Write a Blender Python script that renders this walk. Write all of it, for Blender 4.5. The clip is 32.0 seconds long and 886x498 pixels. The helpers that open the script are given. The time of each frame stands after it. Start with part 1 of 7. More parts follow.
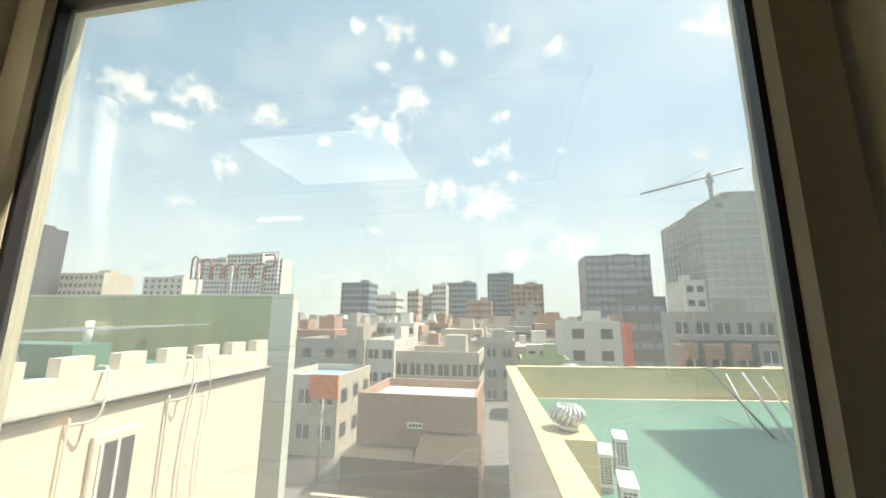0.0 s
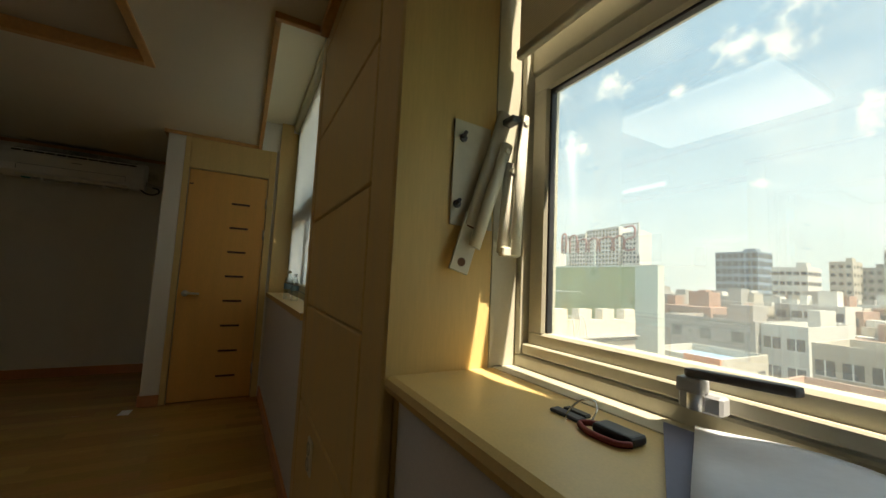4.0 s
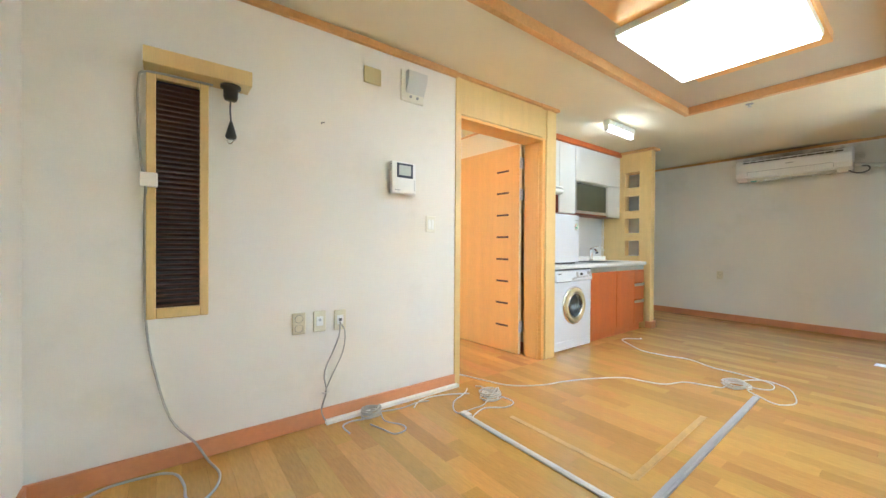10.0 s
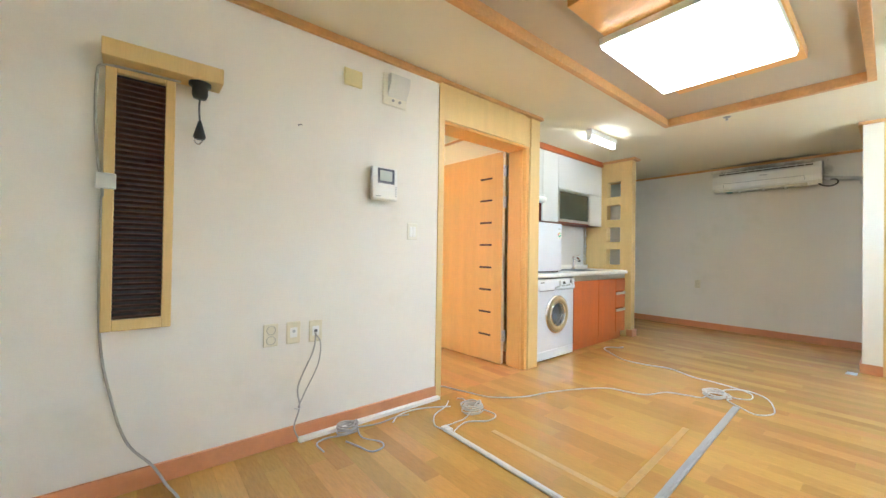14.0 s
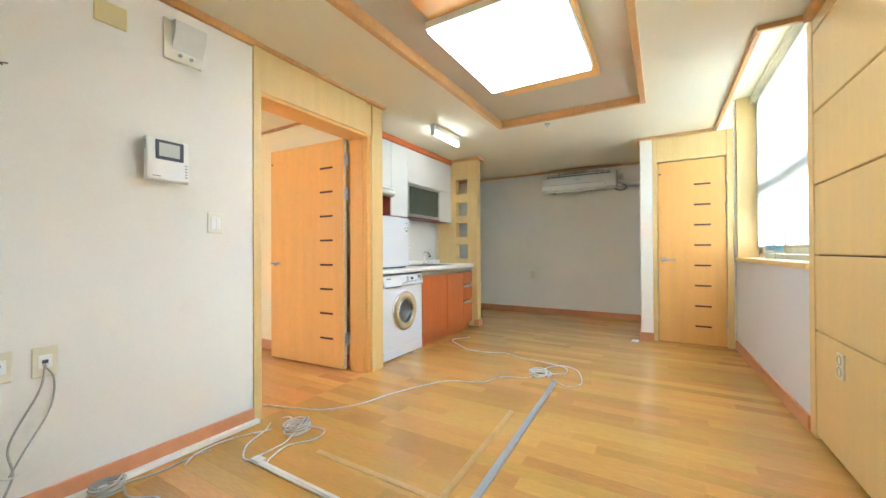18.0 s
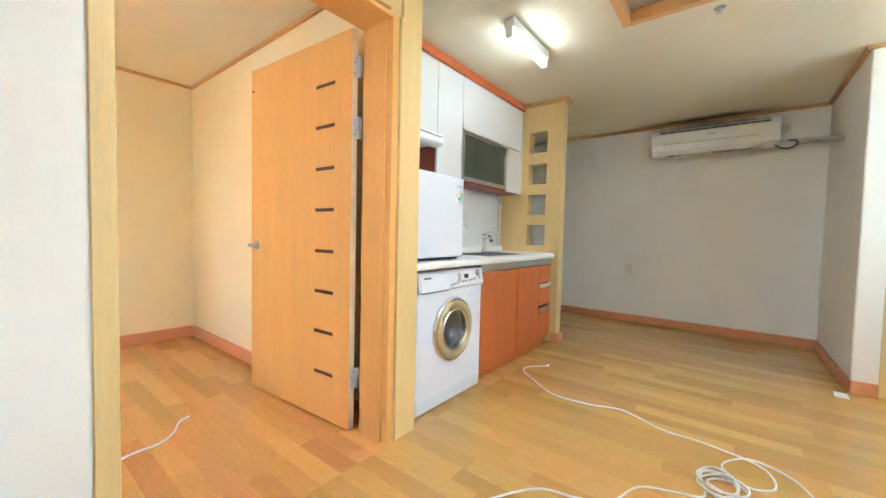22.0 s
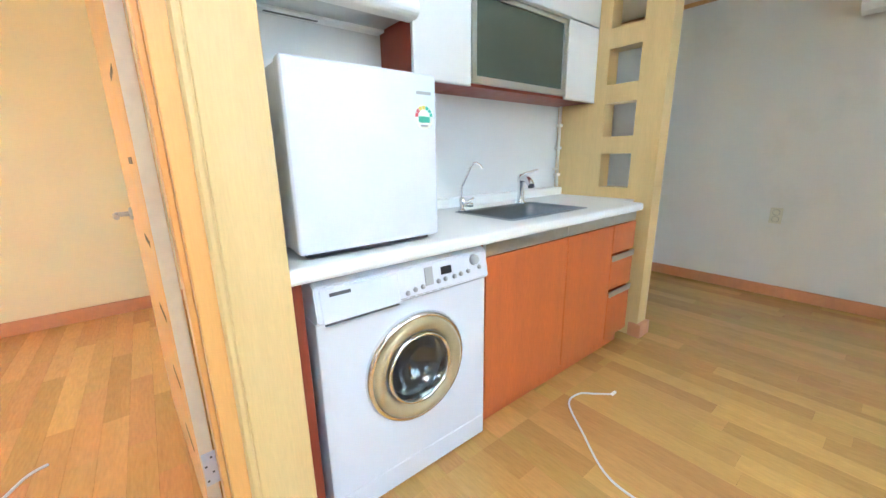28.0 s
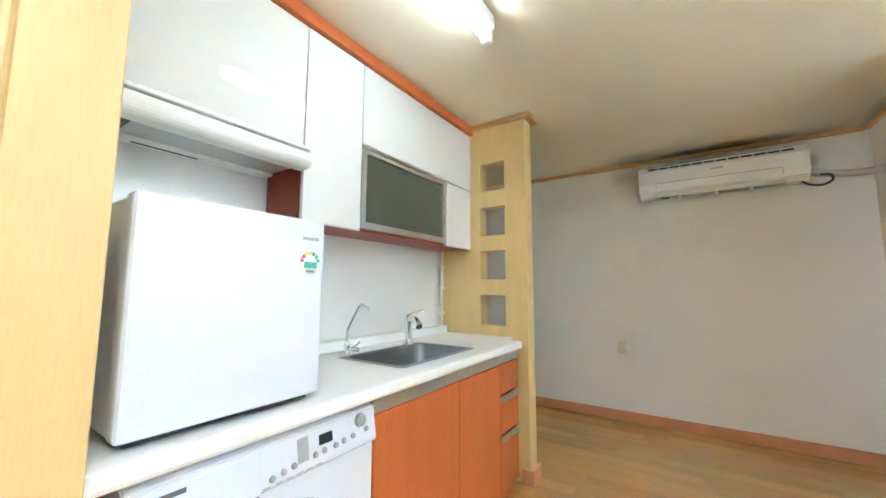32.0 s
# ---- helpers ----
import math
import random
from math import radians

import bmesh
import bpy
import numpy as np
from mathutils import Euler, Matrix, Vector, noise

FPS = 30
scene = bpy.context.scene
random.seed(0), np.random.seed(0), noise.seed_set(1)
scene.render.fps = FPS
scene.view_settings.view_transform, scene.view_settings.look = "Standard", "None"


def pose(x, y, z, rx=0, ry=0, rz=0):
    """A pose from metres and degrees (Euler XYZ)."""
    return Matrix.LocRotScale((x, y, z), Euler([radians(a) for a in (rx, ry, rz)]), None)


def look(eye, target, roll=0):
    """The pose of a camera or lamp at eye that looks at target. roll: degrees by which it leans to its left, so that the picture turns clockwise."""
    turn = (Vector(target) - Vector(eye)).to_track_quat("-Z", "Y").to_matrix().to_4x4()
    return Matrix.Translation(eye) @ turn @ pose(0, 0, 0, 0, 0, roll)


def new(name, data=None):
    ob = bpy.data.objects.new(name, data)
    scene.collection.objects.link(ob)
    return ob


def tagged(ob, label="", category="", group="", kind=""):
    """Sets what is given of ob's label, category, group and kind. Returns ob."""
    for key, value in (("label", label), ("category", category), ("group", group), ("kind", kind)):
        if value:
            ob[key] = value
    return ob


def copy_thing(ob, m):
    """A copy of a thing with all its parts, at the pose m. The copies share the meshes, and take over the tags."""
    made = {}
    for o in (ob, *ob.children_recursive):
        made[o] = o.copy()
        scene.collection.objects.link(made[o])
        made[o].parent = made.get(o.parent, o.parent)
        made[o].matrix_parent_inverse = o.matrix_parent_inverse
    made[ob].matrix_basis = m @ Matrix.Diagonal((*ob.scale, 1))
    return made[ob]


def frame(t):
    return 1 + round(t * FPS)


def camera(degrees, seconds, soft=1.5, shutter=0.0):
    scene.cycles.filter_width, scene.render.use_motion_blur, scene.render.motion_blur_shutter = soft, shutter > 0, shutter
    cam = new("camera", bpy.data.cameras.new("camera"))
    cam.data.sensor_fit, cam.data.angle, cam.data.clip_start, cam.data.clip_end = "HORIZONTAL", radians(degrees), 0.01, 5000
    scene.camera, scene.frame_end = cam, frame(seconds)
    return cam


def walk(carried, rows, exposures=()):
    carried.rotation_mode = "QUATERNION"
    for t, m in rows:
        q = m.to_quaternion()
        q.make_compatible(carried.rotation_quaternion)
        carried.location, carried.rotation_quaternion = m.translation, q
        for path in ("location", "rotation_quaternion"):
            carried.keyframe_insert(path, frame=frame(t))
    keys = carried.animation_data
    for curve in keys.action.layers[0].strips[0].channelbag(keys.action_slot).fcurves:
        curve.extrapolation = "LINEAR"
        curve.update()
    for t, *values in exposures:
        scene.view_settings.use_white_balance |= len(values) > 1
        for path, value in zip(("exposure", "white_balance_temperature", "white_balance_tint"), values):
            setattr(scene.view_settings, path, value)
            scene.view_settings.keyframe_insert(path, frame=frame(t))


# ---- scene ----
# camera and walk
cam = camera(100.4, 32.0)
PATH = [
    (0, (0.258, 2.954, 1.252), (-0.084, 4.891, 1.615), 0.4),
    (0.5, (0.234, 2.957, 1.247), (-0.173, 4.88, 1.619), 0.6),
    (1, (0.239, 2.968, 1.263), (-0.104, 4.904, 1.627), 0.5),
    (1.5, (0.239, 2.959, 1.246), (-0.144, 4.889, 1.603), 0.4),
    (2, (0.238, 2.97, 1.267), (-0.378, 4.835, 1.644), -0.3),
    (2.5, (0.242, 2.967, 1.285), (-0.803, 4.639, 1.621), 1.4),
    (3, (0.263, 2.898, 1.244), (-1.074, 4.36, 1.518), 1.1),
    (3.5, (0.28, 2.791, 1.199), (-1.251, 4.06, 1.412), 1.4),
    (4, (0.365, 2.627, 1.158), (-1.392, 3.567, 1.326), 2.7),
    (4.5, (0.522, 2.497, 1.158), (-1.386, 3.077, 1.311), 1.1),
    (6.5, (1.364, 2.372, 1.073), (-0.619, 2.113, 1.055), 1.9),
    (7, (1.456, 2.384, 1.076), (-0.513, 2.036, 1.03), 1.3),
    (7.5, (1.519, 2.398, 1.065), (-0.421, 1.915, 1.007), 0.7),
    (8, (1.559, 2.381, 1.066), (-0.319, 1.695, 1.027), 0.3),
    (8.5, (1.589, 2.337, 1.075), (-0.173, 1.39, 1.06), 0.4),
    (9, (1.637, 2.286, 1.067), (0.039, 1.084, 1.061), -0.1),
    (9.5, (1.69, 2.225, 1.063), (0.279, 0.807, 1.056), -0.1),
    (10, (1.746, 2.172, 1.056), (0.543, 0.574, 1.04), 0.4),
    (10.5, (1.809, 2.13, 1.056), (0.817, 0.393, 1.051), -0.4),
    (11, (1.864, 2.101, 1.047), (1.071, 0.265, 1.042), 0.1),
    (11.5, (1.907, 2.082, 1.039), (1.315, 0.172, 1.017), 0.4),
    (12, (1.93, 2.066, 1.045), (1.463, 0.122, 1.018), -0.1),
    (12.5, (1.881, 2.072, 1.065), (1.268, 0.168, 1.039), 0.4),
    (13, (1.816, 2.086, 1.066), (0.942, 0.287, 1.052), 0.8),
    (13.5, (1.747, 2.109, 1.072), (0.642, 0.442, 1.088), 1.1),
    (14, (1.695, 2.125, 1.07), (0.423, 0.582, 1.088), 0.9),
    (14.5, (1.639, 2.149, 1.071), (0.195, 0.766, 1.078), 0.8),
    (15, (1.591, 2.197, 1.064), (0.005, 0.978, 1.085), 0.3),
    (15.5, (1.538, 2.261, 1.077), (-0.187, 1.25, 1.092), 0.4),
    (17.5, (1.423, 2.252, 1.054), (-0.427, 1.493, 1.093), 0.2),
    (18, (1.363, 2.171, 1.045), (-0.357, 1.151, 1.058), -0.3),
    (18.5, (1.205, 2.09, 1.063), (-0.434, 0.944, 1.088), 0.3),
    (19, (1.078, 2.027, 1.055), (-0.534, 0.844, 1.055), 1.3),
    (19.5, (0.962, 1.914, 1.043), (-0.659, 0.744, 0.981), 1.4),
    (20, (0.8, 1.734, 1.067), (-0.849, 0.602, 1.06), 1.4),
    (20.5, (0.653, 1.617, 1.086), (-0.97, 0.449, 1.107), 1.3),
    (21, (0.478, 1.497, 1.085), (-1.126, 0.303, 1.138), 1.5),
    (21.5, (0.345, 1.396, 1.044), (-1.213, 0.143, 0.978), 1.3),
    (22, (0.185, 1.277, 1.036), (-1.387, 0.043, 0.954), 1.3),
    (22.5, (0.02, 1.142, 1.053), (-1.597, -0.032, 0.962), 0.1),
    (23, (-0.141, 1.035, 1.069), (-1.777, -0.114, 1.011), -0.1),
    (23.5, (-0.347, 0.926, 1.094), (-1.946, -0.274, 1.027), 0.7),
    (24, (-0.509, 0.842, 1.152), (-2.13, -0.328, 1.11), -0.8),
    (24.5, (-0.692, 0.758, 1.217), (-2.356, -0.351, 1.188), 1.0),
    (25, (-0.839, 0.692, 1.236), (-2.489, -0.424, 1.063), 1.0),
    (25.5, (-0.96, 0.75, 1.251), (-2.459, -0.56, 1.058), 1.6),
    (27.5, (-1.032, 0.881, 1.191), (-2.245, -0.67, 0.843), -0.5),
    (28, (-1.001, 0.885, 1.145), (-2.207, -0.636, 0.661), -1.0),
    (28.5, (-1.006, 0.854, 1.216), (-2.259, -0.7, 1.337), -0.4),
    (29, (-1.015, 0.809, 1.313), (-2.27, -0.661, 1.828), -0.3),
    (29.5, (-1.014, 0.822, 1.256), (-2.295, -0.679, 1.58), 0.1),
    (30, (-1.005, 0.855, 1.184), (-2.321, -0.651, 1.198), 0.1),
    (30.5, (-1.033, 0.881, 1.217), (-2.671, -0.26, 1.347), 1.5),
    (31, (-1.075, 0.965, 1.233), (-2.953, 0.307, 1.431), 2.0),
    (31.5, (-1.101, 0.989, 1.226), (-3.017, 0.459, 1.448), 2.0),
    (32, (-1.033, 0.825, 1.194), (-2.687, -0.28, 1.402), 0.2),
]
EXPOSURES = [(0.0, 1.0, 7300, 13), (1.0, 0.85, 7400, 9), (2.0, 0.85, 7400, 8), (3.0, 0.75, 7400, 8), (3.6, 0.8, 7400, 8), (4.0, 1.05, 7600, 10), (4.5, 1.5, 7200, 9), (6.0, 3.87, 6300, 10), (7.0, 4.27, 6100, 10), (8.0, 4.5, 6030, 10), (9.0, 5.19, 5630, 10), (11.0, 5.21, 5530, 10), (15.0, 5.16, 5530, 10), (20.0, 5.07, 5610, 10), (22.0, 5.18, 5480, 10), (23.0, 5.22, 5120, 10), (25.0, 5.37, 4810, 10), (28.0, 5.39, 5030, 10), (30.0, 5.19, 4950, 10), (31.0, 5.37, 5310, 10), (32.0, 5.37, 5390, 10)]
walk(cam, [(t, look(eye, target, roll)) for t, eye, target, roll in PATH], EXPOSURES)

# daylight
SUN_AZ, SUN_EL = 76.0, 60.0        # degrees clockwise from +y, and above the horizon
world = bpy.data.worlds.new("world")
scene.world = world
world.use_nodes = True
wn, wl = world.node_tree.nodes, world.node_tree.links
sky = wn.new("ShaderNodeTexSky")
sky.sky_type = "NISHITA"
sky.sun_disc = False
sky.sun_elevation, sky.sun_rotation = radians(SUN_EL), radians(SUN_AZ)
sky.air_density, sky.dust_density, sky.ozone_density = 1.0, 4.2, 2.0
wn["Background"].inputs[1].default_value = 0.15
# fair-weather clouds: degrees from +y, degrees up, half width in hundredths
CLOUDS = [(-25.1, 40.6, 2.8), (-18.7, 40.7, 4.5), (-14.5, 37.9, 2.3), (-0.4, 40.3, 3.8), (-9.2, 37.7, 3.0), (8.5, 37.8, 4.0), (-20.3, 36.2, 3.0), (-16.0, 31.9, 6.0), (-22.9, 28.5, 5.7), (-18.7, 27.6, 4.9), (-0.3, 29.8, 3.3), (-0.3, 25.2, 4.0), (-3.7, 23.6, 2.9), (1.1, 21.5, 3.4), (-41.8, 20.0, 4.3), (-37.5, 27.2, 4.5), (-53.1, 26.2, 5.8), (-46.3, 27.4, 5.7), (-49.1, 23.7, 4.6), (-29.4, 25.2, 1.9), (-20.8, 13.2, 2.4), (-10.6, 19.1, 7.5), (-3.3, 17.3, 8.8), (9.8, 10.1, 7.7), (1.2, 8.8, 4.9), (26.5, 20.6, 2.7), (29.7, 35.1, 6.1), (8.9, 24.3, 1.6), (-46.6, 14.3, 2.6)]
wtc = wn.new("ShaderNodeTexCoord")
wno = wn.new("ShaderNodeTexNoise")
wno.inputs["Scale"].default_value, wno.inputs["Detail"].default_value, wno.inputs["Roughness"].default_value = 38.0, 8.0, 0.62
wl.new(wtc.outputs["Generated"], wno.inputs["Vector"])


def sky_math(op, *args):
    k = wn.new("ShaderNodeMath")
    k.operation = op
    for i_, a_ in enumerate(args):
        if isinstance(a_, (int, float)):
            k.inputs[i_].default_value = a_
        else:
            wl.new(a_, k.inputs[i_])
    return k.outputs[0]


wsc = wn.new("ShaderNodeVectorMath")
wsc.operation = "MULTIPLY"
wsc.inputs[1].default_value = (1.0, 1.0, 1.55)
wl.new(wtc.outputs["Generated"], wsc.inputs[0])
cover = None
for az_, el_, half_ in CLOUDS:
    a_, e_ = radians(az_), radians(el_)
    dst = wn.new("ShaderNodeVectorMath")
    dst.operation = "DISTANCE"
    dst.inputs[1].default_value = (math.sin(a_) * math.cos(e_), math.cos(a_) * math.cos(e_), 1.55 * math.sin(e_))
    wl.new(wsc.outputs[0], dst.inputs[0])
    near_ = sky_math("SUBTRACT", 1.0, sky_math("DIVIDE", dst.outputs["Value"], half_ / 100 * 1.15))
    cover = near_ if cover is None else sky_math("MAXIMUM", cover, near_)
wra = wn.new("ShaderNodeMapRange")
wra.interpolation_type = "SMOOTHSTEP"
wra.inputs["From Min"].default_value, wra.inputs["From Max"].default_value = 0.05, 1.15
wra.inputs["To Max"].default_value = 0.8
wl.new(sky_math("ADD", cover, sky_math("MULTIPLY", sky_math("SUBTRACT", wno.outputs[0], 0.5), 3.0)), wra.inputs[0])
wisp = wn.new("ShaderNodeTexNoise")
wisp.inputs["Scale"].default_value, wisp.inputs["Detail"].default_value = 4.0, 8.0
wl.new(wsc.outputs[0], wisp.inputs["Vector"])
wis = wn.new("ShaderNodeMapRange")
wis.inputs["From Min"].default_value, wis.inputs["From Max"].default_value, wis.inputs["To Max"].default_value = 0.48, 0.85, 0.4
wl.new(wisp.outputs[0], wis.inputs[0])
wmix = wn.new("ShaderNodeMixRGB")
wmix.inputs[2].default_value = (6.6, 6.6, 6.4, 1)
wl.new(sky_math("MAXIMUM", wra.outputs[0], wis.outputs[0]), wmix.inputs[0])
whz = wn.new("ShaderNodeMixRGB")          # thin high haze
whz.inputs[0].default_value = 0.45
whz.inputs[2].default_value = (3.0, 4.9, 5.9, 1)
wl.new(sky.outputs[0], whz.inputs[1])
wsx = wn.new("ShaderNodeSeparateXYZ")
wl.new(wtc.outputs["Generated"], wsx.inputs[0])
whr = wn.new("ShaderNodeMapRange")        # paler towards the horizon
whr.inputs["From Min"].default_value, whr.inputs["From Max"].default_value = 0.0, 0.42
whr.inputs["To Min"].default_value, whr.inputs["To Max"].default_value = 0.6, 0.0
wl.new(wsx.outputs["Z"], whr.inputs[0])
wlo = wn.new("ShaderNodeMixRGB")
wlo.inputs[2].default_value = (5.2, 5.7, 5.6, 1)
wl.new(whr.outputs[0], wlo.inputs[0])
wl.new(whz.outputs[0], wlo.inputs[1])
wl.new(wlo.outputs[0], wmix.inputs[1])
wl.new(wmix.outputs[0], wn["Background"].inputs[0])
sun = new("sun", bpy.data.lights.new("sun", "SUN"))
sun.data.energy, sun.data.angle, sun.data.color = 5.0, radians(0.6), (1.0, 0.94, 0.84)
_d = Vector((math.sin(radians(SUN_AZ)) * math.cos(radians(SUN_EL)), math.cos(radians(SUN_AZ)) * math.cos(radians(SUN_EL)), math.sin(radians(SUN_EL))))
sun.matrix_world = look(_d * 50, (0, 0, 0))

# materials
def mat(name, color, rough=0.6, vary=0.08, scale=3.0, grain=0.03, grain_scale=90.0, bump=0.05, metal=0.0, spec=0.5, stretch=(1, 1, 1), pieces=0.0, coat=0.0, hue=0.0, stain=None, worn=None):
    """Base colour varied at two scales, with fine relief. pieces: how far single pieces differ."""
    m = bpy.data.materials.new(name)
    m.use_nodes = True
    n, l = m.node_tree.nodes, m.node_tree.links
    b = n["Principled BSDF"]
    tc, mp = n.new("ShaderNodeTexCoord"), n.new("ShaderNodeMapping")
    mp.inputs["Scale"].default_value = stretch
    l.new(tc.outputs["Object"], mp.inputs[0])
    big, fine = n.new("ShaderNodeTexNoise"), n.new("ShaderNodeTexNoise")
    big.inputs["Scale"].default_value, big.inputs["Detail"].default_value = scale, 4
    fine.inputs["Scale"].default_value, fine.inputs["Detail"].default_value = grain_scale, 6
    l.new(mp.outputs[0], big.inputs["Vector"])
    l.new(mp.outputs[0], fine.inputs["Vector"])

    def ranged(src, amount, mid=1.0):
        r = n.new("ShaderNodeMapRange")
        r.inputs["From Min"].default_value, r.inputs["From Max"].default_value = 0.25, 0.75
        r.inputs["To Min"].default_value, r.inputs["To Max"].default_value = mid - amount, mid + amount
        l.new(src, r.inputs[0])
        return r.outputs[0]

    def times(a, c):
        k = n.new("ShaderNodeMath")
        k.operation = "MULTIPLY"
        l.new(a, k.inputs[0])
        l.new(c, k.inputs[1])
        return k.outputs[0]

    v = times(ranged(big.outputs[0], vary), ranged(fine.outputs[0], grain))
    if pieces:
        oi = n.new("ShaderNodeObjectInfo")
        r = n.new("ShaderNodeMapRange")
        r.inputs["To Min"].default_value, r.inputs["To Max"].default_value = 1 - pieces, 1 + pieces
        l.new(oi.outputs["Random"], r.inputs[0])
        v = times(v, r.outputs[0])
    h_ = None
    if hue:
        wn_ = n.new("ShaderNodeTexWhiteNoise")
        wn_.noise_dimensions = "1D"
        l.new(oi.outputs["Random"], wn_.inputs["W"])
        h_ = n.new("ShaderNodeMapRange")
        h_.inputs["To Min"].default_value, h_.inputs["To Max"].default_value = 0.5 - hue, 0.5 + hue
        l.new(wn_.outputs[0], h_.inputs[0])
    hs = n.new("ShaderNodeHueSaturation")
    hs.inputs["Color"].default_value = (*color, 1)
    l.new(v, hs.inputs["Value"])
    if h_:
        l.new(h_.outputs[0], hs.inputs["Hue"])
    col = hs.outputs[0]
    if stain:
        sn, sr, sm = n.new("ShaderNodeTexNoise"), n.new("ShaderNodeMapRange"), n.new("ShaderNodeMixRGB")
        sn.inputs["Scale"].default_value, sn.inputs["Detail"].default_value, sn.inputs["Roughness"].default_value = 1.7, 8, 0.62
        sr.inputs["From Min"].default_value, sr.inputs["From Max"].default_value, sr.inputs["To Max"].default_value = 0.56, 0.74, 0.55
        sm.inputs[2].default_value = (*stain, 1)
        l.new(tc.outputs["Object"], sn.inputs["Vector"])
        l.new(sn.outputs[0], sr.inputs[0])
        l.new(sr.outputs[0], sm.inputs[0])
        l.new(col, sm.inputs[1])
        col = sm.outputs[0]
    ro = ranged(big.outputs[0], 0.06, rough)
    if worn:                     # dull patches that run on from piece to piece
        ge_, wn2, wr = n.new("ShaderNodeNewGeometry"), n.new("ShaderNodeTexNoise"), n.new("ShaderNodeMapRange")
        wn2.inputs["Scale"].default_value, wn2.inputs["Detail"].default_value, wn2.inputs["Roughness"].default_value = 0.9, 4, 0.45
        wr.inputs["From Min"].default_value, wr.inputs["From Max"].default_value, wr.inputs["To Max"].default_value = 0.42, 0.80, 0.3
        wm2, rm = n.new("ShaderNodeMixRGB"), n.new("ShaderNodeMath")
        wm2.inputs[2].default_value = (*worn, 1)
        rm.operation = "MULTIPLY_ADD"
        rm.inputs[1].default_value = 0.12
        l.new(ge_.outputs["Position"], wn2.inputs["Vector"])
        l.new(wn2.outputs[0], wr.inputs[0])
        l.new(wr.outputs[0], wm2.inputs[0])
        l.new(col, wm2.inputs[1])
        col = wm2.outputs[0]
        l.new(wr.outputs[0], rm.inputs[0])
        l.new(ro, rm.inputs[2])
        ro = rm.outputs[0]
    l.new(col, b.inputs["Base Color"])
    l.new(ro, b.inputs["Roughness"])
    b.inputs["Metallic"].default_value = metal
    b.inputs["Specular IOR Level"].default_value = spec
    b.inputs["Coat Weight"].default_value = coat
    if bump:
        bu = n.new("ShaderNodeBump")
        bu.inputs["Strength"].default_value, bu.inputs["Distance"].default_value = bump, 0.004
        l.new(fine.outputs[0], bu.inputs["Height"])
        l.new(bu.outputs[0], b.inputs["Normal"])
    return m


def glow(name, color, strength):
    m = bpy.data.materials.new(name)
    m.use_nodes = True
    b = m.node_tree.nodes["Principled BSDF"]
    b.inputs["Base Color"].default_value = (0.9, 0.9, 0.9, 1)
    b.inputs["Emission Color"].default_value = (*color, 1)
    b.inputs["Emission Strength"].default_value = strength
    return m


def pane_glass(name, dirt=0.04, tint=(0.93, 0.96, 0.95), rough=0.0, mirror=0.03):
    """A thin pane: clear, with a mirror's share that grows with slant and a film of dirt that scatters light."""
    m = bpy.data.materials.new(name)
    m.use_nodes = True
    n, l = m.node_tree.nodes, m.node_tree.links
    n.remove(n["Principled BSDF"])
    out = n["Material Output"]
    tr, gl, tl, fr = n.new("ShaderNodeBsdfTransparent"), n.new("ShaderNodeBsdfGlossy"), n.new("ShaderNodeBsdfTranslucent"), n.new("ShaderNodeLayerWeight")
    m1, m2 = n.new("ShaderNodeMixShader"), n.new("ShaderNodeMixShader")
    tr.inputs[0].default_value = (*tint, 1)
    gl.inputs["Roughness"].default_value = rough
    tl.inputs[0].default_value = (0.8, 0.8, 0.76, 1)
    p5, ad = n.new("ShaderNodeMath"), n.new("ShaderNodeMath")
    p5.operation, ad.operation = "POWER", "MULTIPLY_ADD"
    p5.inputs[1].default_value = 5.0
    ad.inputs[1].default_value, ad.inputs[2].default_value = 0.9, mirror
    l.new(fr.outputs["Facing"], p5.inputs[0])
    l.new(p5.outputs[0], ad.inputs[0])
    no, mr = n.new("ShaderNodeTexNoise"), n.new("ShaderNodeMapRange")
    no.inputs["Scale"].default_value, no.inputs["Detail"].default_value = 3.5, 6
    mr.inputs["From Min"].default_value, mr.inputs["From Max"].default_value = 0.3, 0.75
    mr.inputs["To Min"].default_value, mr.inputs["To Max"].default_value = dirt * 0.5, dirt * 1.5
    l.new(no.outputs[0], mr.inputs[0])
    l.new(mr.outputs[0], m1.inputs[0])
    l.new(tr.outputs[0], m1.inputs[1])
    l.new(tl.outputs[0], m1.inputs[2])
    l.new(ad.outputs[0], m2.inputs[0])
    l.new(m1.outputs[0], m2.inputs[1])
    l.new(gl.outputs[0], m2.inputs[2])
    l.new(m2.outputs[0], out.inputs[0])
    return m


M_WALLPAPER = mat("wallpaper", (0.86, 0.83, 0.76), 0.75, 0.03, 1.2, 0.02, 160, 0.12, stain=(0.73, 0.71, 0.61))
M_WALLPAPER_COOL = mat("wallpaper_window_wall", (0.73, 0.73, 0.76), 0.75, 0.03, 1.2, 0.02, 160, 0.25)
# cream paper; the back room's warm light is put into its colour
M_WALLPAPER_WARMLIT = mat("wallpaper_warm_lit", (0.90, 0.76, 0.48), 0.75, 0.03, 1.2, 0.02, 160, 0.25)
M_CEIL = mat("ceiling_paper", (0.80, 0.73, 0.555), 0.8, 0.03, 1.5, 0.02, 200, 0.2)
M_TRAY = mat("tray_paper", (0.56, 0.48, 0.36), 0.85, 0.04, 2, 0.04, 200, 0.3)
M_TRIM = mat("trim_wood", (0.64, 0.35, 0.13), 0.45, 0.10, 4, 0.10, 40, 0.05, stretch=(1, 1, 1))
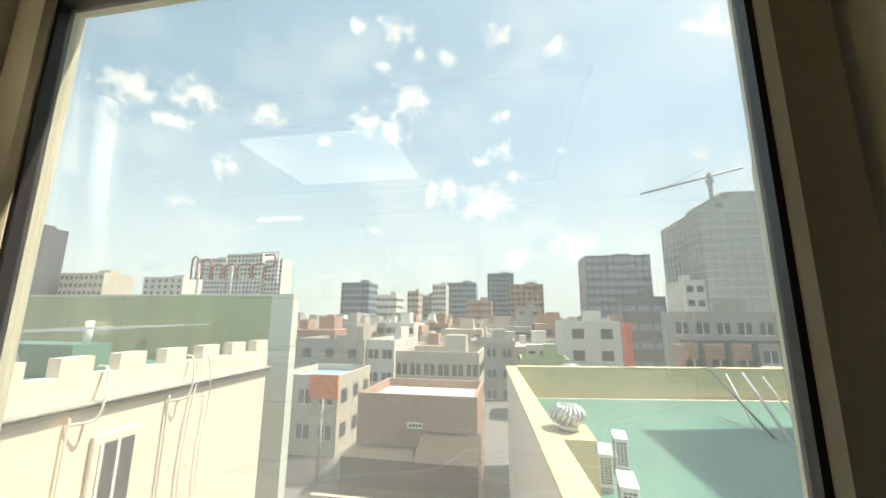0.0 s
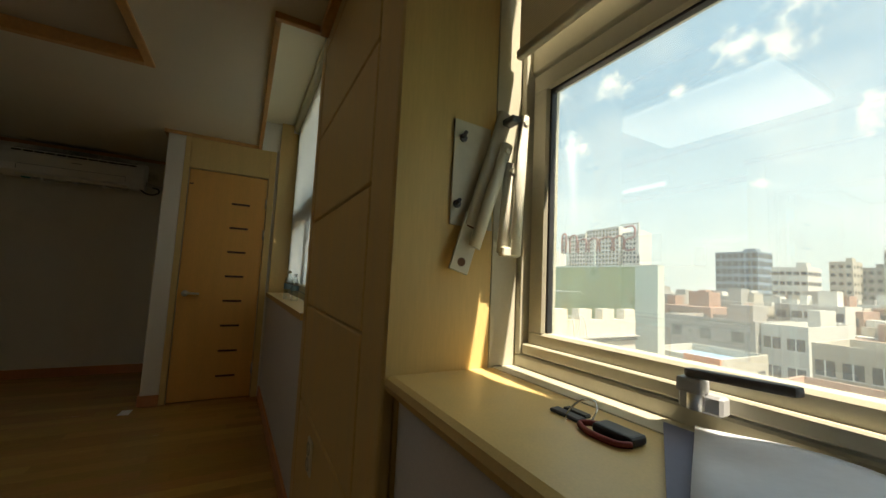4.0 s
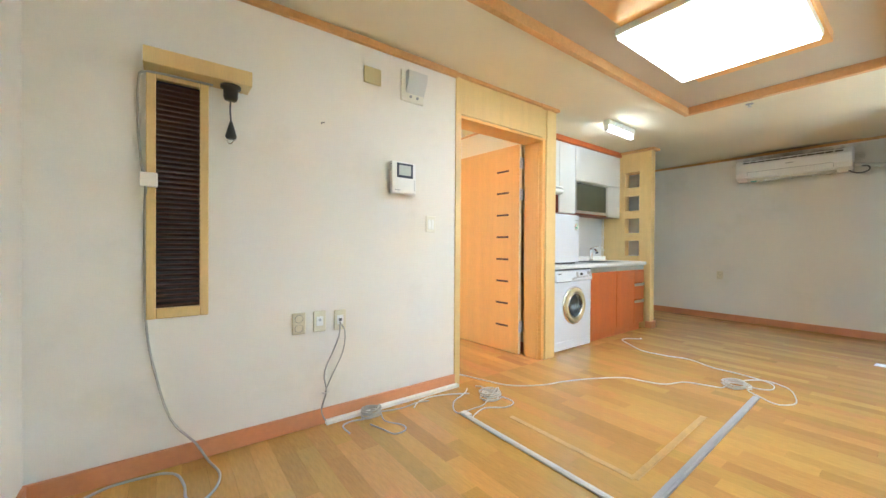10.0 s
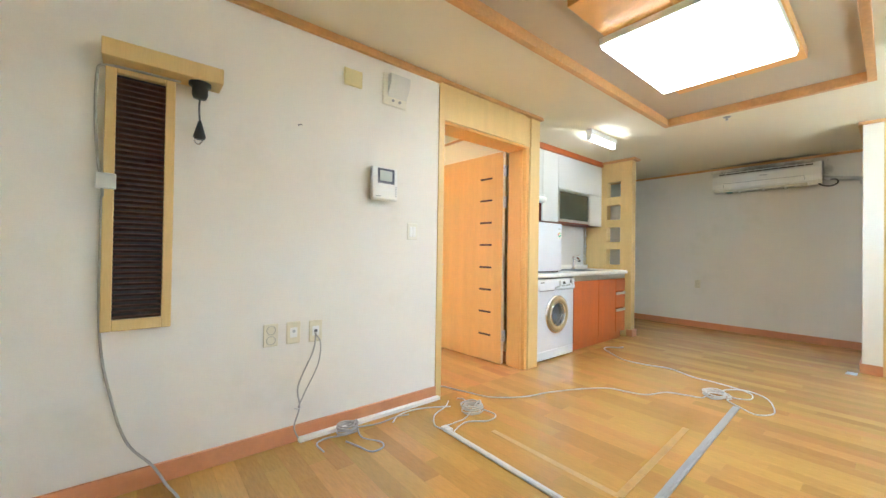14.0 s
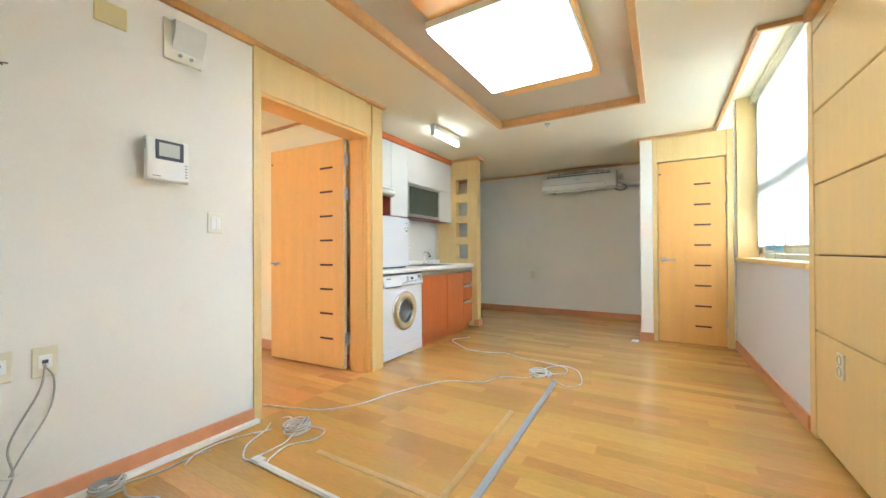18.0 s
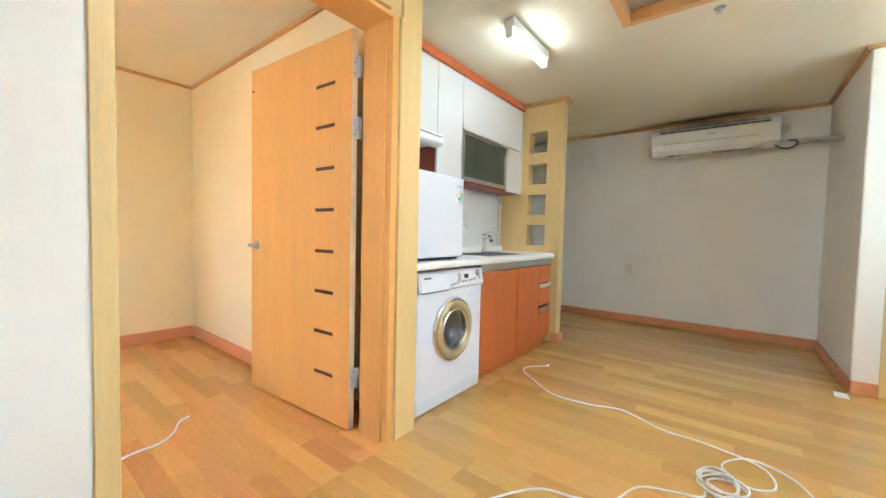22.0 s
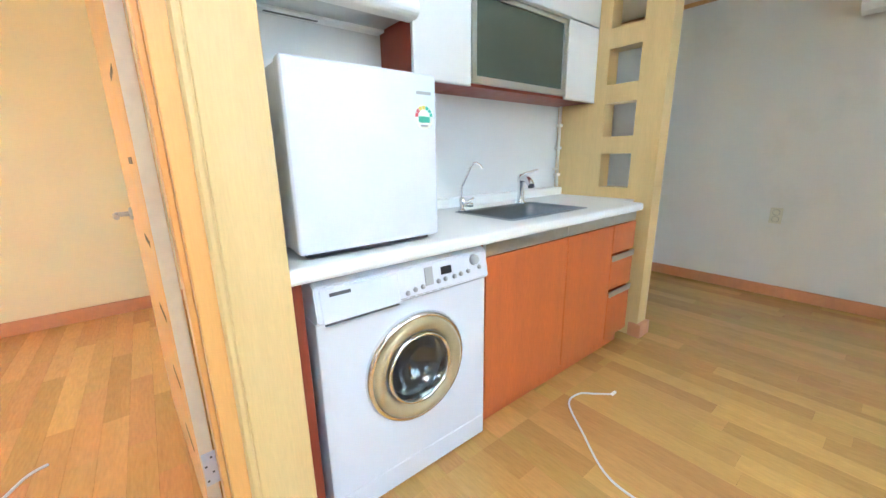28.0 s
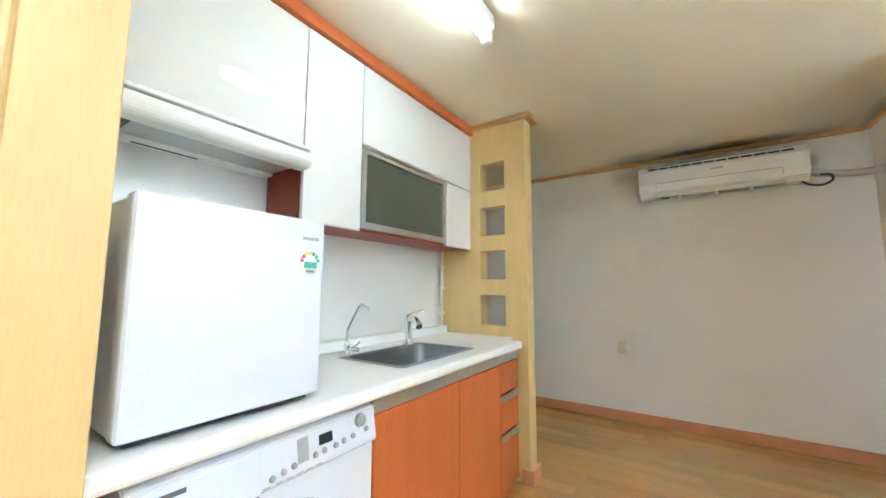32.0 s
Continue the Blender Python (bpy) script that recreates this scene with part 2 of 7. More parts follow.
M_MAPLE = mat("maple_sheet", (0.75, 0.54, 0.225), 0.42, 0.05, 2.0, 0.05, 30, 0.03, stretch=(8, 8, 0.6))
M_DOOR = mat("door_sheet", (0.80, 0.43, 0.12), 0.38, 0.05, 2.0, 0.05, 30, 0.03, stretch=(8, 8, 0.6))
M_BASE = mat("baseboard_sheet", (0.66, 0.29, 0.13), 0.45, 0.08, 3.0, 0.05, 40, 0.03)
M_FLOOR = mat("laminate_plank", (0.55, 0.305, 0.082), 0.20, 0.06, 3.0, 0.11, 22, 0.02, stretch=(5, 0.7, 1), pieces=0.15, coat=0.25, hue=0.009, worn=(0.52, 0.35, 0.13))
M_FLOORBED = mat("floor_joint", (0.30, 0.17, 0.06), 0.9, spec=0.1)
M_WHITE = mat("white_plastic", (0.90, 0.90, 0.87), 0.35, 0.02, 3, 0.01, 120, 0.02)
M_IVORY = mat("ivory_plastic", (0.84, 0.81, 0.70), 0.4, 0.03, 5, 0.02, 120, 0.02)
M_GLOSSWHITE = mat("gloss_white_laminate", (0.78, 0.78, 0.765), 0.09, 0.015, 2, 0.01, 120, 0.0, coat=0.4)
M_ENAMEL = mat("white_enamel", (0.74, 0.77, 0.84), 0.22, 0.015, 2, 0.01, 200, 0.02)
M_STONE = mat("counter_acrylic", (0.86, 0.86, 0.84), 0.38, 0.02, 4, 0.02, 260, 0.0)
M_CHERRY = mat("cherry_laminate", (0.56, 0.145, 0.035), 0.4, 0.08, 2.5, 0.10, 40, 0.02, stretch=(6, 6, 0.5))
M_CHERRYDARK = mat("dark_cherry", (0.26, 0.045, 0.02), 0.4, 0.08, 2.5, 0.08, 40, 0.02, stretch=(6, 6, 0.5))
M_CHROME = mat("chrome", (0.80, 0.80, 0.80), 0.16, 0.02, 5, 0.02, 90, 0.0, metal=1.0)
M_STEEL = mat("brushed_steel", (0.55, 0.56, 0.58), 0.32, 0.04, 5, 0.05, 60, 0.02, metal=1.0)
M_ALU = mat("aluminium", (0.62, 0.63, 0.62), 0.35, 0.04, 5, 0.04, 60, 0.02, metal=0.9)
M_BLACK = mat("black_plastic", (0.02, 0.02, 0.022), 0.4, 0.1, 6, 0.1, 90, 0.02)
M_DARKGREY = mat("dark_grey", (0.09, 0.09, 0.10), 0.5, 0.1, 6, 0.1, 90, 0.02)
M_GREY = mat("grey_plastic", (0.40, 0.41, 0.42), 0.45, 0.05, 6, 0.04, 90, 0.02)
M_BROWNSLIT = mat("dark_brown_inlay", (0.07, 0.025, 0.015), 0.5, 0.1, 9, 0.1, 90, 0.0)
M_PVC = mat("window_frame_pvc", (0.58, 0.55, 0.43), 0.4, 0.05, 5, 0.03, 100, 0.02)
M_LAMP = glow("lamp_diffuser", (0.97, 1.0, 0.94), 0.46)
M_TUBE = glow("fluorescent_tube", (0.98, 1.0, 0.94), 0.85)
M_PANE = pane_glass("window_glass", 0.125, mirror=0.12)
M_SMOKED = mat("frosted_cabinet_glass", (0.085, 0.095, 0.07), 0.25, 0.12, 2.0, 0.02, 90, 0.0)


def blind_cloth(name, color, through_=0.5):
    """Woven cloth that lets part of the light through."""
    m = bpy.data.materials.new(name)
    m.use_nodes = True
    n, l = m.node_tree.nodes, m.node_tree.links
    b, out = n["Principled BSDF"], n["Material Output"]
    b.inputs["Roughness"].default_value = 0.85
    tl, mx = n.new("ShaderNodeBsdfTranslucent"), n.new("ShaderNodeMixShader")
    wv, mp, rg = n.new("ShaderNodeTexWave"), n.new("ShaderNodeTexCoord"), n.new("ShaderNodeMixRGB")
    wv.bands_direction = "Z"
    wv.inputs["Scale"].default_value, wv.inputs["Distortion"].default_value = 55.0, 0.4
    rg.inputs[1].default_value = (*[c * 0.86 for c in color], 1)
    rg.inputs[2].default_value = (*color, 1)
    l.new(mp.outputs["Object"], wv.inputs["Vector"])
    l.new(wv.outputs[1], rg.inputs[0])
    l.new(rg.outputs[0], b.inputs["Base Color"])
    l.new(rg.outputs[0], tl.inputs[0])
    mx.inputs[0].default_value = through_
    l.new(b.outputs[0], mx.inputs[1])
    l.new(tl.outputs[0], mx.inputs[2])
    l.new(mx.outputs[0], out.inputs[0])
    return m


M_BLIND = blind_cloth("roller_blind_cloth", (0.78, 0.72, 0.58), 0.22)
M_BLINDWHITE = blind_cloth("white_blind_cloth", (0.92, 0.92, 0.90), 0.80)
M_FROST = pane_glass("frosted_glass", 0.30, (0.94, 0.96, 0.96))
M_PORTHOLE = pane_glass("washer_glass", 0.03, (0.55, 0.58, 0.60), mirror=0.14)


# mesh helpers
def bx(x0, x1, y0, y1, z0, z1, bev=0.0, bm=None, seg=1):
    bm = bm or bmesh.new()
    vs = [bm.verts.new((x, y, z)) for z in (z0, z1) for y in (y0, y1) for x in (x0, x1)]
    fs = [bm.faces.new([vs[i] for i in f]) for f in ((0, 2, 3, 1), (4, 5, 7, 6), (0, 1, 5, 4), (2, 6, 7, 3), (0, 4, 6, 2), (1, 3, 7, 5))]
    if bev:
        es = list({e for f in fs for e in f.edges})
        bmesh.ops.bevel(bm, geom=es, offset=bev, segments=seg, profile=0.6, affect="EDGES")
    return bm


def cyl(p0, p1, r, r1=None, seg=24, bm=None, cap=True):
    bm = bm or bmesh.new()
    p0, p1 = Vector(p0), Vector(p1)
    ax = (p1 - p0).normalized()
    u = ax.orthogonal().normalized()
    w = ax.cross(u)
    r1 = r if r1 is None else r1
    ra = [bm.verts.new(p0 + r * (math.cos(a) * u + math.sin(a) * w)) for a in [2 * math.pi * i / seg for i in range(seg)]]
    rb = [bm.verts.new(p1 + r1 * (math.cos(a) * u + math.sin(a) * w)) for a in [2 * math.pi * i / seg for i in range(seg)]]
    for i in range(seg):
        f = bm.faces.new((ra[i], ra[(i + 1) % seg], rb[(i + 1) % seg], rb[i]))
        f.smooth = True
    if cap:
        bm.faces.new(ra[::-1])
        bm.faces.new(rb)
    return bm


def lathe(profile, center, axis="y", seg=40, bm=None):
    """Turns a profile of (radius, along) round an axis through center."""
    bm = bm or bmesh.new()
    rings = []
    for r, a in profile:
        ring = []
        for i in range(seg):
            c, s = r * math.cos(2 * math.pi * i / seg), r * math.sin(2 * math.pi * i / seg)
            p = {"y": (c, a, s), "z": (c, s, a), "x": (a, c, s)}[axis]
            ring.append(bm.verts.new(Vector(center) + Vector(p)))
        rings.append(ring)
    for ra, rb in zip(rings, rings[1:]):
        for i in range(seg):
            bm.faces.new((ra[i], ra[(i + 1) % seg], rb[(i + 1) % seg], rb[i])).smooth = True
    bmesh.ops.recalc_face_normals(bm, faces=bm.faces)
    return bm


def prism(points, z0, z1, bm=None, axis="z"):
    """A closed outline pushed along an axis."""
    bm = bm or bmesh.new()
    put = {"z": lambda p, h: (p[0], p[1], h), "y": lambda p, h: (p[0], h, p[1]), "x": lambda p, h: (h, p[0], p[1])}[axis]
    a = [bm.verts.new(put(p, z0)) for p in points]
    b = [bm.verts.new(put(p, z1)) for p in points]
    k = len(points)
    for i in range(k):
        bm.faces.new((a[i], a[(i + 1) % k], b[(i + 1) % k], b[i]))
    bm.faces.new(a[::-1])
    bm.faces.new(b)
    bmesh.ops.recalc_face_normals(bm, faces=bm.faces)
    return bm


def smooth_path(points, steps=8):
    """A Catmull-Rom line through points."""
    p = [Vector(q) for q in points]
    p = [2 * p[0] - p[1]] + p + [2 * p[-1] - p[-2]]
    out = []
    for i in range(1, len(p) - 2):
        for s in range(steps):
            t = s / steps
            out.append(0.5 * (2 * p[i] + (p[i + 1] - p[i - 1]) * t + (2 * p[i - 1] - 5 * p[i] + 4 * p[i + 1] - p[i + 2]) * t * t + (3 * p[i] - p[i - 1] - 3 * p[i + 1] + p[i + 2]) * t ** 3))
    return out + [p[-2]]


def tube(points, r, seg=8, bm=None, steps=8):
    bm = bm or bmesh.new()
    pts = smooth_path(points, steps) if steps else [Vector(q) for q in points]
    rings, up = [], None
    for i, p in enumerate(pts):
        d = (pts[min(i + 1, len(pts) - 1)] - pts[max(i - 1, 0)]).normalized()
        u = d.orthogonal().normalized() if up is None else (up - d * up.dot(d)).normalized()
        up = u
        w = d.cross(u)
        rings.append([bm.verts.new(p + r * (math.cos(2 * math.pi * k / seg) * u + math.sin(2 * math.pi * k / seg) * w)) for k in range(seg)])
    for a, b in zip(rings, rings[1:]):
        for k in range(seg):
            bm.faces.new((a[k], a[(k + 1) % seg], b[(k + 1) % seg], b[k])).smooth = True
    bm.faces.new(rings[0][::-1])
    bm.faces.new(rings[-1])
    return bm


def mesh(name, bm, material):
    me = bpy.data.meshes.new(name)
    bm.to_mesh(me)
    bm.free()
    me.materials.append(material)
    return me


def part(name, bm, material, parent, label=""):
    ob = new(name, mesh(name, bm, material))
    ob.parent = parent
    if label:
        ob["label"] = label
    return ob


def single(name, bm, material, label, category, kind="", group=""):
    return tagged(new(name, mesh(name, bm, material)), label, category, group, kind)


def thing(name, at, label, category, group="", kind="", rz=0.0):
    ob = new(name)
    ob.empty_display_size = 0.1
    ob.matrix_world = pose(*at, 0, 0, rz)
    return tagged(ob, label, category, group, kind)

# the large structure
CEIL = 2.36
XE, XW = 2.20, -4.85          # end walls
YK = -0.72                    # back of the kitchen alcove


def wall(name, bm, material, label):
    return single(name, bm, material, label, "wall", "structure")


floor = single("floor", bx(-5.0, 2.35, -2.95, 3.3, -0.10, -0.004), M_FLOORBED, "glossy honey-coloured laminate plank floor", "floor", "structure")

b = bx(-0.03, XE + 0.12, -0.16, 0.0, 0, 2.75)
bx(-1.24, -0.03, -0.16, -0.02, 2.07, 2.75, bm=b)
wall("wall_south", b, M_WALLPAPER, "off-white papered wall with the intercom and sockets")
wall("wall_partition", bx(-1.24, -1.12, -2.80, -0.21, 0, 2.75), M_WALLPAPER_WARMLIT, "papered wall between the back room and the kitchen")
wall("wall_east", bx(XE, XE + 0.15, -0.0, 3.1, 0, 2.75), M_WALLPAPER, "plain off-white papered end wall")
wall("wall_west", bx(XW - 0.15, XW, -1.75, 3.2, 0, 2.75), M_WALLPAPER, "off-white papered wall behind the air conditioner")
wall("wall_kitchen", bx(-3.45, -1.24, YK - 0.12, YK, 0, 2.75), M_GLOSSWHITE, "white wall behind the kitchen counter")
wall("wall_nook", bx(XW, -3.45, -1.75, -1.6, 0, 2.75), M_WALLPAPER, "papered wall of the nook behind the kitchen")
wall("wall_nook_side", bx(-3.47, -3.43, -1.6, YK, 0, 2.75), M_WALLPAPER, "papered side wall of the nook")
# bathroom box with its doorway
wbt = thing("wall_bathroom", (0, 0, 0), "off-white papered wall of the bathroom", "wall", kind="structure")
for dims in ((XW, -3.56, 1.955, 2.08, 0, 2.75), (-3.66, -3.56, 2.08, 2.13, 0, 2.75), (-3.66, -3.56, 2.13, 2.78, 2.06, 2.75), (-3.66, -3.56, 2.78, 3.2, 0, 2.75)):
    part("wall_panel", bx(*dims), M_WALLPAPER, wbt)
wall("wall_bathroom_back", bx(XW, -3.66, 3.0, 3.2, 0, 2.75), M_WALLPAPER, "wall closing the bathroom")
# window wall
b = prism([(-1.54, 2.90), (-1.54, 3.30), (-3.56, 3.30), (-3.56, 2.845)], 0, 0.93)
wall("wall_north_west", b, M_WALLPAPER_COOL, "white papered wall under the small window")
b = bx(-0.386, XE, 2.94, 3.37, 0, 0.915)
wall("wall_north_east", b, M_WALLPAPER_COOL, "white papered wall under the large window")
b = bx(-1.54, -0.386, 2.93, 3.30, 0, 2.75)
wall("wall_pier", b, M_MAPLE, "wall pier between the two windows")
b = bx(-3.56, -1.54, 3.02, 3.30, 2.60, 2.75)
bx(-0.386, XE, 3.25, 3.31, 2.60, 2.75, bm=b)
bx(1.95, XE, 2.94, 3.31, 0.915, 2.60, bm=b)
bx(0.575, 1.95, 3.24, 3.31, 0.915, 2.60, bm=b)
wall("wall_over_windows", b, M_CEIL, "plain wall strip over the windows")
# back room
wall("wall_back_south", bx(-1.24, 2.35, -2.95, -2.80, 0, 2.75), M_WALLPAPER_WARMLIT, "cream papered wall of the back room")
b = bx(XE, XE + 0.15, -2.80, -1.70, 0, 2.75)
bx(XE, XE + 0.15, -1.13, -0.16, 0, 2.75, bm=b)
bx(XE, XE + 0.15, -1.70, -1.13, 0, 1.0, bm=b)
bx(XE, XE + 0.15, -1.70, -1.13, 1.9, 2.75, bm=b)
wall("wall_back_east", b, M_WALLPAPER_WARMLIT, "cream papered wall of the back room with a window opening")

# ceiling with the sunk tray and the curtain slots
T = (-2.325, 0.62, 0.715, 2.025)  # tray
b = bx(XW, T[0], -1.6, 2.69, CEIL, 2.5)
bx(T[0], -1.24, -0.75, T[2], CEIL, 2.5, bm=b)
bx(-1.24, T[1], -0.10, T[2], CEIL, 2.5, bm=b)
bx(T[0], T[1], T[3], 2.69, CEIL, 2.5, bm=b)
bx(T[1], XE, -0.10, 2.69, CEIL, 2.5, bm=b)
bx(-1.44, -0.386, 2.69, 2.93, CEIL, 2.5, bm=b)
bx(XW, -3.60, 2.69, 3.0, CEIL, 2.5, bm=b)
bx(-3.56, XE, 2.69, 3.31, 2.62, 2.75, bm=b)
bx(-1.24, XE, -2.80, -0.10, CEIL, 2.5, bm=b)
bx(-3.56, XE, 2.655, 2.689, 2.501, 2.75, bm=b)
single("ceiling", b, M_CEIL, "cream papered ceiling with a sunk tray", "ceiling", "structure")
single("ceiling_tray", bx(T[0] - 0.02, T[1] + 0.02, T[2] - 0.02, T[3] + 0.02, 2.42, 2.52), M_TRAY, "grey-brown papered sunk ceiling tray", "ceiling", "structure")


def strip(name, segs, material, label, category="trim"):
    top = thing(name, (0, 0, 0), label, category, kind="structure")
    for s in segs:
        part("length", bx(*s, bev=0.003), material, top)
    return top


t0, t1, t2, t3 = T
w, e = 0.036, 0.010
strip("trim_tray", [(t0 - w, t1 + w, t2 - w, t2 + e, CEIL - 0.012, 2.419), (t0 - w, t1 + w, t3 - e, t3 + w, CEIL - 0.012, 2.419),
                    (t0 - w, t0 + e, t2 + e + 0.001, t3 - e - 0.001, CEIL - 0.012, 2.419), (t1 - e, t1 + w, t2 + e + 0.001, t3 - e - 0.001, CEIL - 0.012, 2.419)], M_TRIM, "orange-brown wooden moulding round the ceiling tray")
strip("trim_ceiling", [(-0.0, XE, 0.0, 0.03, CEIL - 0.045, CEIL), (XE - 0.03, XE, 0.03, 2.9, CEIL - 0.045, CEIL), (XW, XW + 0.025, -1.6, 1.93, CEIL - 0.03, CEIL),
                       (XW + 0.025, -3.53, 1.925, 1.955, CEIL - 0.03, CEIL), (-3.56, -3.535, 1.955, 2.66, CEIL - 0.03, CEIL),
                       (-3.56, -1.47, 2.66, 2.69, CEIL - 0.03, CEIL + 0.02), (-1.47, -1.44, 2.66, 2.88, CEIL - 0.03, CEIL + 0.02), (-1.44, -0.33, 2.86, 2.90, CEIL - 0.05, CEIL),
                       (-0.37, -0.33, 2.69, 2.86, CEIL - 0.03, CEIL), (-0.33, XE, 2.66, 2.69, CEIL - 0.03, CEIL + 0.02),
                       (-1.12, -1.095, -2.80, -0.23, CEIL - 0.022, CEIL), (-1.095, XE, -2.80, -2.775, CEIL - 0.022, CEIL)], M_TRIM, "orange-brown wooden cornice strip along the ceiling")
strip("baseboard", [(0.0, XE, 0.0, 0.015, 0, 0.09), (XE - 0.015, XE, 0.015, 2.93, 0, 0.09), (XW, XW + 0.015, -1.6, 1.955, 0, 0.09), (XW + 0.015, -3.56, 1.94, 1.955, 0, 0.09),
                    (-0.37, XE - 0.015, 2.925, 2.94, 0, 0.09), (-1.12, -1.105, -2.80, -0.23, 0, 0.1), (-1.105, XE, -2.80, -2.785, 0, 0.1)], M_BASE, "salmon-coloured wooden baseboard", "baseboard")
top = bpy.data.objects["baseboard"]
part("length", prism([(-1.54, 2.885), (-1.54, 2.90), (-3.555, 2.845), (-3.555, 2.83)], 0, 0.09), M_BASE, top)

# door to the back room, kitchen, bathroom door
c = thing("door_frame", (0, 0, 0), "maple-veneered door frame of the back room", "door frame", kind="structure")
part("jamb", bx(-0.05, 0.003, -0.18, 0.010, 0, CEIL - 0.03, 0.003), M_MAPLE, c)
part("jamb", bx(-1.098, -1.045, -0.225, -0.012, 0, 2.06, 0.003), M_DOOR, c, "orange veneered inner jamb")
part("stop", bx(-1.0445, -1.032, -0.19, -0.05, 0, 2.06, 0.002), M_DOOR, c)
part("pilaster", bx(-1.238, -1.1045, -0.20, -0.004, 0, CEIL - 0.03, 0.003), M_MAPLE, c)
part("pilaster", bx(-1.1035, -1.02, -0.20, -0.016, 2.06, CEIL - 0.03, 0.003), M_MAPLE, c)
part("bead", bx(-1.104, -1.084, -0.20, 0.004, 0, 2.06, 0.006), M_MAPLE, c)
part("lintel", bx(-1.02, -0.0505, -0.18, 0.004, 2.06, CEIL - 0.03, 0.003), M_MAPLE, c)
part("soffit", bx(-1.044, -0.0505, -0.215, -0.008, 2.035, 2.059, 0.003), M_DOOR, c, "orange veneered head of the doorway")
part("capital", bx(-1.25, -0.98, -0.20, 0.03, CEIL - 0.03, CEIL - 0.002, 0.004), M_TRIM, c)
part("capital", bx(-0.98, 0.0, -0.18, 0.025, CEIL - 0.03, CEIL - 0.002, 0.004), M_TRIM, c)


M_SINK = mat("sink_steel", (0.30, 0.34, 0.40), 0.38, 0.05, 5, 0.05, 60, 0.02, metal=1.0)
M_ZINC = mat("zinc_plate", (0.60, 0.63, 0.70), 0.4, 0.05, 5, 0.04, 80, 0.0, metal=0.5)
M_EDGE = mat("pale_edge_band", (0.72, 0.60, 0.42), 0.5, 0.05, 3, 0.04, 40, 0.02)


def lever_handle(parent, x, z, side, reach):
    """A rose and a lever on the face towards side, local to a leaf that lies along x."""
    h = part("door_handle", lathe([(0.0, 0.0), (0.026, 0.0), (0.026, 0.006), (0.022, 0.010), (0.0, 0.010)], (x, 0, z), "y", 24), M_STEEL, parent, "brushed steel lever handle")
    h.location = (0, side[0], 0)
    if side[1] < 0:
        h.scale = (1, -1, 1)
    bm = cyl((x, 0.008, z), (x, 0.05, z), 0.010, seg=14)
    tube([(x, 0.05, z), (x + reach * 0.15, 0.056, z), (x + reach * 0.5, 0.055, z + 0.002), (x + reach, 0.052, z)], 0.0095, 10, bm)
    part("lever", bm, M_STEEL, h)
    return h


def panel_door(name, at, rz, width, height, slits, slit_z, label, handle_x, mark=True):
    """A veneered leaf along local x from the hinge, with short dark inlays near the hinge side."""
    d = thing(name, at, label, "door", kind="structure", rz=rz)
    leaf = part("leaf", bx(0, width, -0.018, 0.018, 0.0, height, 0.002), M_DOOR, d)
    for xe in (-0.0006, width - 0.0004):
        part("edge_band", bx(xe, xe + 0.001, -0.0165, 0.0165, 0.002, height - 0.002), M_EDGE, leaf, "pale edge band")
    for z in slit_z:
        for s in (-1, 1):
            part("inlay", bx(slits[0], slits[1], -0.0188 if s < 0 else 0.0172, -0.0172 if s < 0 else 0.0188, z - 0.009, z + 0.009), M_BROWNSLIT, leaf)
    if mark:
        part("inlay", bx(width - 0.035, width - 0.008, -0.0186, 0.0186, height - 0.14, height - 0.128), M_BROWNSLIT, leaf)
    lever_handle(d, handle_x, 0.93, (0.018, 1), -0.11 if handle_x > width / 2 else 0.11)
    lever_handle(d, handle_x, 0.93, (-0.018, -1), -0.11 if handle_x > width / 2 else 0.11)
    return d


# leaf of the back room, swung open against the partition
door1 = panel_door("door_1", (-1.012, -0.247, 0.008), -86.6, 0.95, 2.04, (0.13, 0.285), [1.80, 1.583, 1.362, 1.142, 0.92, 0.70, 0.48, 0.255],
                   "orange veneered door with dark inlays, swung open into the back room", 0.885)
for z in (1.86, 1.556, 0.265):
    h = part("hinge", bx(-0.004, -0.0007, -0.034, 0.013, z - 0.055, z + 0.055, 0.001), M_ZINC, door1, "zinc-plated butt hinge")
    part("knuckle", cyl((-0.004, -0.036, z - 0.055), (-0.004, -0.036, z + 0.055), 0.007, seg=12), M_ZINC, h)
    for k in range(4):
        y_ = -0.002 + 0.008 * (-1) ** k
        part("screw", cyl((-0.0052, y_, z - 0.038 + 0.025 * k), (-0.0038, y_, z - 0.038 + 0.025 * k), 0.0035, seg=10), M_DARKGREY, h)

door2 = panel_door("door_2", (-3.585, 2.765, 0.008), -90.0, 0.63, 2.04, (0.135, 0.285), [1.765, 1.54, 1.316, 1.092, 0.868, 0.645, 0.42, 0.198],
                   "orange veneered bathroom door with dark inlays, shut", 0.575)
for z in (1.80, 1.5, 0.25):
    part("hinge", cyl((0.0, 0.026, z - 0.045), (0.0, 0.026, z + 0.045), 0.008, seg=12), M_STEEL, door2, "small steel hinge")
c = thing("bathroom_door_frame", (0, 0, 0), "maple-veneered frame of the bathroom door", "door frame", kind="structure")
part("jamb", bx(-3.66, -3.545, 2.085, 2.13, 0, CEIL - 0.03, 0.003), M_MAPLE, c)
part("jamb", bx(-3.66, -3.545, 2.77, 2.825, 0, CEIL - 0.03, 0.003), M_MAPLE, c)
part("lintel", bx(-3.66, -3.548, 2.13, 2.77, 2.055, CEIL - 0.03, 0.003), M_MAPLE, c)
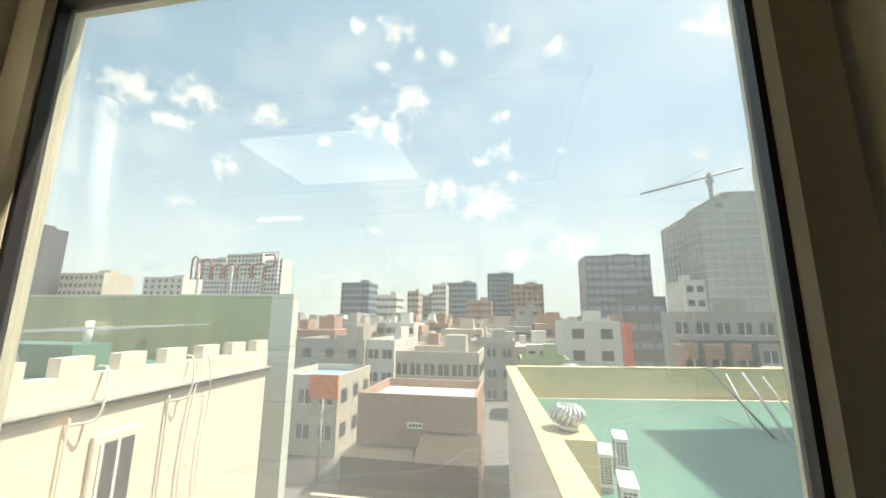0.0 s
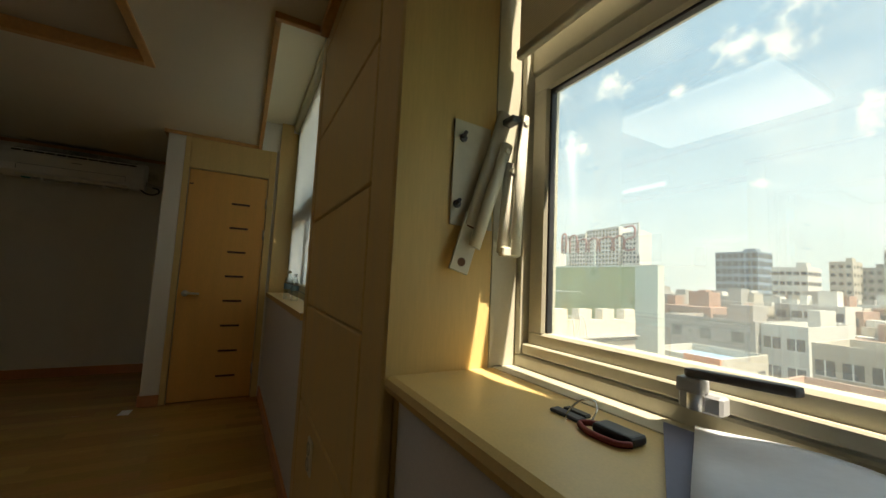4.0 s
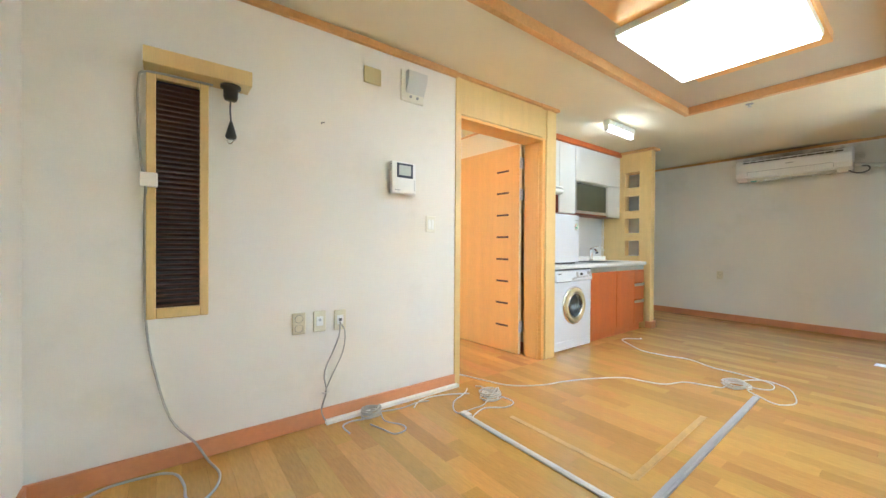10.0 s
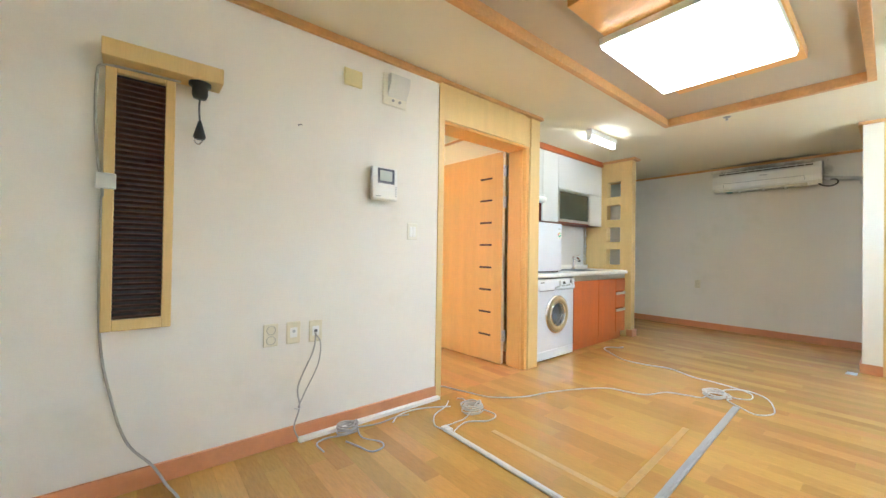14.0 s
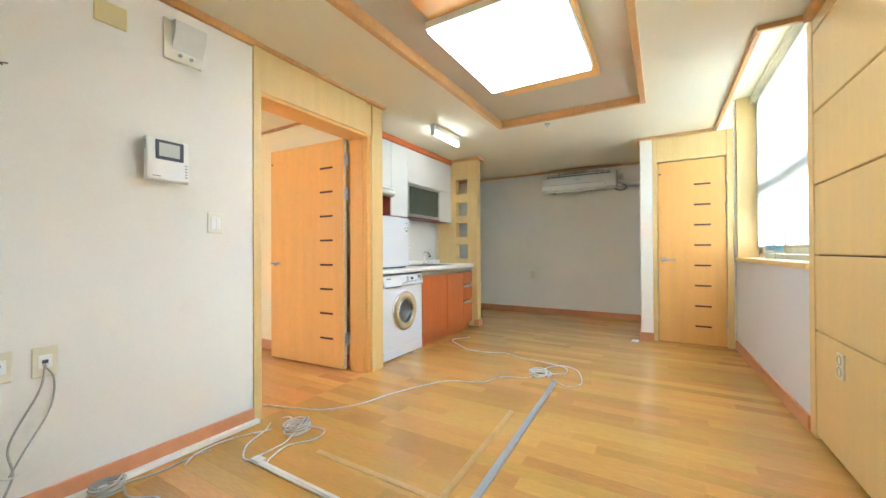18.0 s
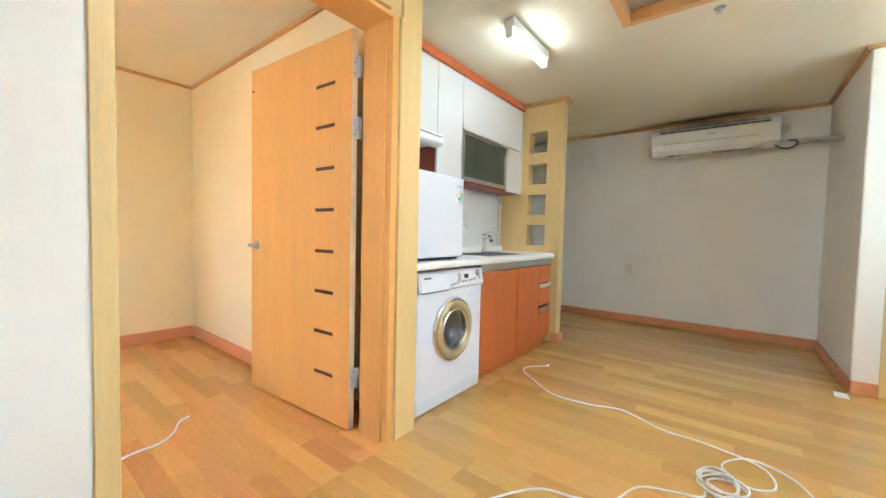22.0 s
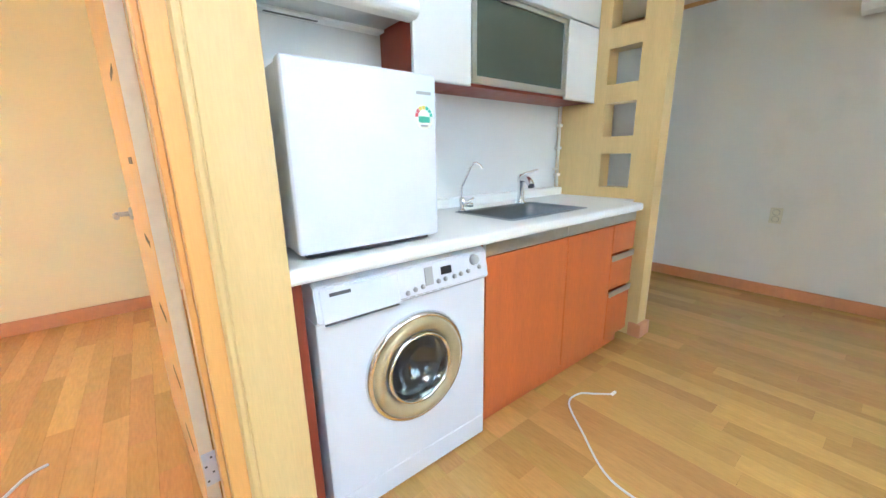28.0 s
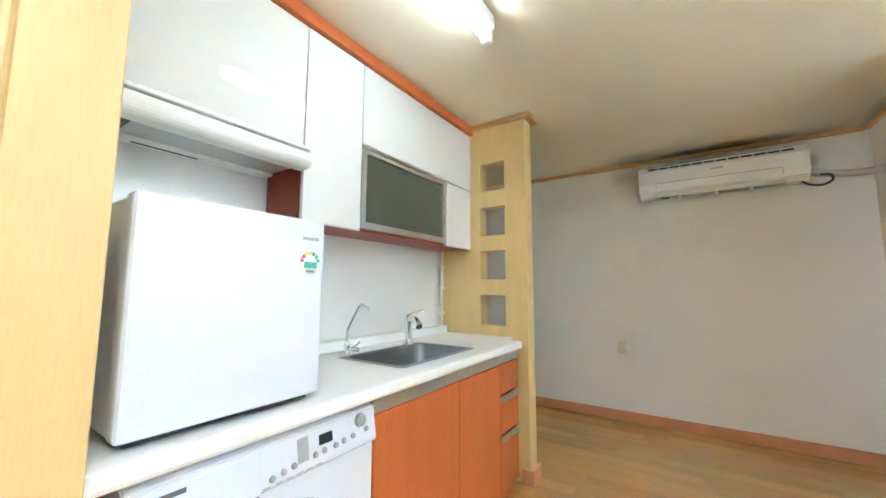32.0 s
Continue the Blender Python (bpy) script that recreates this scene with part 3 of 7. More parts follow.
part("plinth", bx(-3.558, -3.54, 1.955, 2.086, 0, 0.09, 0.003), M_BASE, c, "salmon baseboard piece")
part("corner_post", bx(-3.558, -3.546, 1.957, 2.084, 0.09, CEIL - 0.03, 0.003), M_WALLPAPER, c, "white papered corner")

# niche column at the end of the counter
CX0, CX1 = -3.42, -3.31
b = bx(CX0, CX1, YK, -0.385, 0, CEIL)
bx(CX0, CX1, -0.195, -0.046, 0, CEIL, bm=b)
zs = [0.94, 1.146, 1.251, 1.448, 1.552, 1.752, 1.864, 2.068]
lo = 0.0
for i in range(0, 8, 2):
    bx(CX0, CX1, -0.385, -0.195, lo, zs[i], bm=b)
    lo = zs[i + 1]
bx(CX0, CX1, -0.385, -0.195, lo, CEIL, bm=b)
col = single("niche_column", b, M_MAPLE, "maple-veneered partition column with four square openings", "column", "structure")
part("plinth", bx(CX0 - 0.012, CX1 + 0.012, -0.10, -0.022, 0, 0.09, 0.003), M_BASE, col, "salmon plinth")
part("capital", bx(CX0 - 0.03, CX1 + 0.03, -0.45, 0.0, CEIL - 0.035, CEIL - 0.002, 0.004), M_TRIM, col, "orange-brown cap moulding")

# countertop with its sink cut-out
def slab(x0, x1, y0, y1, rounded, bm):
    pr = [(y0, 0.832), (y0, 0.875), (y1 - 0.012, 0.875), (y1 - 0.003, 0.871), (y1, 0.862), (y1, 0.845), (y1 - 0.004, 0.835), (y1 - 0.014, 0.832)] if rounded else [(y0, 0.832), (y0, 0.875), (y1, 0.875), (y1, 0.832)]
    return prism(pr, x0, x1, bm, axis="x")


b = slab(-2.20, -1.245, YK, -0.035, True, bmesh.new())
slab(-3.178, -2.76, YK, -0.035, True, b)
slab(-2.76, -2.20, -0.15, -0.035, True, b)
slab(-2.76, -2.20, YK, -0.50, False, b)
slab(-3.308, -3.178, YK, -0.15, False, b)
bmesh.ops.remove_doubles(b, verts=b.verts, dist=1e-4)
top = single("worktop", b, M_STONE, "white acrylic kitchen worktop with an upstand", "worktop")
part("upstand", bx(-3.308, -1.245, YK, YK + 0.065, 0.8755, 0.925, 0.005, seg=2), M_STONE, top)

# sink
s = thing("sink", (-2.48, -0.325, 0.875), "inset stainless steel kitchen sink", "sink")
b = bmesh.new()
rings = []
for dx, dy, z, r in ((0.30, 0.195, 0.003, 0.03), (0.270, 0.165, 0.004, 0.04), (0.262, 0.157, -0.012, 0.05), (0.245, 0.14, -0.15, 0.06), (0.10, 0.05, -0.165, 0.04), (0.045, 0.045, -0.17, 0.045)):
    ring = []
    for q, (sx, sy) in enumerate(((1, 1), (-1, 1), (-1, -1), (1, -1))):
        for k in range(6):
            a = math.pi / 2 * (q + k / 5)
            ring.append(b.verts.new((sx * (dx - r) + r * math.cos(a), sy * (dy - r) + r * math.sin(a), z)))
    rings.append(ring)
for ra, rb in zip(rings, rings[1:]):
    for i in range(24):
        b.faces.new((ra[i], ra[(i + 1) % 24], rb[(i + 1) % 24], rb[i])).smooth = True
b.faces.new(rings[-1])
part("bowl", b, M_SINK, s)
part("drain", cyl((0, 0, -0.170), (0, 0, -0.164), 0.04), M_CHROME, s)

f = thing("tap", (-2.68, -0.505, 0.878), "chrome single-lever kitchen tap", "tap")
part("body", lathe([(0.0, 0), (0.030, 0), (0.030, 0.006), (0.022, 0.012), (0.0195, 0.03), (0.0185, 0.11), (0.023, 0.125), (0.024, 0.145), (0.017, 0.162), (0.0, 0.168)], (0, 0, 0), "z", 24), M_CHROME, f)
sp_t = part("spout", tube([(0.0, 0.0, 0.138), (0.012, 0.028, 0.142), (0.026, 0.062, 0.140), (0.038, 0.092, 0.126), (0.044, 0.106, 0.108)], 0.0185, 14), M_CHROME, f)
part("nozzle", cyl((0.0442, 0.1065, 0.108), (0.0455, 0.110, 0.099), 0.0165, seg=18), M_DARKGREY, sp_t, "dark nozzle")
part("lever", tube([(0, 0, 0.158), (-0.025, 0.01, 0.168), (-0.06, 0.022, 0.176), (-0.095, 0.036, 0.186)], 0.0065, 10), M_CHROME, f)

f = thing("filter_tap", (-2.225, -0.50, 0.878), "slim chrome goose-neck water filter tap", "tap")
part("base", lathe([(0.0, 0), (0.020, 0), (0.018, 0.008), (0.010, 0.014), (0.012, 0.045), (0.015, 0.05), (0.010, 0.07), (0.0, 0.075)], (0, 0, 0), "z", 20), M_CHROME, f)
part("neck", tube([(0, 0, 0.05), (0, 0.0, 0.115), (-0.006, 0.006, 0.14), (-0.022, 0.022, 0.19), (-0.036, 0.036, 0.228), (-0.048, 0.048, 0.236), (-0.062, 0.062, 0.226), (-0.070, 0.070, 0.208)], 0.0052, 10), M_CHROME, f)
part("lever", tube([(0, 0, 0.045), (-0.03, 0.02, 0.05), (-0.05, 0.032, 0.066)], 0.006, 8), M_CHROME, f)
part("lever", cyl((-0.012, 0.008, 0.034), (-0.046, 0.032, 0.030), 0.010, seg=12), M_CHROME, f)

# base units
def base_unit(x1, x0, fronts, label):
    """A carcass between x0 and x1 with fronts (xa, xb, za, zb, grip)."""
    u = thing("base_cabinet", ((x0 + x1) / 2, -0.08, 0), label, "cabinet", "base cabinets")
    ox = (x0 + x1) / 2
    for xa in (x0 - ox, x1 - ox - 0.016):
        part("side", bx(xa, xa + 0.016, YK + 0.085, -0.005, 0.10, 0.69), M_CHERRY, u)
    part("bottom", bx(x0 + 0.017 - ox, x1 - 0.017 - ox, YK + 0.085, -0.005, 0.10, 0.116), M_CHERRY, u)
    part("back", bx(x0 + 0.017 - ox, x1 - 0.017 - ox, YK + 0.085, YK + 0.093, 0.117, 0.69), M_CHERRY, u)
    part("toe_kick", bx(x0 - ox, x1 - ox, -0.06, -0.04, 0.0, 0.10), M_CHERRY, u)
    part("grip_rail", bx(x0 - ox, x1 - ox, -0.004, 0.012, 0.775, 0.829, 0.003), M_ALU, u, "recessed aluminium grip rail")
    for xa, xb, za, zb, grip in fronts:
        d = part("drawer" if grip else "door", bx(xa + 0.0015 - ox, xb - 0.0015 - ox, -0.003, 0.016, za, zb, 0.0015), M_CHERRY, u)
        if grip:
            b = bx(xa + 0.004 - ox, xb - 0.004 - ox, 0.0165, 0.024, zb - 0.022, zb + 0.012, 0.002)
            part("handle", b, M_ALU, d, "aluminium edge pull")
    return u


base_unit(-1.959, -2.50, [(-2.50, -1.959, 0.105, 0.772, 0)], "cherry-coloured laminate base cabinet beside the washing machine")
base_unit(-2.502, -2.925, [(-2.925, -2.502, 0.105, 0.772, 0)], "cherry-coloured laminate base cabinet under the sink")
base_unit(-2.927, -3.178, [(-3.178, -2.927, 0.615, 0.772, 0), (-3.178, -2.927, 0.405, 0.592, 1), (-3.178, -2.927, 0.105, 0.382, 1)], "cherry-coloured laminate drawer unit at the end of the counter")
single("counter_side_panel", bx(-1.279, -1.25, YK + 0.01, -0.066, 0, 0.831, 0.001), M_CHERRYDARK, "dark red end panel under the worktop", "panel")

# wall units
def wall_unit(x1, x0, z0, z1, fronts, label):
    u = thing("wall_cabinet", ((x0 + x1) / 2, -0.48, z0), label, "cabinet", "wall cabinets")
    ox = (x0 + x1) / 2
    xa, xb, hh = x0 - ox, x1 - ox, z1 - z0
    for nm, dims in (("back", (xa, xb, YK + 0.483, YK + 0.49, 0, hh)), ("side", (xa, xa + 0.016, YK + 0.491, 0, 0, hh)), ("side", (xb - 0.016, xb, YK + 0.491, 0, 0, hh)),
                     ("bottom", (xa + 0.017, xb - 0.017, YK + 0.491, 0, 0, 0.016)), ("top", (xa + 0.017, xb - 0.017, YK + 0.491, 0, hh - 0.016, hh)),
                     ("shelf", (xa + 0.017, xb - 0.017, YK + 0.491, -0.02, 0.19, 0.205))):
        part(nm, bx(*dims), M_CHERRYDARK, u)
    for xa, xb, za, zb, glass in fronts:
        xa, xb, za, zb = xa + 0.0015 - ox, xb - 0.0015 - ox, za - z0 + 0.001, zb - z0 - 0.001
        if not glass:
            d = part("door", bx(xa, xb, 0.001, 0.020, za, zb, 0.0015), M_GLOSSWHITE, u, "glossy white door")
            part("edge_strip", bx(xa, xb, 0.002, 0.0215, za - 0.004, za + 0.003, 0.001), M_ALU, d)
        else:
            w = 0.032
            b = bx(xa, xb, 0.001, 0.020, za, za + w)
            bx(xa, xb, 0.001, 0.020, zb - w, zb, bm=b)
            bx(xa, xa + w, 0.001, 0.020, za + w, zb - w, bm=b)
            bx(xb - w, xb, 0.001, 0.020, za + w, zb - w, bm=b)
            d = part("glass_door", b, M_ALU, u, "aluminium-framed frosted glass flap")
            part("pane", bx(xa + w, xb - w, 0.007, 0.011, za + w, zb - w), M_SMOKED, d)
            part("edge_pull", bx(xa, xb, 0.0205, 0.028, zb - 0.012, zb + 0.002, 0.001), M_ALU, d)
    return u


wall_unit(-1.25, -1.93, 1.757, 2.293, [(-1.93, -1.25, 1.757, 2.293, 0)], "glossy white wall cabinet over the cooker hood")
wall_unit(-1.932, -2.25, 1.462, 2.293, [(-2.25, -1.932, 1.462, 2.293, 0)], "tall glossy white wall cabinet with a dark red side")
wall_unit(-2.252, -3.31, 1.462, 2.293, [(-3.31, -2.252, 1.885, 2.293, 0), (-2.992, -2.252, 1.475, 1.88, 1), (-3.31, -2.994, 1.462, 1.88, 0)], "white wall cabinet with a frosted glass flap")
single("cabinet_cornice", bx(-3.31, -1.25, YK, -0.435, 2.295, CEIL - 0.002, 0.003), M_CHERRY, "cherry-coloured cornice over the wall cabinets", "cornice")

h = thing("cooker_hood", (-1.59, -0.45, 1.665), "slim white slide-out cooker hood under the cabinet", "hood")
part("body", bx(-0.335, 0.335, -0.26, -0.03, 0.03, 0.088, 0.003), M_WHITE, h)
part("drawer_front", prism([(-0.028, 0.0)] + [(0.018 + 0.034 * math.sin(a), 0.034 - 0.034 * math.cos(a)) for a in [math.pi * k / 10 for k in range(11)]] + [(-0.028, 0.068)], -0.338, 0.338, axis="x"), M_WHITE, h, "rounded white front lip")
part("top_lip", bx(-0.338, 0.338, -0.01, 0.040, 0.072, 0.086, 0.003), M_WHITE, h)
part("back_panel", bx(-0.335, 0.335, -0.275, -0.215, 0.008, 0.0295, 0.003), M_WHITE, h, "white rear panel with a slot")
part("side_panel", bx(0.29, 0.335, -0.214, -0.03, 0.008, 0.0295, 0.003), M_WHITE, h)
fl = part("filter", bx(-0.33, 0.289, -0.214, -0.029, 0.018, 0.0295, 0.002), M_ALU, h, "grey metal grease filter")
part("slot", bx(-0.05, 0.15, -0.252, -0.238, 0.0065, 0.0078), M_DARKGREY, h, "dark slot")
part("lamp_cover", bx(0.20, 0.28, -0.19, -0.06, 0.014, 0.0178, 0.002), M_DARKGREY, fl)
part("seam", bx(-0.33, 0.289, -0.047, -0.043, 0.0170, 0.0185), M_GREY, fl)


# washing machine
WX, WY = -1.630, -0.065
wm = thing("washing_machine", (WX, WY, 0.0), "white front-loading washing machine with a gold-rimmed round door", "washing machine")
b = bx(-0.325, -0.317, -0.58, -0.004, 0.012, 0.70, 0.003)
bx(0.317, 0.325, -0.58, -0.004, 0.012, 0.70, 0.003, bm=b)
bx(-0.317, 0.317, -0.58, -0.572, 0.012, 0.70, bm=b)
bx(-0.317, 0.317, -0.572, -0.004, 0.012, 0.02, bm=b)
part("cabinet", b, M_ENAMEL, wm)
# front sheet with the round port cut out
b = bmesh.new()
N = 64
hole, rim, back = [], [], []
for i in range(N):
    a = 2 * math.pi * (i + 0.5) / N
    c, s = math.cos(a), math.sin(a)
    k = min(0.323 / max(abs(c), 1e-6), (0.243 if s > 0 else 0.441) / max(abs(s), 1e-6))
    hole.append(b.verts.new((0.14 * c, 0.0, 0.455 + 0.14 * s)))
    rim.append(b.verts.new((k * c, 0.0, 0.455 + k * s)))
    back.append(b.verts.new((0.14 * c, -0.02, 0.455 + 0.14 * s)))
cor = [b.verts.new((x, 0.0, z)) for x, z in ((0.323, 0.698), (-0.323, 0.698), (-0.323, 0.014), (0.323, 0.014))]
for i in range(N):
    j = (i + 1) % N
    pts = [hole[i], rim[i], rim[j], hole[j]]
    ca, cb = rim[i].co, rim[j].co
    if abs(ca.x - cb.x) > 1e-5 and abs(ca.z - cb.z) > 1e-5:
        q = min(cor, key=lambda v: (v.co - ca).length + (v.co - cb).length)
        pts = [hole[i], rim[i], q, rim[j], hole[j]]
    b.faces.new(pts)
    b.faces.new((hole[i], hole[j], back[j], back[i]))
bmesh.ops.recalc_face_normals(b, faces=b.faces)
part("front_sheet", b, M_ENAMEL, wm)
b = prism([(-0.58, 0.70), (0.006, 0.70), (0.020, 0.712), (0.004, 0.808), (-0.012, 0.818), (-0.58, 0.818)], -0.325, 0.325, axis="x")
bmesh.ops.bevel(b, geom=b.edges[:], offset=0.004, segments=2, affect="EDGES")
part("control_panel", b, M_ENAMEL, wm)
part("kick_plate", bx(-0.319, 0.319, -0.01, 0.004, 0.014, 0.10, 0.003), M_ENAMEL, wm)
for x in (-0.28, 0.28):
    for y in (-0.05, -0.53):
        part("foot", cyl((x, y, 0), (x, y, 0.013), 0.02, seg=14), M_BLACK, wm)
part("bezel", lathe([(0.208, -0.004), (0.212, 0.010), (0.205, 0.022), (0.195, 0.026), (0.190, 0.02)], (0, 0, 0.455), "y", 64), M_CHROME, wm, "chrome outer ring of the door")
gold = mat("gold_plastic", (0.50, 0.40, 0.22), 0.34, 0.04, 5, 0.03, 90, 0.0, metal=0.25)
dr = part("door", lathe([(0.190, 0.010), (0.189, 0.030), (0.175, 0.040), (0.155, 0.038), (0.140, 0.020), (0.136, 0.0)], (0, 0, 0.455), "y", 64), gold, wm, "gold-coloured door rim")
part("inner_ring", lathe([(0.138, 0.024), (0.134, 0.034), (0.126, 0.034), (0.122, 0.020), (0.118, 0.0)], (0, 0, 0.455), "y", 64), M_CHROME, dr)
part("porthole", lathe([(0.126, 0.030), (0.11, 0.022), (0.09, -0.004), (0.06, -0.03), (0.0, -0.045)], (0, 0, 0.455), "y", 48), M_PORTHOLE, dr, "bulged clear glass")
part("drum", lathe([(0.134, 0.002), (0.13, -0.02), (0.22, -0.05), (0.22, -0.30), (0.0, -0.31)], (0, 0, 0.455), "y", 40), M_STEEL, wm, "steel drum seen through the door")
part("gasket", lathe([(0.137, 0.003), (0.128, 0.006), (0.118, -0.02), (0.125, -0.04)], (0, 0, 0.455), "y", 40), M_GREY, wm)
for o in list(wm.children):
    if o.name.split(".")[0] in ("bezel", "door", "drum", "gasket"):
        o.matrix_basis = Matrix.Translation((0, 0, 0.455 * 0.07)) @ Matrix.Diagonal((0.93, 1, 0.93, 1))
# soap drawer, display and buttons lie on the sloping panel
SL = -9.5


def on_panel(name, x0, x1, z0, z1, thick, material, parent, label="", bev=0.001):
    ob = part(name, bx(x0, x1, -0.003, thick, z0 - 0.76, z1 - 0.76, bev), material, parent, label)
    ob.matrix_basis = pose(0, 0.0125, 0.76, SL * -1, 0, 0)
    return ob


on_panel("soap_drawer", 0.065, 0.312, 0.705, 0.80, 0.004, M_ENAMEL, wm, "flush soap drawer", 0.003)
on_panel("grip_slot", 0.07, 0.307, 0.699, 0.706, 0.002, M_DARKGREY, wm)
on_panel("maker_mark", 0.222, 0.285, 0.778, 0.788, 0.0048, M_DARKGREY, wm, "dark grey maker's mark", 0.0)
on_panel("keypad", -0.07, -0.037, 0.735, 0.795, 0.0022, M_GREY, wm, "grey programme list")
on_panel("display", -0.15, -0.105, 0.758, 0.785, 0.0024, M_BLACK, wm, "small black display")
for x, z in ((0.06, 0.728), (0.03, 0.733), (0.0, 0.736), (-0.065, 0.74), (-0.095, 0.742), (-0.135, 0.742), (-0.165, 0.745), (-0.2, 0.748), (-0.255, 0.752)):
    o = part("button", lathe([(0.0, 0.006), (0.007, 0.006), (0.0085, 0.0), (0.0, 0.0)], (x - 0.025, 0.0, z - 0.76), "y", 14), M_GREY, wm)
    o.matrix_basis = pose(0, 0.0125, 0.76, -SL, 0, 0)
o = part("dial", lathe([(0.0, 0.012), (0.017, 0.012), (0.020, 0.0), (0.0, 0.0)], (-0.257, 0.0, 0.783 - 0.76), "y", 24), M_GREY, wm, "round grey dial")
o.matrix_basis = pose(0, 0.0125, 0.76, -SL, 0, 0)
for k in range(6):
    on_panel("legend", 0.04 - 0.03 * k, 0.058 - 0.03 * k, 0.712, 0.715, 0.0006, M_GREY, wm, bev=0.0)

# small refrigerator on the worktop
fr = thing("refrigerator", (-1.521, -0.09, 0.876), "small white table-top refrigerator standing on the worktop", "refrigerator")
part("cabinet", bx(-0.226, 0.226, -0.44, -0.045, 0.019, 0.506, 0.010, seg=2), M_ENAMEL, fr)
part("door", bx(-0.232, 0.232, -0.042, 0.008, 0.018, 0.513, 0.014, seg=3), M_ENAMEL, fr)
part("gasket", bx(-0.212, 0.212, -0.046, -0.041, 0.02, 0.485), M_GREY, fr)
for x in (-0.18, 0.18):
    for y in (-0.06, -0.40):
        part("foot", cyl((x, y, 0), (x, y, 0.020), 0.016, seg=12), M_BLACK, fr)
part("maker_mark", bx(-0.208, -0.155, 0.0085, 0.0095, 0.452, 0.461), M_GREY, fr, "small grey maker's mark")
# added black slab that paints the shade in the foot gap
part("base_plate", bx(-0.205, 0.205, -0.42, -0.02, 0.006, 0.0185), M_BLACK, fr, "black slab standing in for the shaded gap under the door")
st = part("energy_label", lathe([(0.0, 0.0083), (0.036, 0.0083), (0.036, 0.0090), (0.0, 0.0090)], (-0.181, 0, 0.388), "y", 32), M_WHITE, fr, "white energy label with a coloured arc")
green, red, yellow = mat("label_green", (0.10, 0.45, 0.33)), mat("label_red", (0.65, 0.10, 0.12)), mat("label_yellow", (0.75, 0.60, 0.10))
for k in range(7):
    a0, a1 = math.pi * k / 7, math.pi * (k + 0.85) / 7
    p = [(-0.181 + r * math.cos(a), 0.388 + r * math.sin(a)) for r, a in ((0.022, a0), (0.033, a0), (0.033, a1), (0.022, a1))]
    part("arc", prism(p, 0.0088, 0.0096, axis="y"), (red, red, yellow, yellow, green, green, green)[k], st)
part("arc", bx(-0.203, -0.161, 0.0088, 0.0096, 0.372, 0.390), green, st)
part("arc", bx(-0.195, -0.168, 0.0088, 0.0096, 0.360, 0.366), M_GREY, st)

# air conditioner
ac = thing("air_conditioner", (XW, 1.043, 1.982), "white wall-mounted split air conditioner", "air conditioner")
pr = [(0.0, 0.02), (0.0, 0.283), (0.10, 0.286), (0.165, 0.268), (0.195, 0.215), (0.20, 0.10), (0.185, 0.045), (0.13, 0.012), (0.05, 0.0)]
part("case", prism([(p[0], p[1]) for p in pr], -0.53, 0.53, axis="y"), M_WHITE, ac)
for s_ in (-1, 1):
    part("end_cap", prism([(p[0] * 1.012, p[1] * 1.006 - 0.001) for p in pr], s_ * 0.53, s_ * 0.55, axis="y"), M_WHITE, ac)
fp = part("front_panel", prism([(0.186, 0.228), (0.192, 0.231), (0.203, 0.212), (0.209, 0.105), (0.195, 0.055), (0.188, 0.06), (0.200, 0.105), (0.196, 0.205)], -0.525, 0.525, axis="y"), M_WHITE, ac)
part("seam", prism([(0.2085, 0.108), (0.2105, 0.108), (0.2105, 0.112), (0.2085, 0.112)], -0.42, 0.40, axis="y"), M_GREY, fp)
for y_ in (-0.42, 0.40):
    part("seam", bx(0.196, 0.2085, y_ - 0.0015, y_ + 0.0015, 0.06, 0.112), M_GREY, fp)
part("maker_mark", bx(0.205, 0.2085, -0.03, 0.05, 0.172, 0.180), M_GREY, fp, "small grey maker's mark")
for k in range(12):
    y_ = -0.44 + 0.08 * k
    o = part("intake_slot", bx(-0.009, 0.009, y_ - 0.034, y_ + 0.034, -0.002, 0.002), M_BLACK, ac)
    o.matrix_basis = pose(0.1795, 0, 0.2430, 0, 60.4, 0)
    o = part("intake_slot", bx(-0.012, 0.012, y_ - 0.034, y_ + 0.034, -0.002, 0.002), M_DARKGREY, ac)
    o.matrix_basis = pose(0.134, 0, 0.2772, 0, 15.5, 0)
part("outlet", bx(0.06, 0.165, -0.43, 0.42, -0.002, 0.026), M_IVORY, ac, "dark air outlet")
part("louvre", bx(-0.055, 0.055, -0.42, 0.41, -0.004, 0.004, 0.002), M_IVORY, ac, "ivory swing louvre").matrix_basis = pose(0.12, 0, -0.022, 0, 12, 0)
for y_ in (-0.25, 0.0, 0.22):
    part("louvre_clip", bx(0.10, 0.15, y_ - 0.012, y_ + 0.012, -0.03, 0.002, 0.003), M_WHITE, ac)
part("tape_patch", lathe([(0.0, -0.012), (0.03, -0.008), (0.036, 0.0), (0.0, 0.002)], (0.155, -0.36, -0.01), "z", 18), mat("teal_tape", (0.15, 0.45, 0.42)), ac, "teal tag under the case")
pp = thing("refrigerant_pipe", (XW, 1.60, 2.1), "white wrapped pipe from the air conditioner to the wall", "pipe")
part("pipe", tube([(0.06, -0.02, -0.03), (0.07, 0.08, -0.06), (0.08, 0.2, -0.08), (0.14, 0.29, -0.095), (0.30, 0.325, -0.13), (0.50, 0.335, -0.18), (0.66, 0.338, -0.215)], 0.024, 12), mat("wrapped_pipe", (0.62, 0.60, 0.56), 0.6, 0.08, 8), pp)
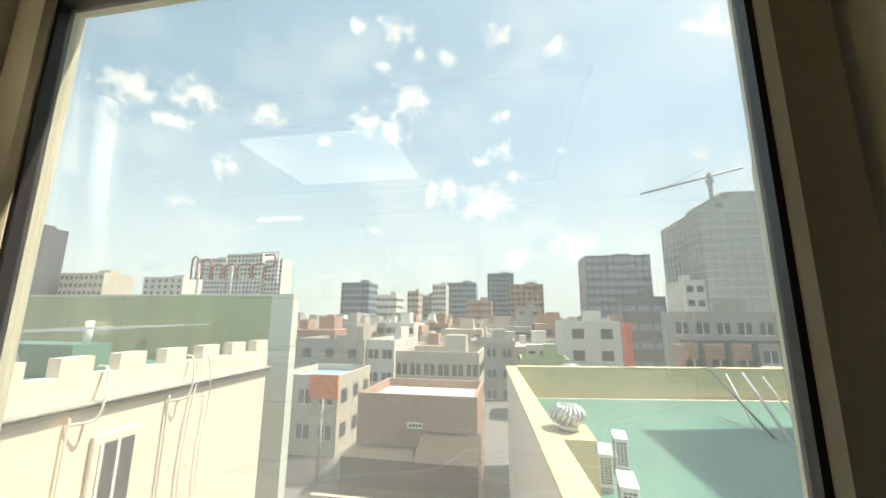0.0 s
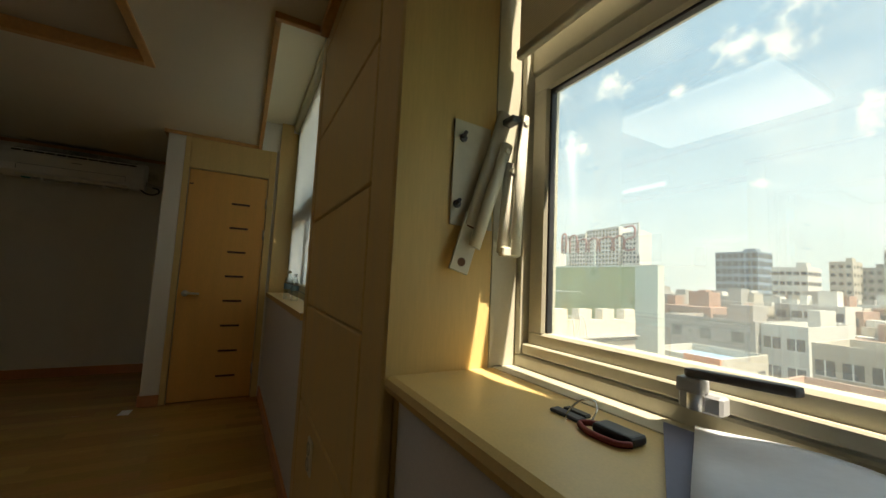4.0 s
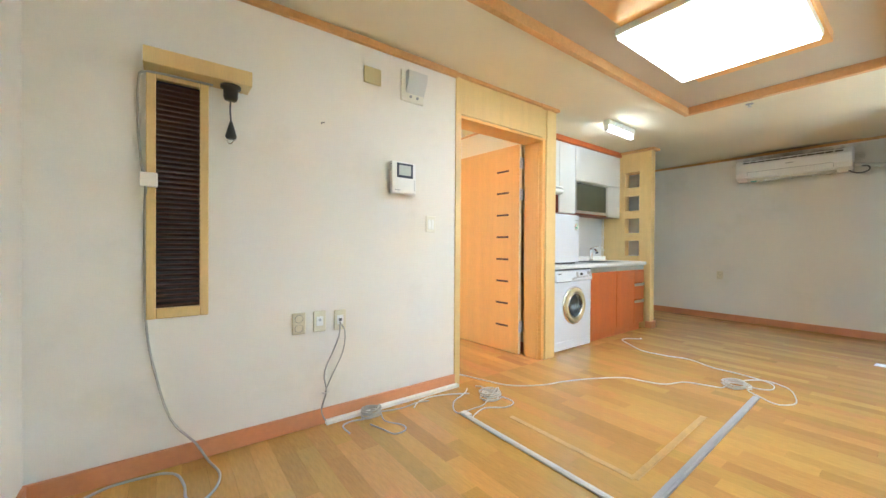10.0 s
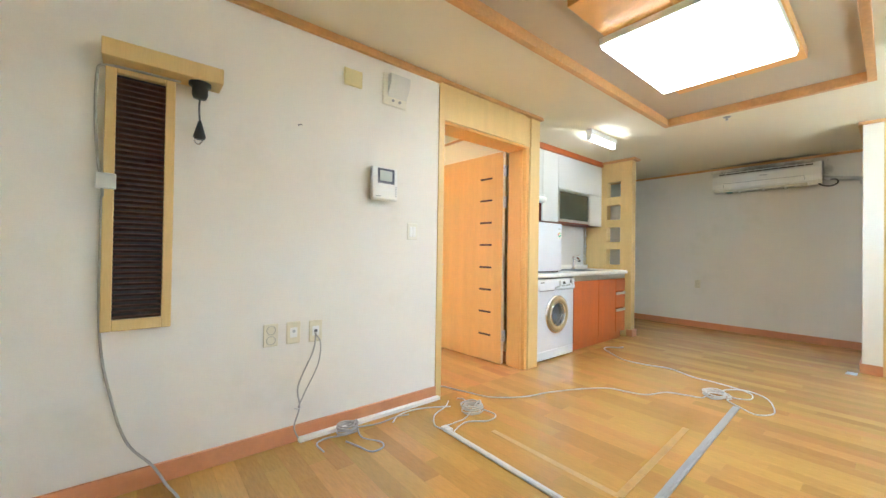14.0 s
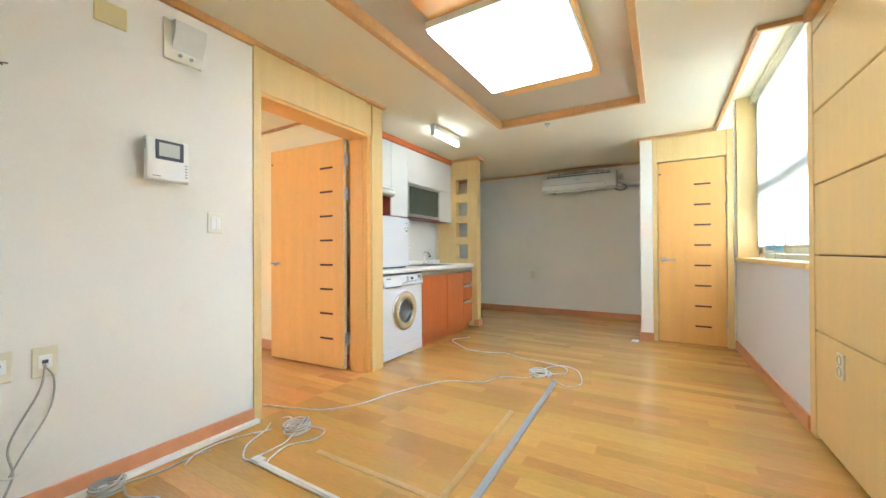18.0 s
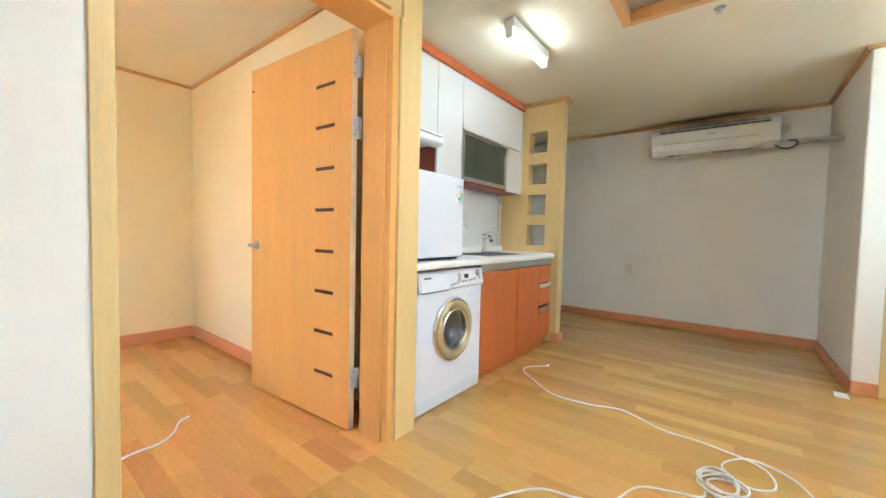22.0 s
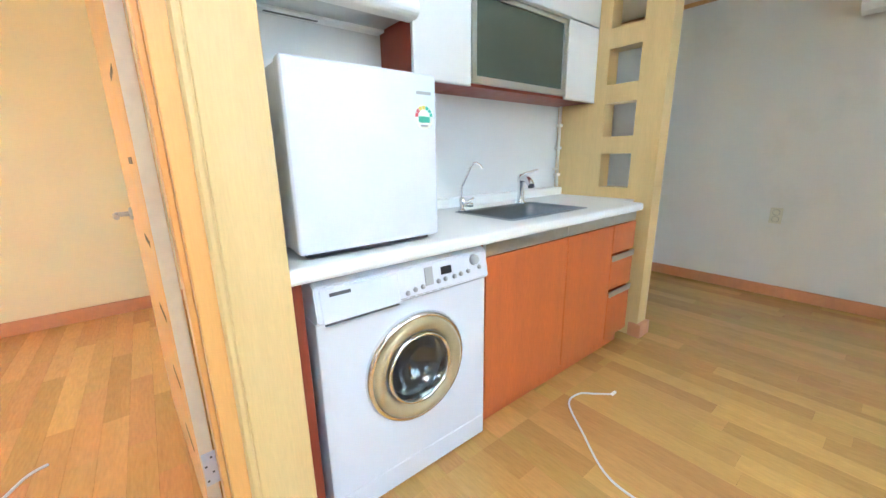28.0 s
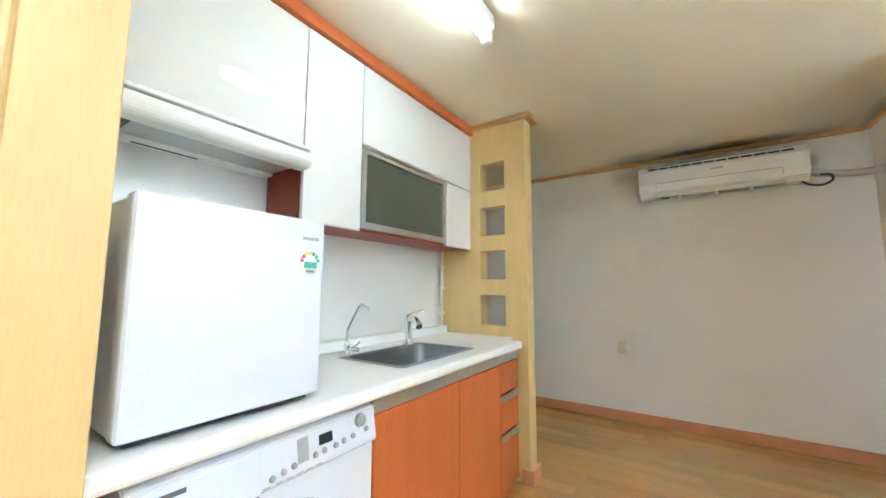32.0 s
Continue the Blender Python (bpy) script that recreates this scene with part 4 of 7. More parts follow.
part("cable", tube([(0.1, -0.05, -0.10), (0.1, 0.0, -0.14), (0.1, 0.07, -0.15), (0.1, 0.12, -0.12), (0.1, 0.11, -0.08), (0.09, 0.06, -0.07)], 0.008, 8), M_DARKGREY, pp)

M_MOULD = bpy.data.materials.new("mould_stain")
M_MOULD.use_nodes = True
n_, l_ = M_MOULD.node_tree.nodes, M_MOULD.node_tree.links
n_["Principled BSDF"].inputs["Base Color"].default_value = (0.10, 0.075, 0.045, 1)
n_["Principled BSDF"].inputs["Roughness"].default_value = 0.9
tc_, di_, no_, su_, mr_ = n_.new("ShaderNodeTexCoord"), n_.new("ShaderNodeVectorMath"), n_.new("ShaderNodeTexNoise"), n_.new("ShaderNodeMath"), n_.new("ShaderNodeMapRange")
di_.operation, su_.operation = "LENGTH", "ADD"
no_.inputs["Scale"].default_value, no_.inputs["Detail"].default_value = 9.0, 7.0
mr_.inputs["From Min"].default_value, mr_.inputs["From Max"].default_value, mr_.inputs["To Min"].default_value, mr_.inputs["To Max"].default_value = 0.75, 1.45, 0.34, 0.0
mp_ = n_.new("ShaderNodeMapping")
mp_.inputs["Scale"].default_value = (5.5, 1.55, 5.5)
l_.new(tc_.outputs["Object"], mp_.inputs[0])
l_.new(mp_.outputs[0], di_.inputs[0])
l_.new(tc_.outputs["Object"], no_.inputs["Vector"])
l_.new(di_.outputs["Value"], su_.inputs[0])
l_.new(no_.outputs[0], su_.inputs[1])
l_.new(su_.outputs[0], mr_.inputs[0])
l_.new(mr_.outputs[0], n_["Principled BSDF"].inputs["Alpha"])
st_ = thing("mould_stain", (XW + 0.03, 1.03, CEIL - 0.001), "dark mould smear on the ceiling over the air conditioner", "stain", kind="structure")
part("smear", bx(0.0, 0.26, -0.75, 0.75, -0.0006, 0.0), M_MOULD, st_)
st_ = thing("mould_stain", (XW + 0.001, 1.03, 2.20), "dark dusty smear on the wall round the air conditioner", "stain", kind="structure")
part("smear", bx(0.0, 0.0006, -0.80, 0.80, -0.26, 0.13), M_MOULD, st_)

# ceiling lights
lp = thing("ceiling_lamp", (-0.865, 1.397, 2.42), "square white panel light on orange wooden boards", "ceiling lamp")
part("frame", bx(-0.478, 0.478, -0.376, 0.376, -0.112, -0.069, 0.003), M_WHITE, lp)
part("diffuser", bx(-0.468, 0.468, -0.366, 0.366, -0.135, -0.113, 0.006), M_LAMP, lp, "glowing white diffuser")
part("board", bx(-0.73, 0.865, -0.345, 0.018, -0.068, -0.001, 0.002), M_DOOR, lp, "orange veneered board")
part("board", bx(-0.73, 0.865, 0.022, 0.385, -0.068, -0.001, 0.002), M_DOOR, lp, "orange veneered board")
tb = thing("strip_light", (-2.12, 0.15, CEIL), "fluorescent strip light over the kitchen", "ceiling lamp")
part("base", bx(-0.27, 0.27, -0.034, 0.034, -0.062, -0.0, 0.006), M_WHITE, tb)
part("holder", bx(0.245, 0.275, -0.022, 0.022, -0.115, -0.02, 0.004), M_WHITE, tb)
part("holder", bx(-0.275, -0.245, -0.022, 0.022, -0.115, -0.02, 0.004), M_WHITE, tb)
part("tube", cyl((-0.245, 0, -0.092), (0.245, 0, -0.092), 0.020, seg=20), M_TUBE, tb, "glowing tube")
dl = thing("downlight", (-0.976, 2.474, CEIL), "small recessed ceiling spot with a white rim", "ceiling lamp")
part("rim", lathe([(0.030, -0.004), (0.036, -0.008), (0.045, -0.005), (0.047, 0.0)], (0, 0, 0), "z", 32), M_WHITE, dl)
part("bulb", lathe([(0.0, -0.003), (0.030, -0.003), (0.031, 0.0)], (0, 0, 0), "z", 24), M_LAMP, dl, "lit bulb")
sp = thing("sprinkler", (-2.47, 1.16, CEIL), "small ceiling sprinkler head", "sprinkler")
part("rose", lathe([(0.0, -0.006), (0.028, -0.005), (0.03, 0.0)], (0, 0, 0), "z", 20), M_GREY, sp)
part("head", lathe([(0.0, -0.03), (0.015, -0.03), (0.006, -0.02), (0.008, -0.005)], (0, 0, 0), "z", 16), M_STEEL, sp)

# windows
YG = 3.285


def sash(top, x0, x1, z0, z1, y, w=0.055, d=0.045, glass=M_PANE):
    """A framed pane under the window top."""
    b = bx(x0, x1, y - d / 2, y + d / 2, z0, z0 + w, 0.006)
    bx(x0, x1, y - d / 2, y + d / 2, z1 - w, z1, 0.006, bm=b)
    bx(x0, x0 + w, y - d / 2, y + d / 2, z0 + w - 0.006, z1 - w + 0.006, 0.006, bm=b)
    bx(x1 - w, x1, y - d / 2, y + d / 2, z0 + w - 0.006, z1 - w + 0.006, 0.006, bm=b)
    s = part("sash", b, M_PVC, top, "ivory plastic sash")
    g = part("pane", bx(x0 + w - 0.004, x1 - w + 0.004, y - 0.003, y + 0.003, z0 + w - 0.004, z1 - w + 0.004), glass, s)
    g.visible_shadow = False
    part("seal", bx(x0 + w - 0.002, x0 + w + 0.006, y - 0.014, y + 0.002, z0 + w, z1 - w), M_BLACK, s)
    part("seal", bx(x1 - w - 0.006, x1 - w + 0.002, y - 0.014, y + 0.002, z0 + w, z1 - w), M_BLACK, s)
    part("seal", bx(x0 + w, x1 - w, y - 0.014, y + 0.002, z1 - w - 0.006, z1 - w + 0.002), M_BLACK, s)
    return s


w1 = thing("window_1", (0, 0, 0), "large ivory plastic window over the maple sill", "window", kind="structure")
b = bx(-0.386, 0.575, 3.245, 3.31, 0.93, 0.983, 0.004)
bx(-0.386, 0.575, 3.262, 3.31, 2.57, 2.60, 0.004, bm=b)
bx(-0.386, -0.363, 3.245, 3.31, 0.983, 2.57, 0.002, bm=b)
bx(-0.363, 0.555, 3.262, 3.31, 1.712, 1.80, 0.004, bm=b)
bx(0.532, 0.575, 3.235, 3.31, 0.983, 2.57, 0.004, bm=b)
part("window_frame", b, M_PVC, w1)
sash(w1, -0.358, 0.527, 0.988, 1.705, YG)
sash(w1, -0.358, 0.528, 1.802, 2.568, YG, d=0.03)
part("reveal", bx(-0.3875, -0.385, 2.905, 3.165, 0.95, 2.62), M_MAPLE, w1, "maple-veneered reveal")
part("reveal_strip", bx(-0.3875, -0.382, 3.166, 3.244, 0.95, 2.62, 0.001), M_PVC, w1, "bare ivory strip between reveal and frame")
part("sill_strip", bx(-0.382, 0.575, 3.175, 3.244, 0.9495, 0.9545, 0.001), M_PVC, w1, "bare ivory strip along the sill")
part("glazing_bead", bx(-0.358, 0.527, 3.247, 3.262, 0.987, 1.012, 0.003), M_PVC, w1)
b = prism([(2.905, 0.935), (2.910, 0.947), (2.922, 0.952), (3.235, 0.952), (3.235, 0.916), (2.922, 0.916), (2.910, 0.921)], -0.388, 1.95, axis="x")
part("window_sill", b, M_MAPLE, w1, "maple-veneered sill with a rounded nose")
bl = thing("roller_blind", (0.12, 3.212, 2.36), "cream roller blind drawn over the upper part of the large window", "blind")
part("cloth", bx(-0.475, 0.475, -0.002, 0.0, -0.60, 0.0), M_BLIND, bl)
part("bottom_bar", bx(-0.48, 0.48, -0.010, 0.010, -0.625, -0.60, 0.006, seg=2), M_PVC, bl)
part("roller", cyl((-0.475, 0.02, 0.0), (0.475, 0.02, 0.0), 0.025), M_PVC, bl)

w2 = thing("window_2", (0, 0, 0), "ivory plastic window beside the bathroom door", "window", kind="structure")
Y2 = 3.06
b = bx(-3.50, -1.54, 3.02, 3.12, 0.965, 1.01, 0.004)
bx(-3.50, -1.54, 3.02, 3.12, 2.55, 2.60, 0.004, bm=b)
bx(-3.50, -3.455, 3.02, 3.12, 1.01, 2.55, 0.004, bm=b)
bx(-1.585, -1.54, 3.02, 3.12, 1.01, 2.55, 0.004, bm=b)
bx(-3.455, -1.585, 3.02, 3.12, 1.62, 1.67, 0.004, bm=b)
part("window_frame", b, M_PVC, w2)
sash(w2, -3.453, -2.50, 1.012, 1.618, Y2, glass=M_FROST)
sash(w2, -2.498, -1.587, 1.012, 1.618, Y2, glass=M_FROST)
sash(w2, -3.453, -1.587, 1.672, 2.548, Y2, glass=M_FROST)
part("reveal", bx(-3.56, -3.505, 2.85, 3.12, 0.965, 2.62), M_MAPLE, w2, "maple-veneered reveal")
b = prism([(-1.542, 2.885), (-1.542, 3.02), (-3.545, 3.02), (-3.545, 2.83)], 0.932, 0.966)
part("window_sill", b, M_MAPLE, w2, "maple-veneered sill")

bl2 = thing("roller_blind", (-2.52, 3.005, 2.57), "white roller blind drawn down over the small window", "blind")
part("cloth", bx(-0.965, 0.965, -0.001, 0.001, -1.49, 0.0), M_BLINDWHITE, bl2)
part("bottom_bar", bx(-0.967, 0.967, -0.008, 0.008, -1.51, -1.49, 0.004), M_PVC, bl2)
part("roller", cyl((-0.975, -0.012, 0.01), (0.975, -0.012, 0.01), 0.028), M_PVC, bl2)
part("cassette", bx(-0.965, 0.965, -0.045, 0.045, 0.005, 0.048, 0.003), M_PVC, bl2)
part("bracket", bx(-0.985, -0.976, -0.045, 0.02, -0.03, 0.045), M_WHITE, bl2)

# panelled pier between the windows
pn = thing("pier_panel", (-0.955, 2.915, 0), "tall maple-veneered panel with grooves between the windows", "wall panel", kind="structure")
gz = [0.02, 0.60, 1.014, 1.40, 1.80, 2.24]
for a, c in zip(gz, gz[1:]):
    part("board", bx(-0.49, 0.39, -0.016, 0.014, a + 0.004, c - 0.004, 0.004), M_MAPLE, pn)
part("stile", bx(-0.583, -0.496, -0.018, 0.014, 0, 2.33, 0.003), M_MAPLE, pn)
part("stile", bx(0.396, 0.569, -0.016, 0.014, 0, 2.33, 0.012, seg=3), M_MAPLE, pn)
part("backing", bx(-0.496, 0.396, 0.004, 0.014, 0.02, 2.24), M_BROWNSLIT, pn)
part("top_rail", bx(-0.49, 0.39, -0.016, 0.014, 2.244, 2.33, 0.003), M_MAPLE, pn)

# things on the intercom wall (its face is y = 0)
v = thing("louvre_panel", (1.696, 0.0, 0.712), "tall maple frame with dark brown louvres hung on the wall", "louvre panel")
part("frame", bx(-0.120, -0.084, 0.001, 0.035, 0, 1.127, 0.003), M_MAPLE, v)
part("frame", bx(0.084, 0.120, 0.001, 0.035, 0, 1.127, 0.003), M_MAPLE, v)
part("frame", bx(-0.084, 0.084, 0.001, 0.035, 0, 0.047, 0.003), M_MAPLE, v)
part("frame", bx(-0.084, 0.084, 0.001, 0.035, 1.10, 1.127, 0.003), M_MAPLE, v)
part("backing", bx(-0.084, 0.084, 0.001, 0.006, 0.047, 1.10), M_BLACK, v)
M_SLAT = mat("dark_brown_slat", (0.115, 0.052, 0.036), 0.45, 0.1, 6, 0.1, 60, 0.02)
sl = mesh("slat", prism([(0.008, 0.0), (0.028, 0.010), (0.028, 0.014), (0.008, 0.006)], -0.084, 0.084, axis="x"), M_SLAT)
for k in range(44):
    o = new("slat", sl)
    o.parent = v
    o.location = (0, 0, 0.05 + k * 0.0237)
shelf = thing("wall_shelf", (1.612, 0.0, 1.84), "small maple-veneered shelf board over the louvre panel", "shelf")
part("board", bx(-0.212, 0.212, 0.0, 0.13, 0.0, 0.072, 0.003), M_MAPLE, shelf)
cm = thing("lamp_socket", (1.487, 0.07, 1.84), "black round lamp socket with a short hanging cord under the shelf", "socket")
part("rose", lathe([(0.0, 0.0), (0.045, 0.0), (0.045, -0.012), (0.032, -0.018), (0.032, -0.055), (0.026, -0.07), (0.0, -0.072)], (0, 0, 0), "z", 28), M_BLACK, cm)
part("cord", tube([(0, 0, -0.07), (0.002, 0.002, -0.12), (-0.002, 0, -0.18)], 0.004, 8), M_DARKGREY, cm)
part("plug", lathe([(0.006, 0.0), (0.012, -0.02), (0.026, -0.075), (0.02, -0.085), (0.0, -0.085)], (-0.002, 0, -0.175), "z", 20), M_BLACK, cm)
part("clip", tube([(0.01, 0.0, -0.255), (0.018, 0.0, -0.275), (0.0, 0.0, -0.285), (-0.015, 0, -0.265)], 0.003, 6), M_CHROME, cm)
jb = thing("junction_box", (1.806, 0.0, 1.313), "small white cable junction box", "junction box")
part("body", bx(-0.033, 0.033, 0.036, 0.06, 0, 0.065, 0.004), M_WHITE, jb)
M_CABLE = mat("grey_cable", (0.42, 0.41, 0.38), 0.5, 0.05, 6, 0.04, 90, 0.0)
M_WHITECABLE = mat("white_cable", (0.68, 0.67, 0.64), 0.45, 0.05, 6, 0.04, 90, 0.0)
cb = thing("power_cable", (1.82, 0.0, 0.0), "grey plugged cable running down the wall onto the floor", "cable")
part("cable", tube([(-0.26, 0.05, 1.832), (-0.10, 0.045, 1.834), (0.0, 0.03, 1.832), (0.022, 0.02, 1.79), (0.024, 0.015, 1.6), (0.012, 0.02, 1.42), (0.0, 0.045, 1.36), (-0.004, 0.045, 1.3), (0.0, 0.012, 1.2), (-0.004, 0.012, 0.70), (-0.045, 0.012, 0.42), (-0.10, 0.014, 0.22),
                    (-0.19, 0.028, 0.095), (-0.24, 0.09, 0.02), (-0.275, 0.21, 0.006), (-0.25, 0.32, 0.006), (-0.19, 0.385, 0.006), (-0.145, 0.33, 0.006), (-0.142, 0.23, 0.006), (-0.12, 0.12, 0.006), (-0.07, 0.065, 0.006), (0.03, 0.045, 0.006), (0.136, 0.05, 0.006), (0.25, 0.13, 0.006), (0.335, 0.235, 0.008)], 0.0055, 8), M_CABLE, cb)
part("plug", lathe([(0.0, 0), (0.016, 0), (0.019, 0.03), (0.012, 0.045), (0.0, 0.05)], (0.34, 0.24, 0.02), "y", 16), M_WHITE, cb)
part("pin", cyl((0.333, 0.288, 0.02), (0.333, 0.308, 0.02), 0.0025, seg=8), M_CHROME, cb)
part("pin", cyl((0.347, 0.288, 0.02), (0.347, 0.308, 0.02), 0.0025, seg=8), M_CHROME, cb)

ic = thing("intercom", (0.477, 0.0, 1.398), "white wall intercom with a small grey screen", "intercom")
part("back_plate", bx(-0.080, 0.083, 0.0, 0.022, 0.008, 0.207, 0.004), M_GREY, ic, "grey back plate")
b = prism([(0.020, 0.004), (0.050, 0.0), (0.058, 0.008), (0.056, 0.10), (0.052, 0.205), (0.046, 0.214), (0.020, 0.214)], -0.091, 0.091, axis="x")
bmesh.ops.bevel(b, geom=b.edges[:], offset=0.003, segments=2, affect="EDGES")
part("body", b, M_WHITE, ic)
scr = part("screen", bx(-0.067, 0.056, 0.040, 0.0585, 0.108, 0.204, 0.003), mat("slate_bezel", (0.045, 0.05, 0.075), 0.35), ic, "slate-blue screen bezel")
part("glass", bx(-0.048, 0.042, 0.0575, 0.0595, 0.124, 0.190), mat("screen_glass", (0.58, 0.60, 0.55), 0.2), scr, "pale idle screen")
for k in range(5):
    part("button", bx(-0.084, -0.073, 0.046, 0.0585, 0.03 + 0.015 * k, 0.036 + 0.015 * k, 0.001), M_GREY, ic)
for k in range(5):
    part("side_slot", bx(0.0905, 0.0916, 0.028, 0.044, 0.155 + 0.009 * k, 0.159 + 0.009 * k), M_DARKGREY, ic)
part("maker_mark", bx(0.035, 0.07, 0.0565, 0.0588, 0.022, 0.027), M_GREY, ic)

sw = thing("light_switch", (0.228, 0.0, 1.154), "ivory double light switch", "switch")
part("plate", bx(-0.041, 0.041, 0.0, 0.009, 0, 0.114, 0.003), M_IVORY, sw)
part("rocker", bx(-0.026, -0.001, 0.008, 0.013, 0.02, 0.09, 0.002), M_WHITE, sw)
part("rocker", bx(0.001, 0.026, 0.008, 0.013, 0.02, 0.09, 0.002), M_WHITE, sw)


M_PLATE = mat("yellowish_ivory_plate", (0.78, 0.73, 0.56), 0.4, 0.03, 5, 0.02, 120, 0.02)
# ivory darkened to hold the shading of the outlet recess
M_OUTLET_SHADED = mat("ivory_outlet_shaded", (0.50, 0.47, 0.38), 0.5)


def socket_plate(at, rz, kind, label):
    """A plate on a wall facing local +y, its lower middle at the origin."""
    o = thing("wall_socket", at, label, "socket", "wall sockets", rz=rz)
    part("plate", bx(-0.038, 0.038, 0.0, 0.009, 0, 0.122, 0.004), M_PLATE, o)
    if kind == "power":
        for z in (0.034, 0.088):
            r = part("outlet", lathe([(0.0, 0.003), (0.019, 0.003), (0.021, 0.0125), (0.023, 0.0125), (0.024, 0.008)], (0, 0, z), "y", 24), M_OUTLET_SHADED, o)
            for x in (-0.008, 0.008):
                part("hole", cyl((x, 0.0028, z), (x, 0.0036, z), 0.004, seg=10), M_BLACK, r)
    elif kind == "tv":
        part("port", cyl((0, 0.009, 0.07), (0, 0.016, 0.07), 0.008, seg=14), M_STEEL, o)
        part("insert", bx(-0.02, 0.02, 0.0085, 0.011, 0.035, 0.09, 0.001), M_WHITE, o)
    else:
        part("insert", bx(-0.02, 0.02, 0.0085, 0.011, 0.035, 0.09, 0.001), M_WHITE, o)
        part("port", bx(-0.009, 0.009, 0.0105, 0.0125, 0.055, 0.07), M_DARKGREY, o)
    return o


socket_plate((1.138, 0.0, 0.547), 0, "power", "ivory double power socket on the papered wall")
socket_plate((1.02, 0.0, 0.548), 0, "tv", "ivory aerial socket on the papered wall")
socket_plate((0.896, 0.0, 0.543), 0, "data", "ivory telephone socket with thin cables hanging from it")
socket_plate((XW, 0.265, 0.59), -90, "power", "ivory power socket low on the end wall")
o = socket_plate((-1.10, 2.899, 0.43), 180, "power", "ivory power socket on the panelled pier")

ch = thing("door_chime", (0.39, 0.0, 2.037), "ivory door chime box with a curved cover near the ceiling", "chime")
part("back_plate", bx(-0.0915, 0.0915, 0.0, 0.014, 0, 0.208, 0.004), M_IVORY, ch)
curve = [(0.012 + 0.046 * math.sin(math.pi / 2 * min(1, k / 7)) ** 1.6, 0.05 + 0.145 * k / 9) for k in range(10)]
b = prism([(0.012, 0.05)] + curve[1:] + [(0.05, 0.200), (0.012, 0.202)], -0.0915, 0.056, axis="x")
part("cover", b, mat("pale_grey_cover", (0.68, 0.68, 0.64), 0.45, 0.03, 5), ch, "curved pale grey cover")
for x in (-0.035, 0.018):
    part("button", cyl((x, 0.014, 0.036), (x, 0.022, 0.036), 0.009, seg=12), M_GREY, ch)
fd = thing("wall_sounder", (0.688, 0.0, 2.087), "yellowed square wall sounder plate", "sounder")
M_YELLOWED = mat("yellowed_plastic", (0.74, 0.64, 0.33), 0.45, 0.05, 6)
part("plate", bx(-0.06, 0.06, 0.0, 0.012, 0, 0.105, 0.004), M_YELLOWED, fd)
for r in (0.014, 0.022, 0.03, 0.038):
    part("ring", lathe([(r, 0.0125), (r + 0.003, 0.0135), (r + 0.006, 0.0125)], (0, 0, 0.053), "y", 24), M_YELLOWED, fd)
nail = thing("wall_nail", (1.01, 0.0, 1.77), "small bent nail in the papered wall", "nail")
part("shank", tube([(0, 0, 0), (0.005, 0.012, 0.003), (-0.012, 0.018, 0.006)], 0.0025, 6), M_DARKGREY, nail)

# cables and ducts on the floor
d1 = thing("cable_duct", (0.46, 0.024, 0.0), "white plastic cable duct lying along the baseboard", "cable duct")
part("channel", bx(-0.475, 0.53, -0.008, 0.024, 0.0, 0.022, 0.003), M_WHITE, d1)
part("lid", bx(-0.473, 0.528, -0.010, 0.026, 0.0185, 0.0245, 0.002), M_WHITE, d1)
M_TAPE = mat("grey_floor_duct", (0.36, 0.37, 0.40), 0.4, 0.06, 5, 0.05, 80, 0.02)
d2 = thing("floor_duct", (-0.63, 1.455, 0.0), "grey flat cable duct stuck across the floor", "cable duct")
o = part("strip", prism([(-0.92, 0.005), (-0.92, 0.012), (-0.90, 0.016), (0.90, 0.016), (0.92, 0.012), (0.92, 0.005)][::-1], -0.018, 0.018, axis="y"), M_TAPE, d2)
part("ridge", bx(-0.91, 0.91, -0.008, 0.008, 0.0155, 0.019, 0.001), M_TAPE, d2)
d2.matrix_world = pose(-0.675, 1.466, -0.004, 0, 0, 2.0)
d3 = thing("floor_duct", (0.272, 0.98, 0.0), "whitish flat cable duct stuck on the floor", "cable duct")
part("strip", bx(-0.017, 0.017, -0.53, 0.53, 0.0, 0.011, 0.003), M_WHITECABLE, d3)
part("ridge", bx(-0.008, 0.008, -0.52, 0.52, 0.0105, 0.014, 0.001), M_WHITECABLE, d3)
d3.matrix_world = pose(0.258, 0.95, 0.0, 0, 0, -0.6)
M_GHOST = mat("old_tape_residue", (0.53, 0.32, 0.11), 0.35, 0.15, 8, 0.1, 60, 0.0)
gh = thing("tape_residue", (0, 0, 0), "faint strip of old tape residue on the floor", "tape")
part("strip", prism([(0.048, 0.606), (0.052, 1.363), (0.018, 1.363), (0.014, 0.606)], 0.0005, 0.0025), M_GHOST, gh)
part("strip", prism([(0.034, 1.380), (-0.950, 1.337), (-0.948, 1.303), (0.036, 1.346)], 0.0005, 0.0027), M_GHOST, gh)


def coil(cx, cy, rx, ry, turns, r, lift=0.0, seed=1, start=0.0):
    rnd = random.Random(seed)
    out = []
    for i in range(int(turns * 8) + 1):
        a = start + i * math.pi / 4
        k = 1 + rnd.uniform(-0.16, 0.16)
        out.append((cx + rx * k * math.cos(a), cy + ry * k * math.sin(a), r + 0.003 + lift * i / (turns * 8)))
    return out


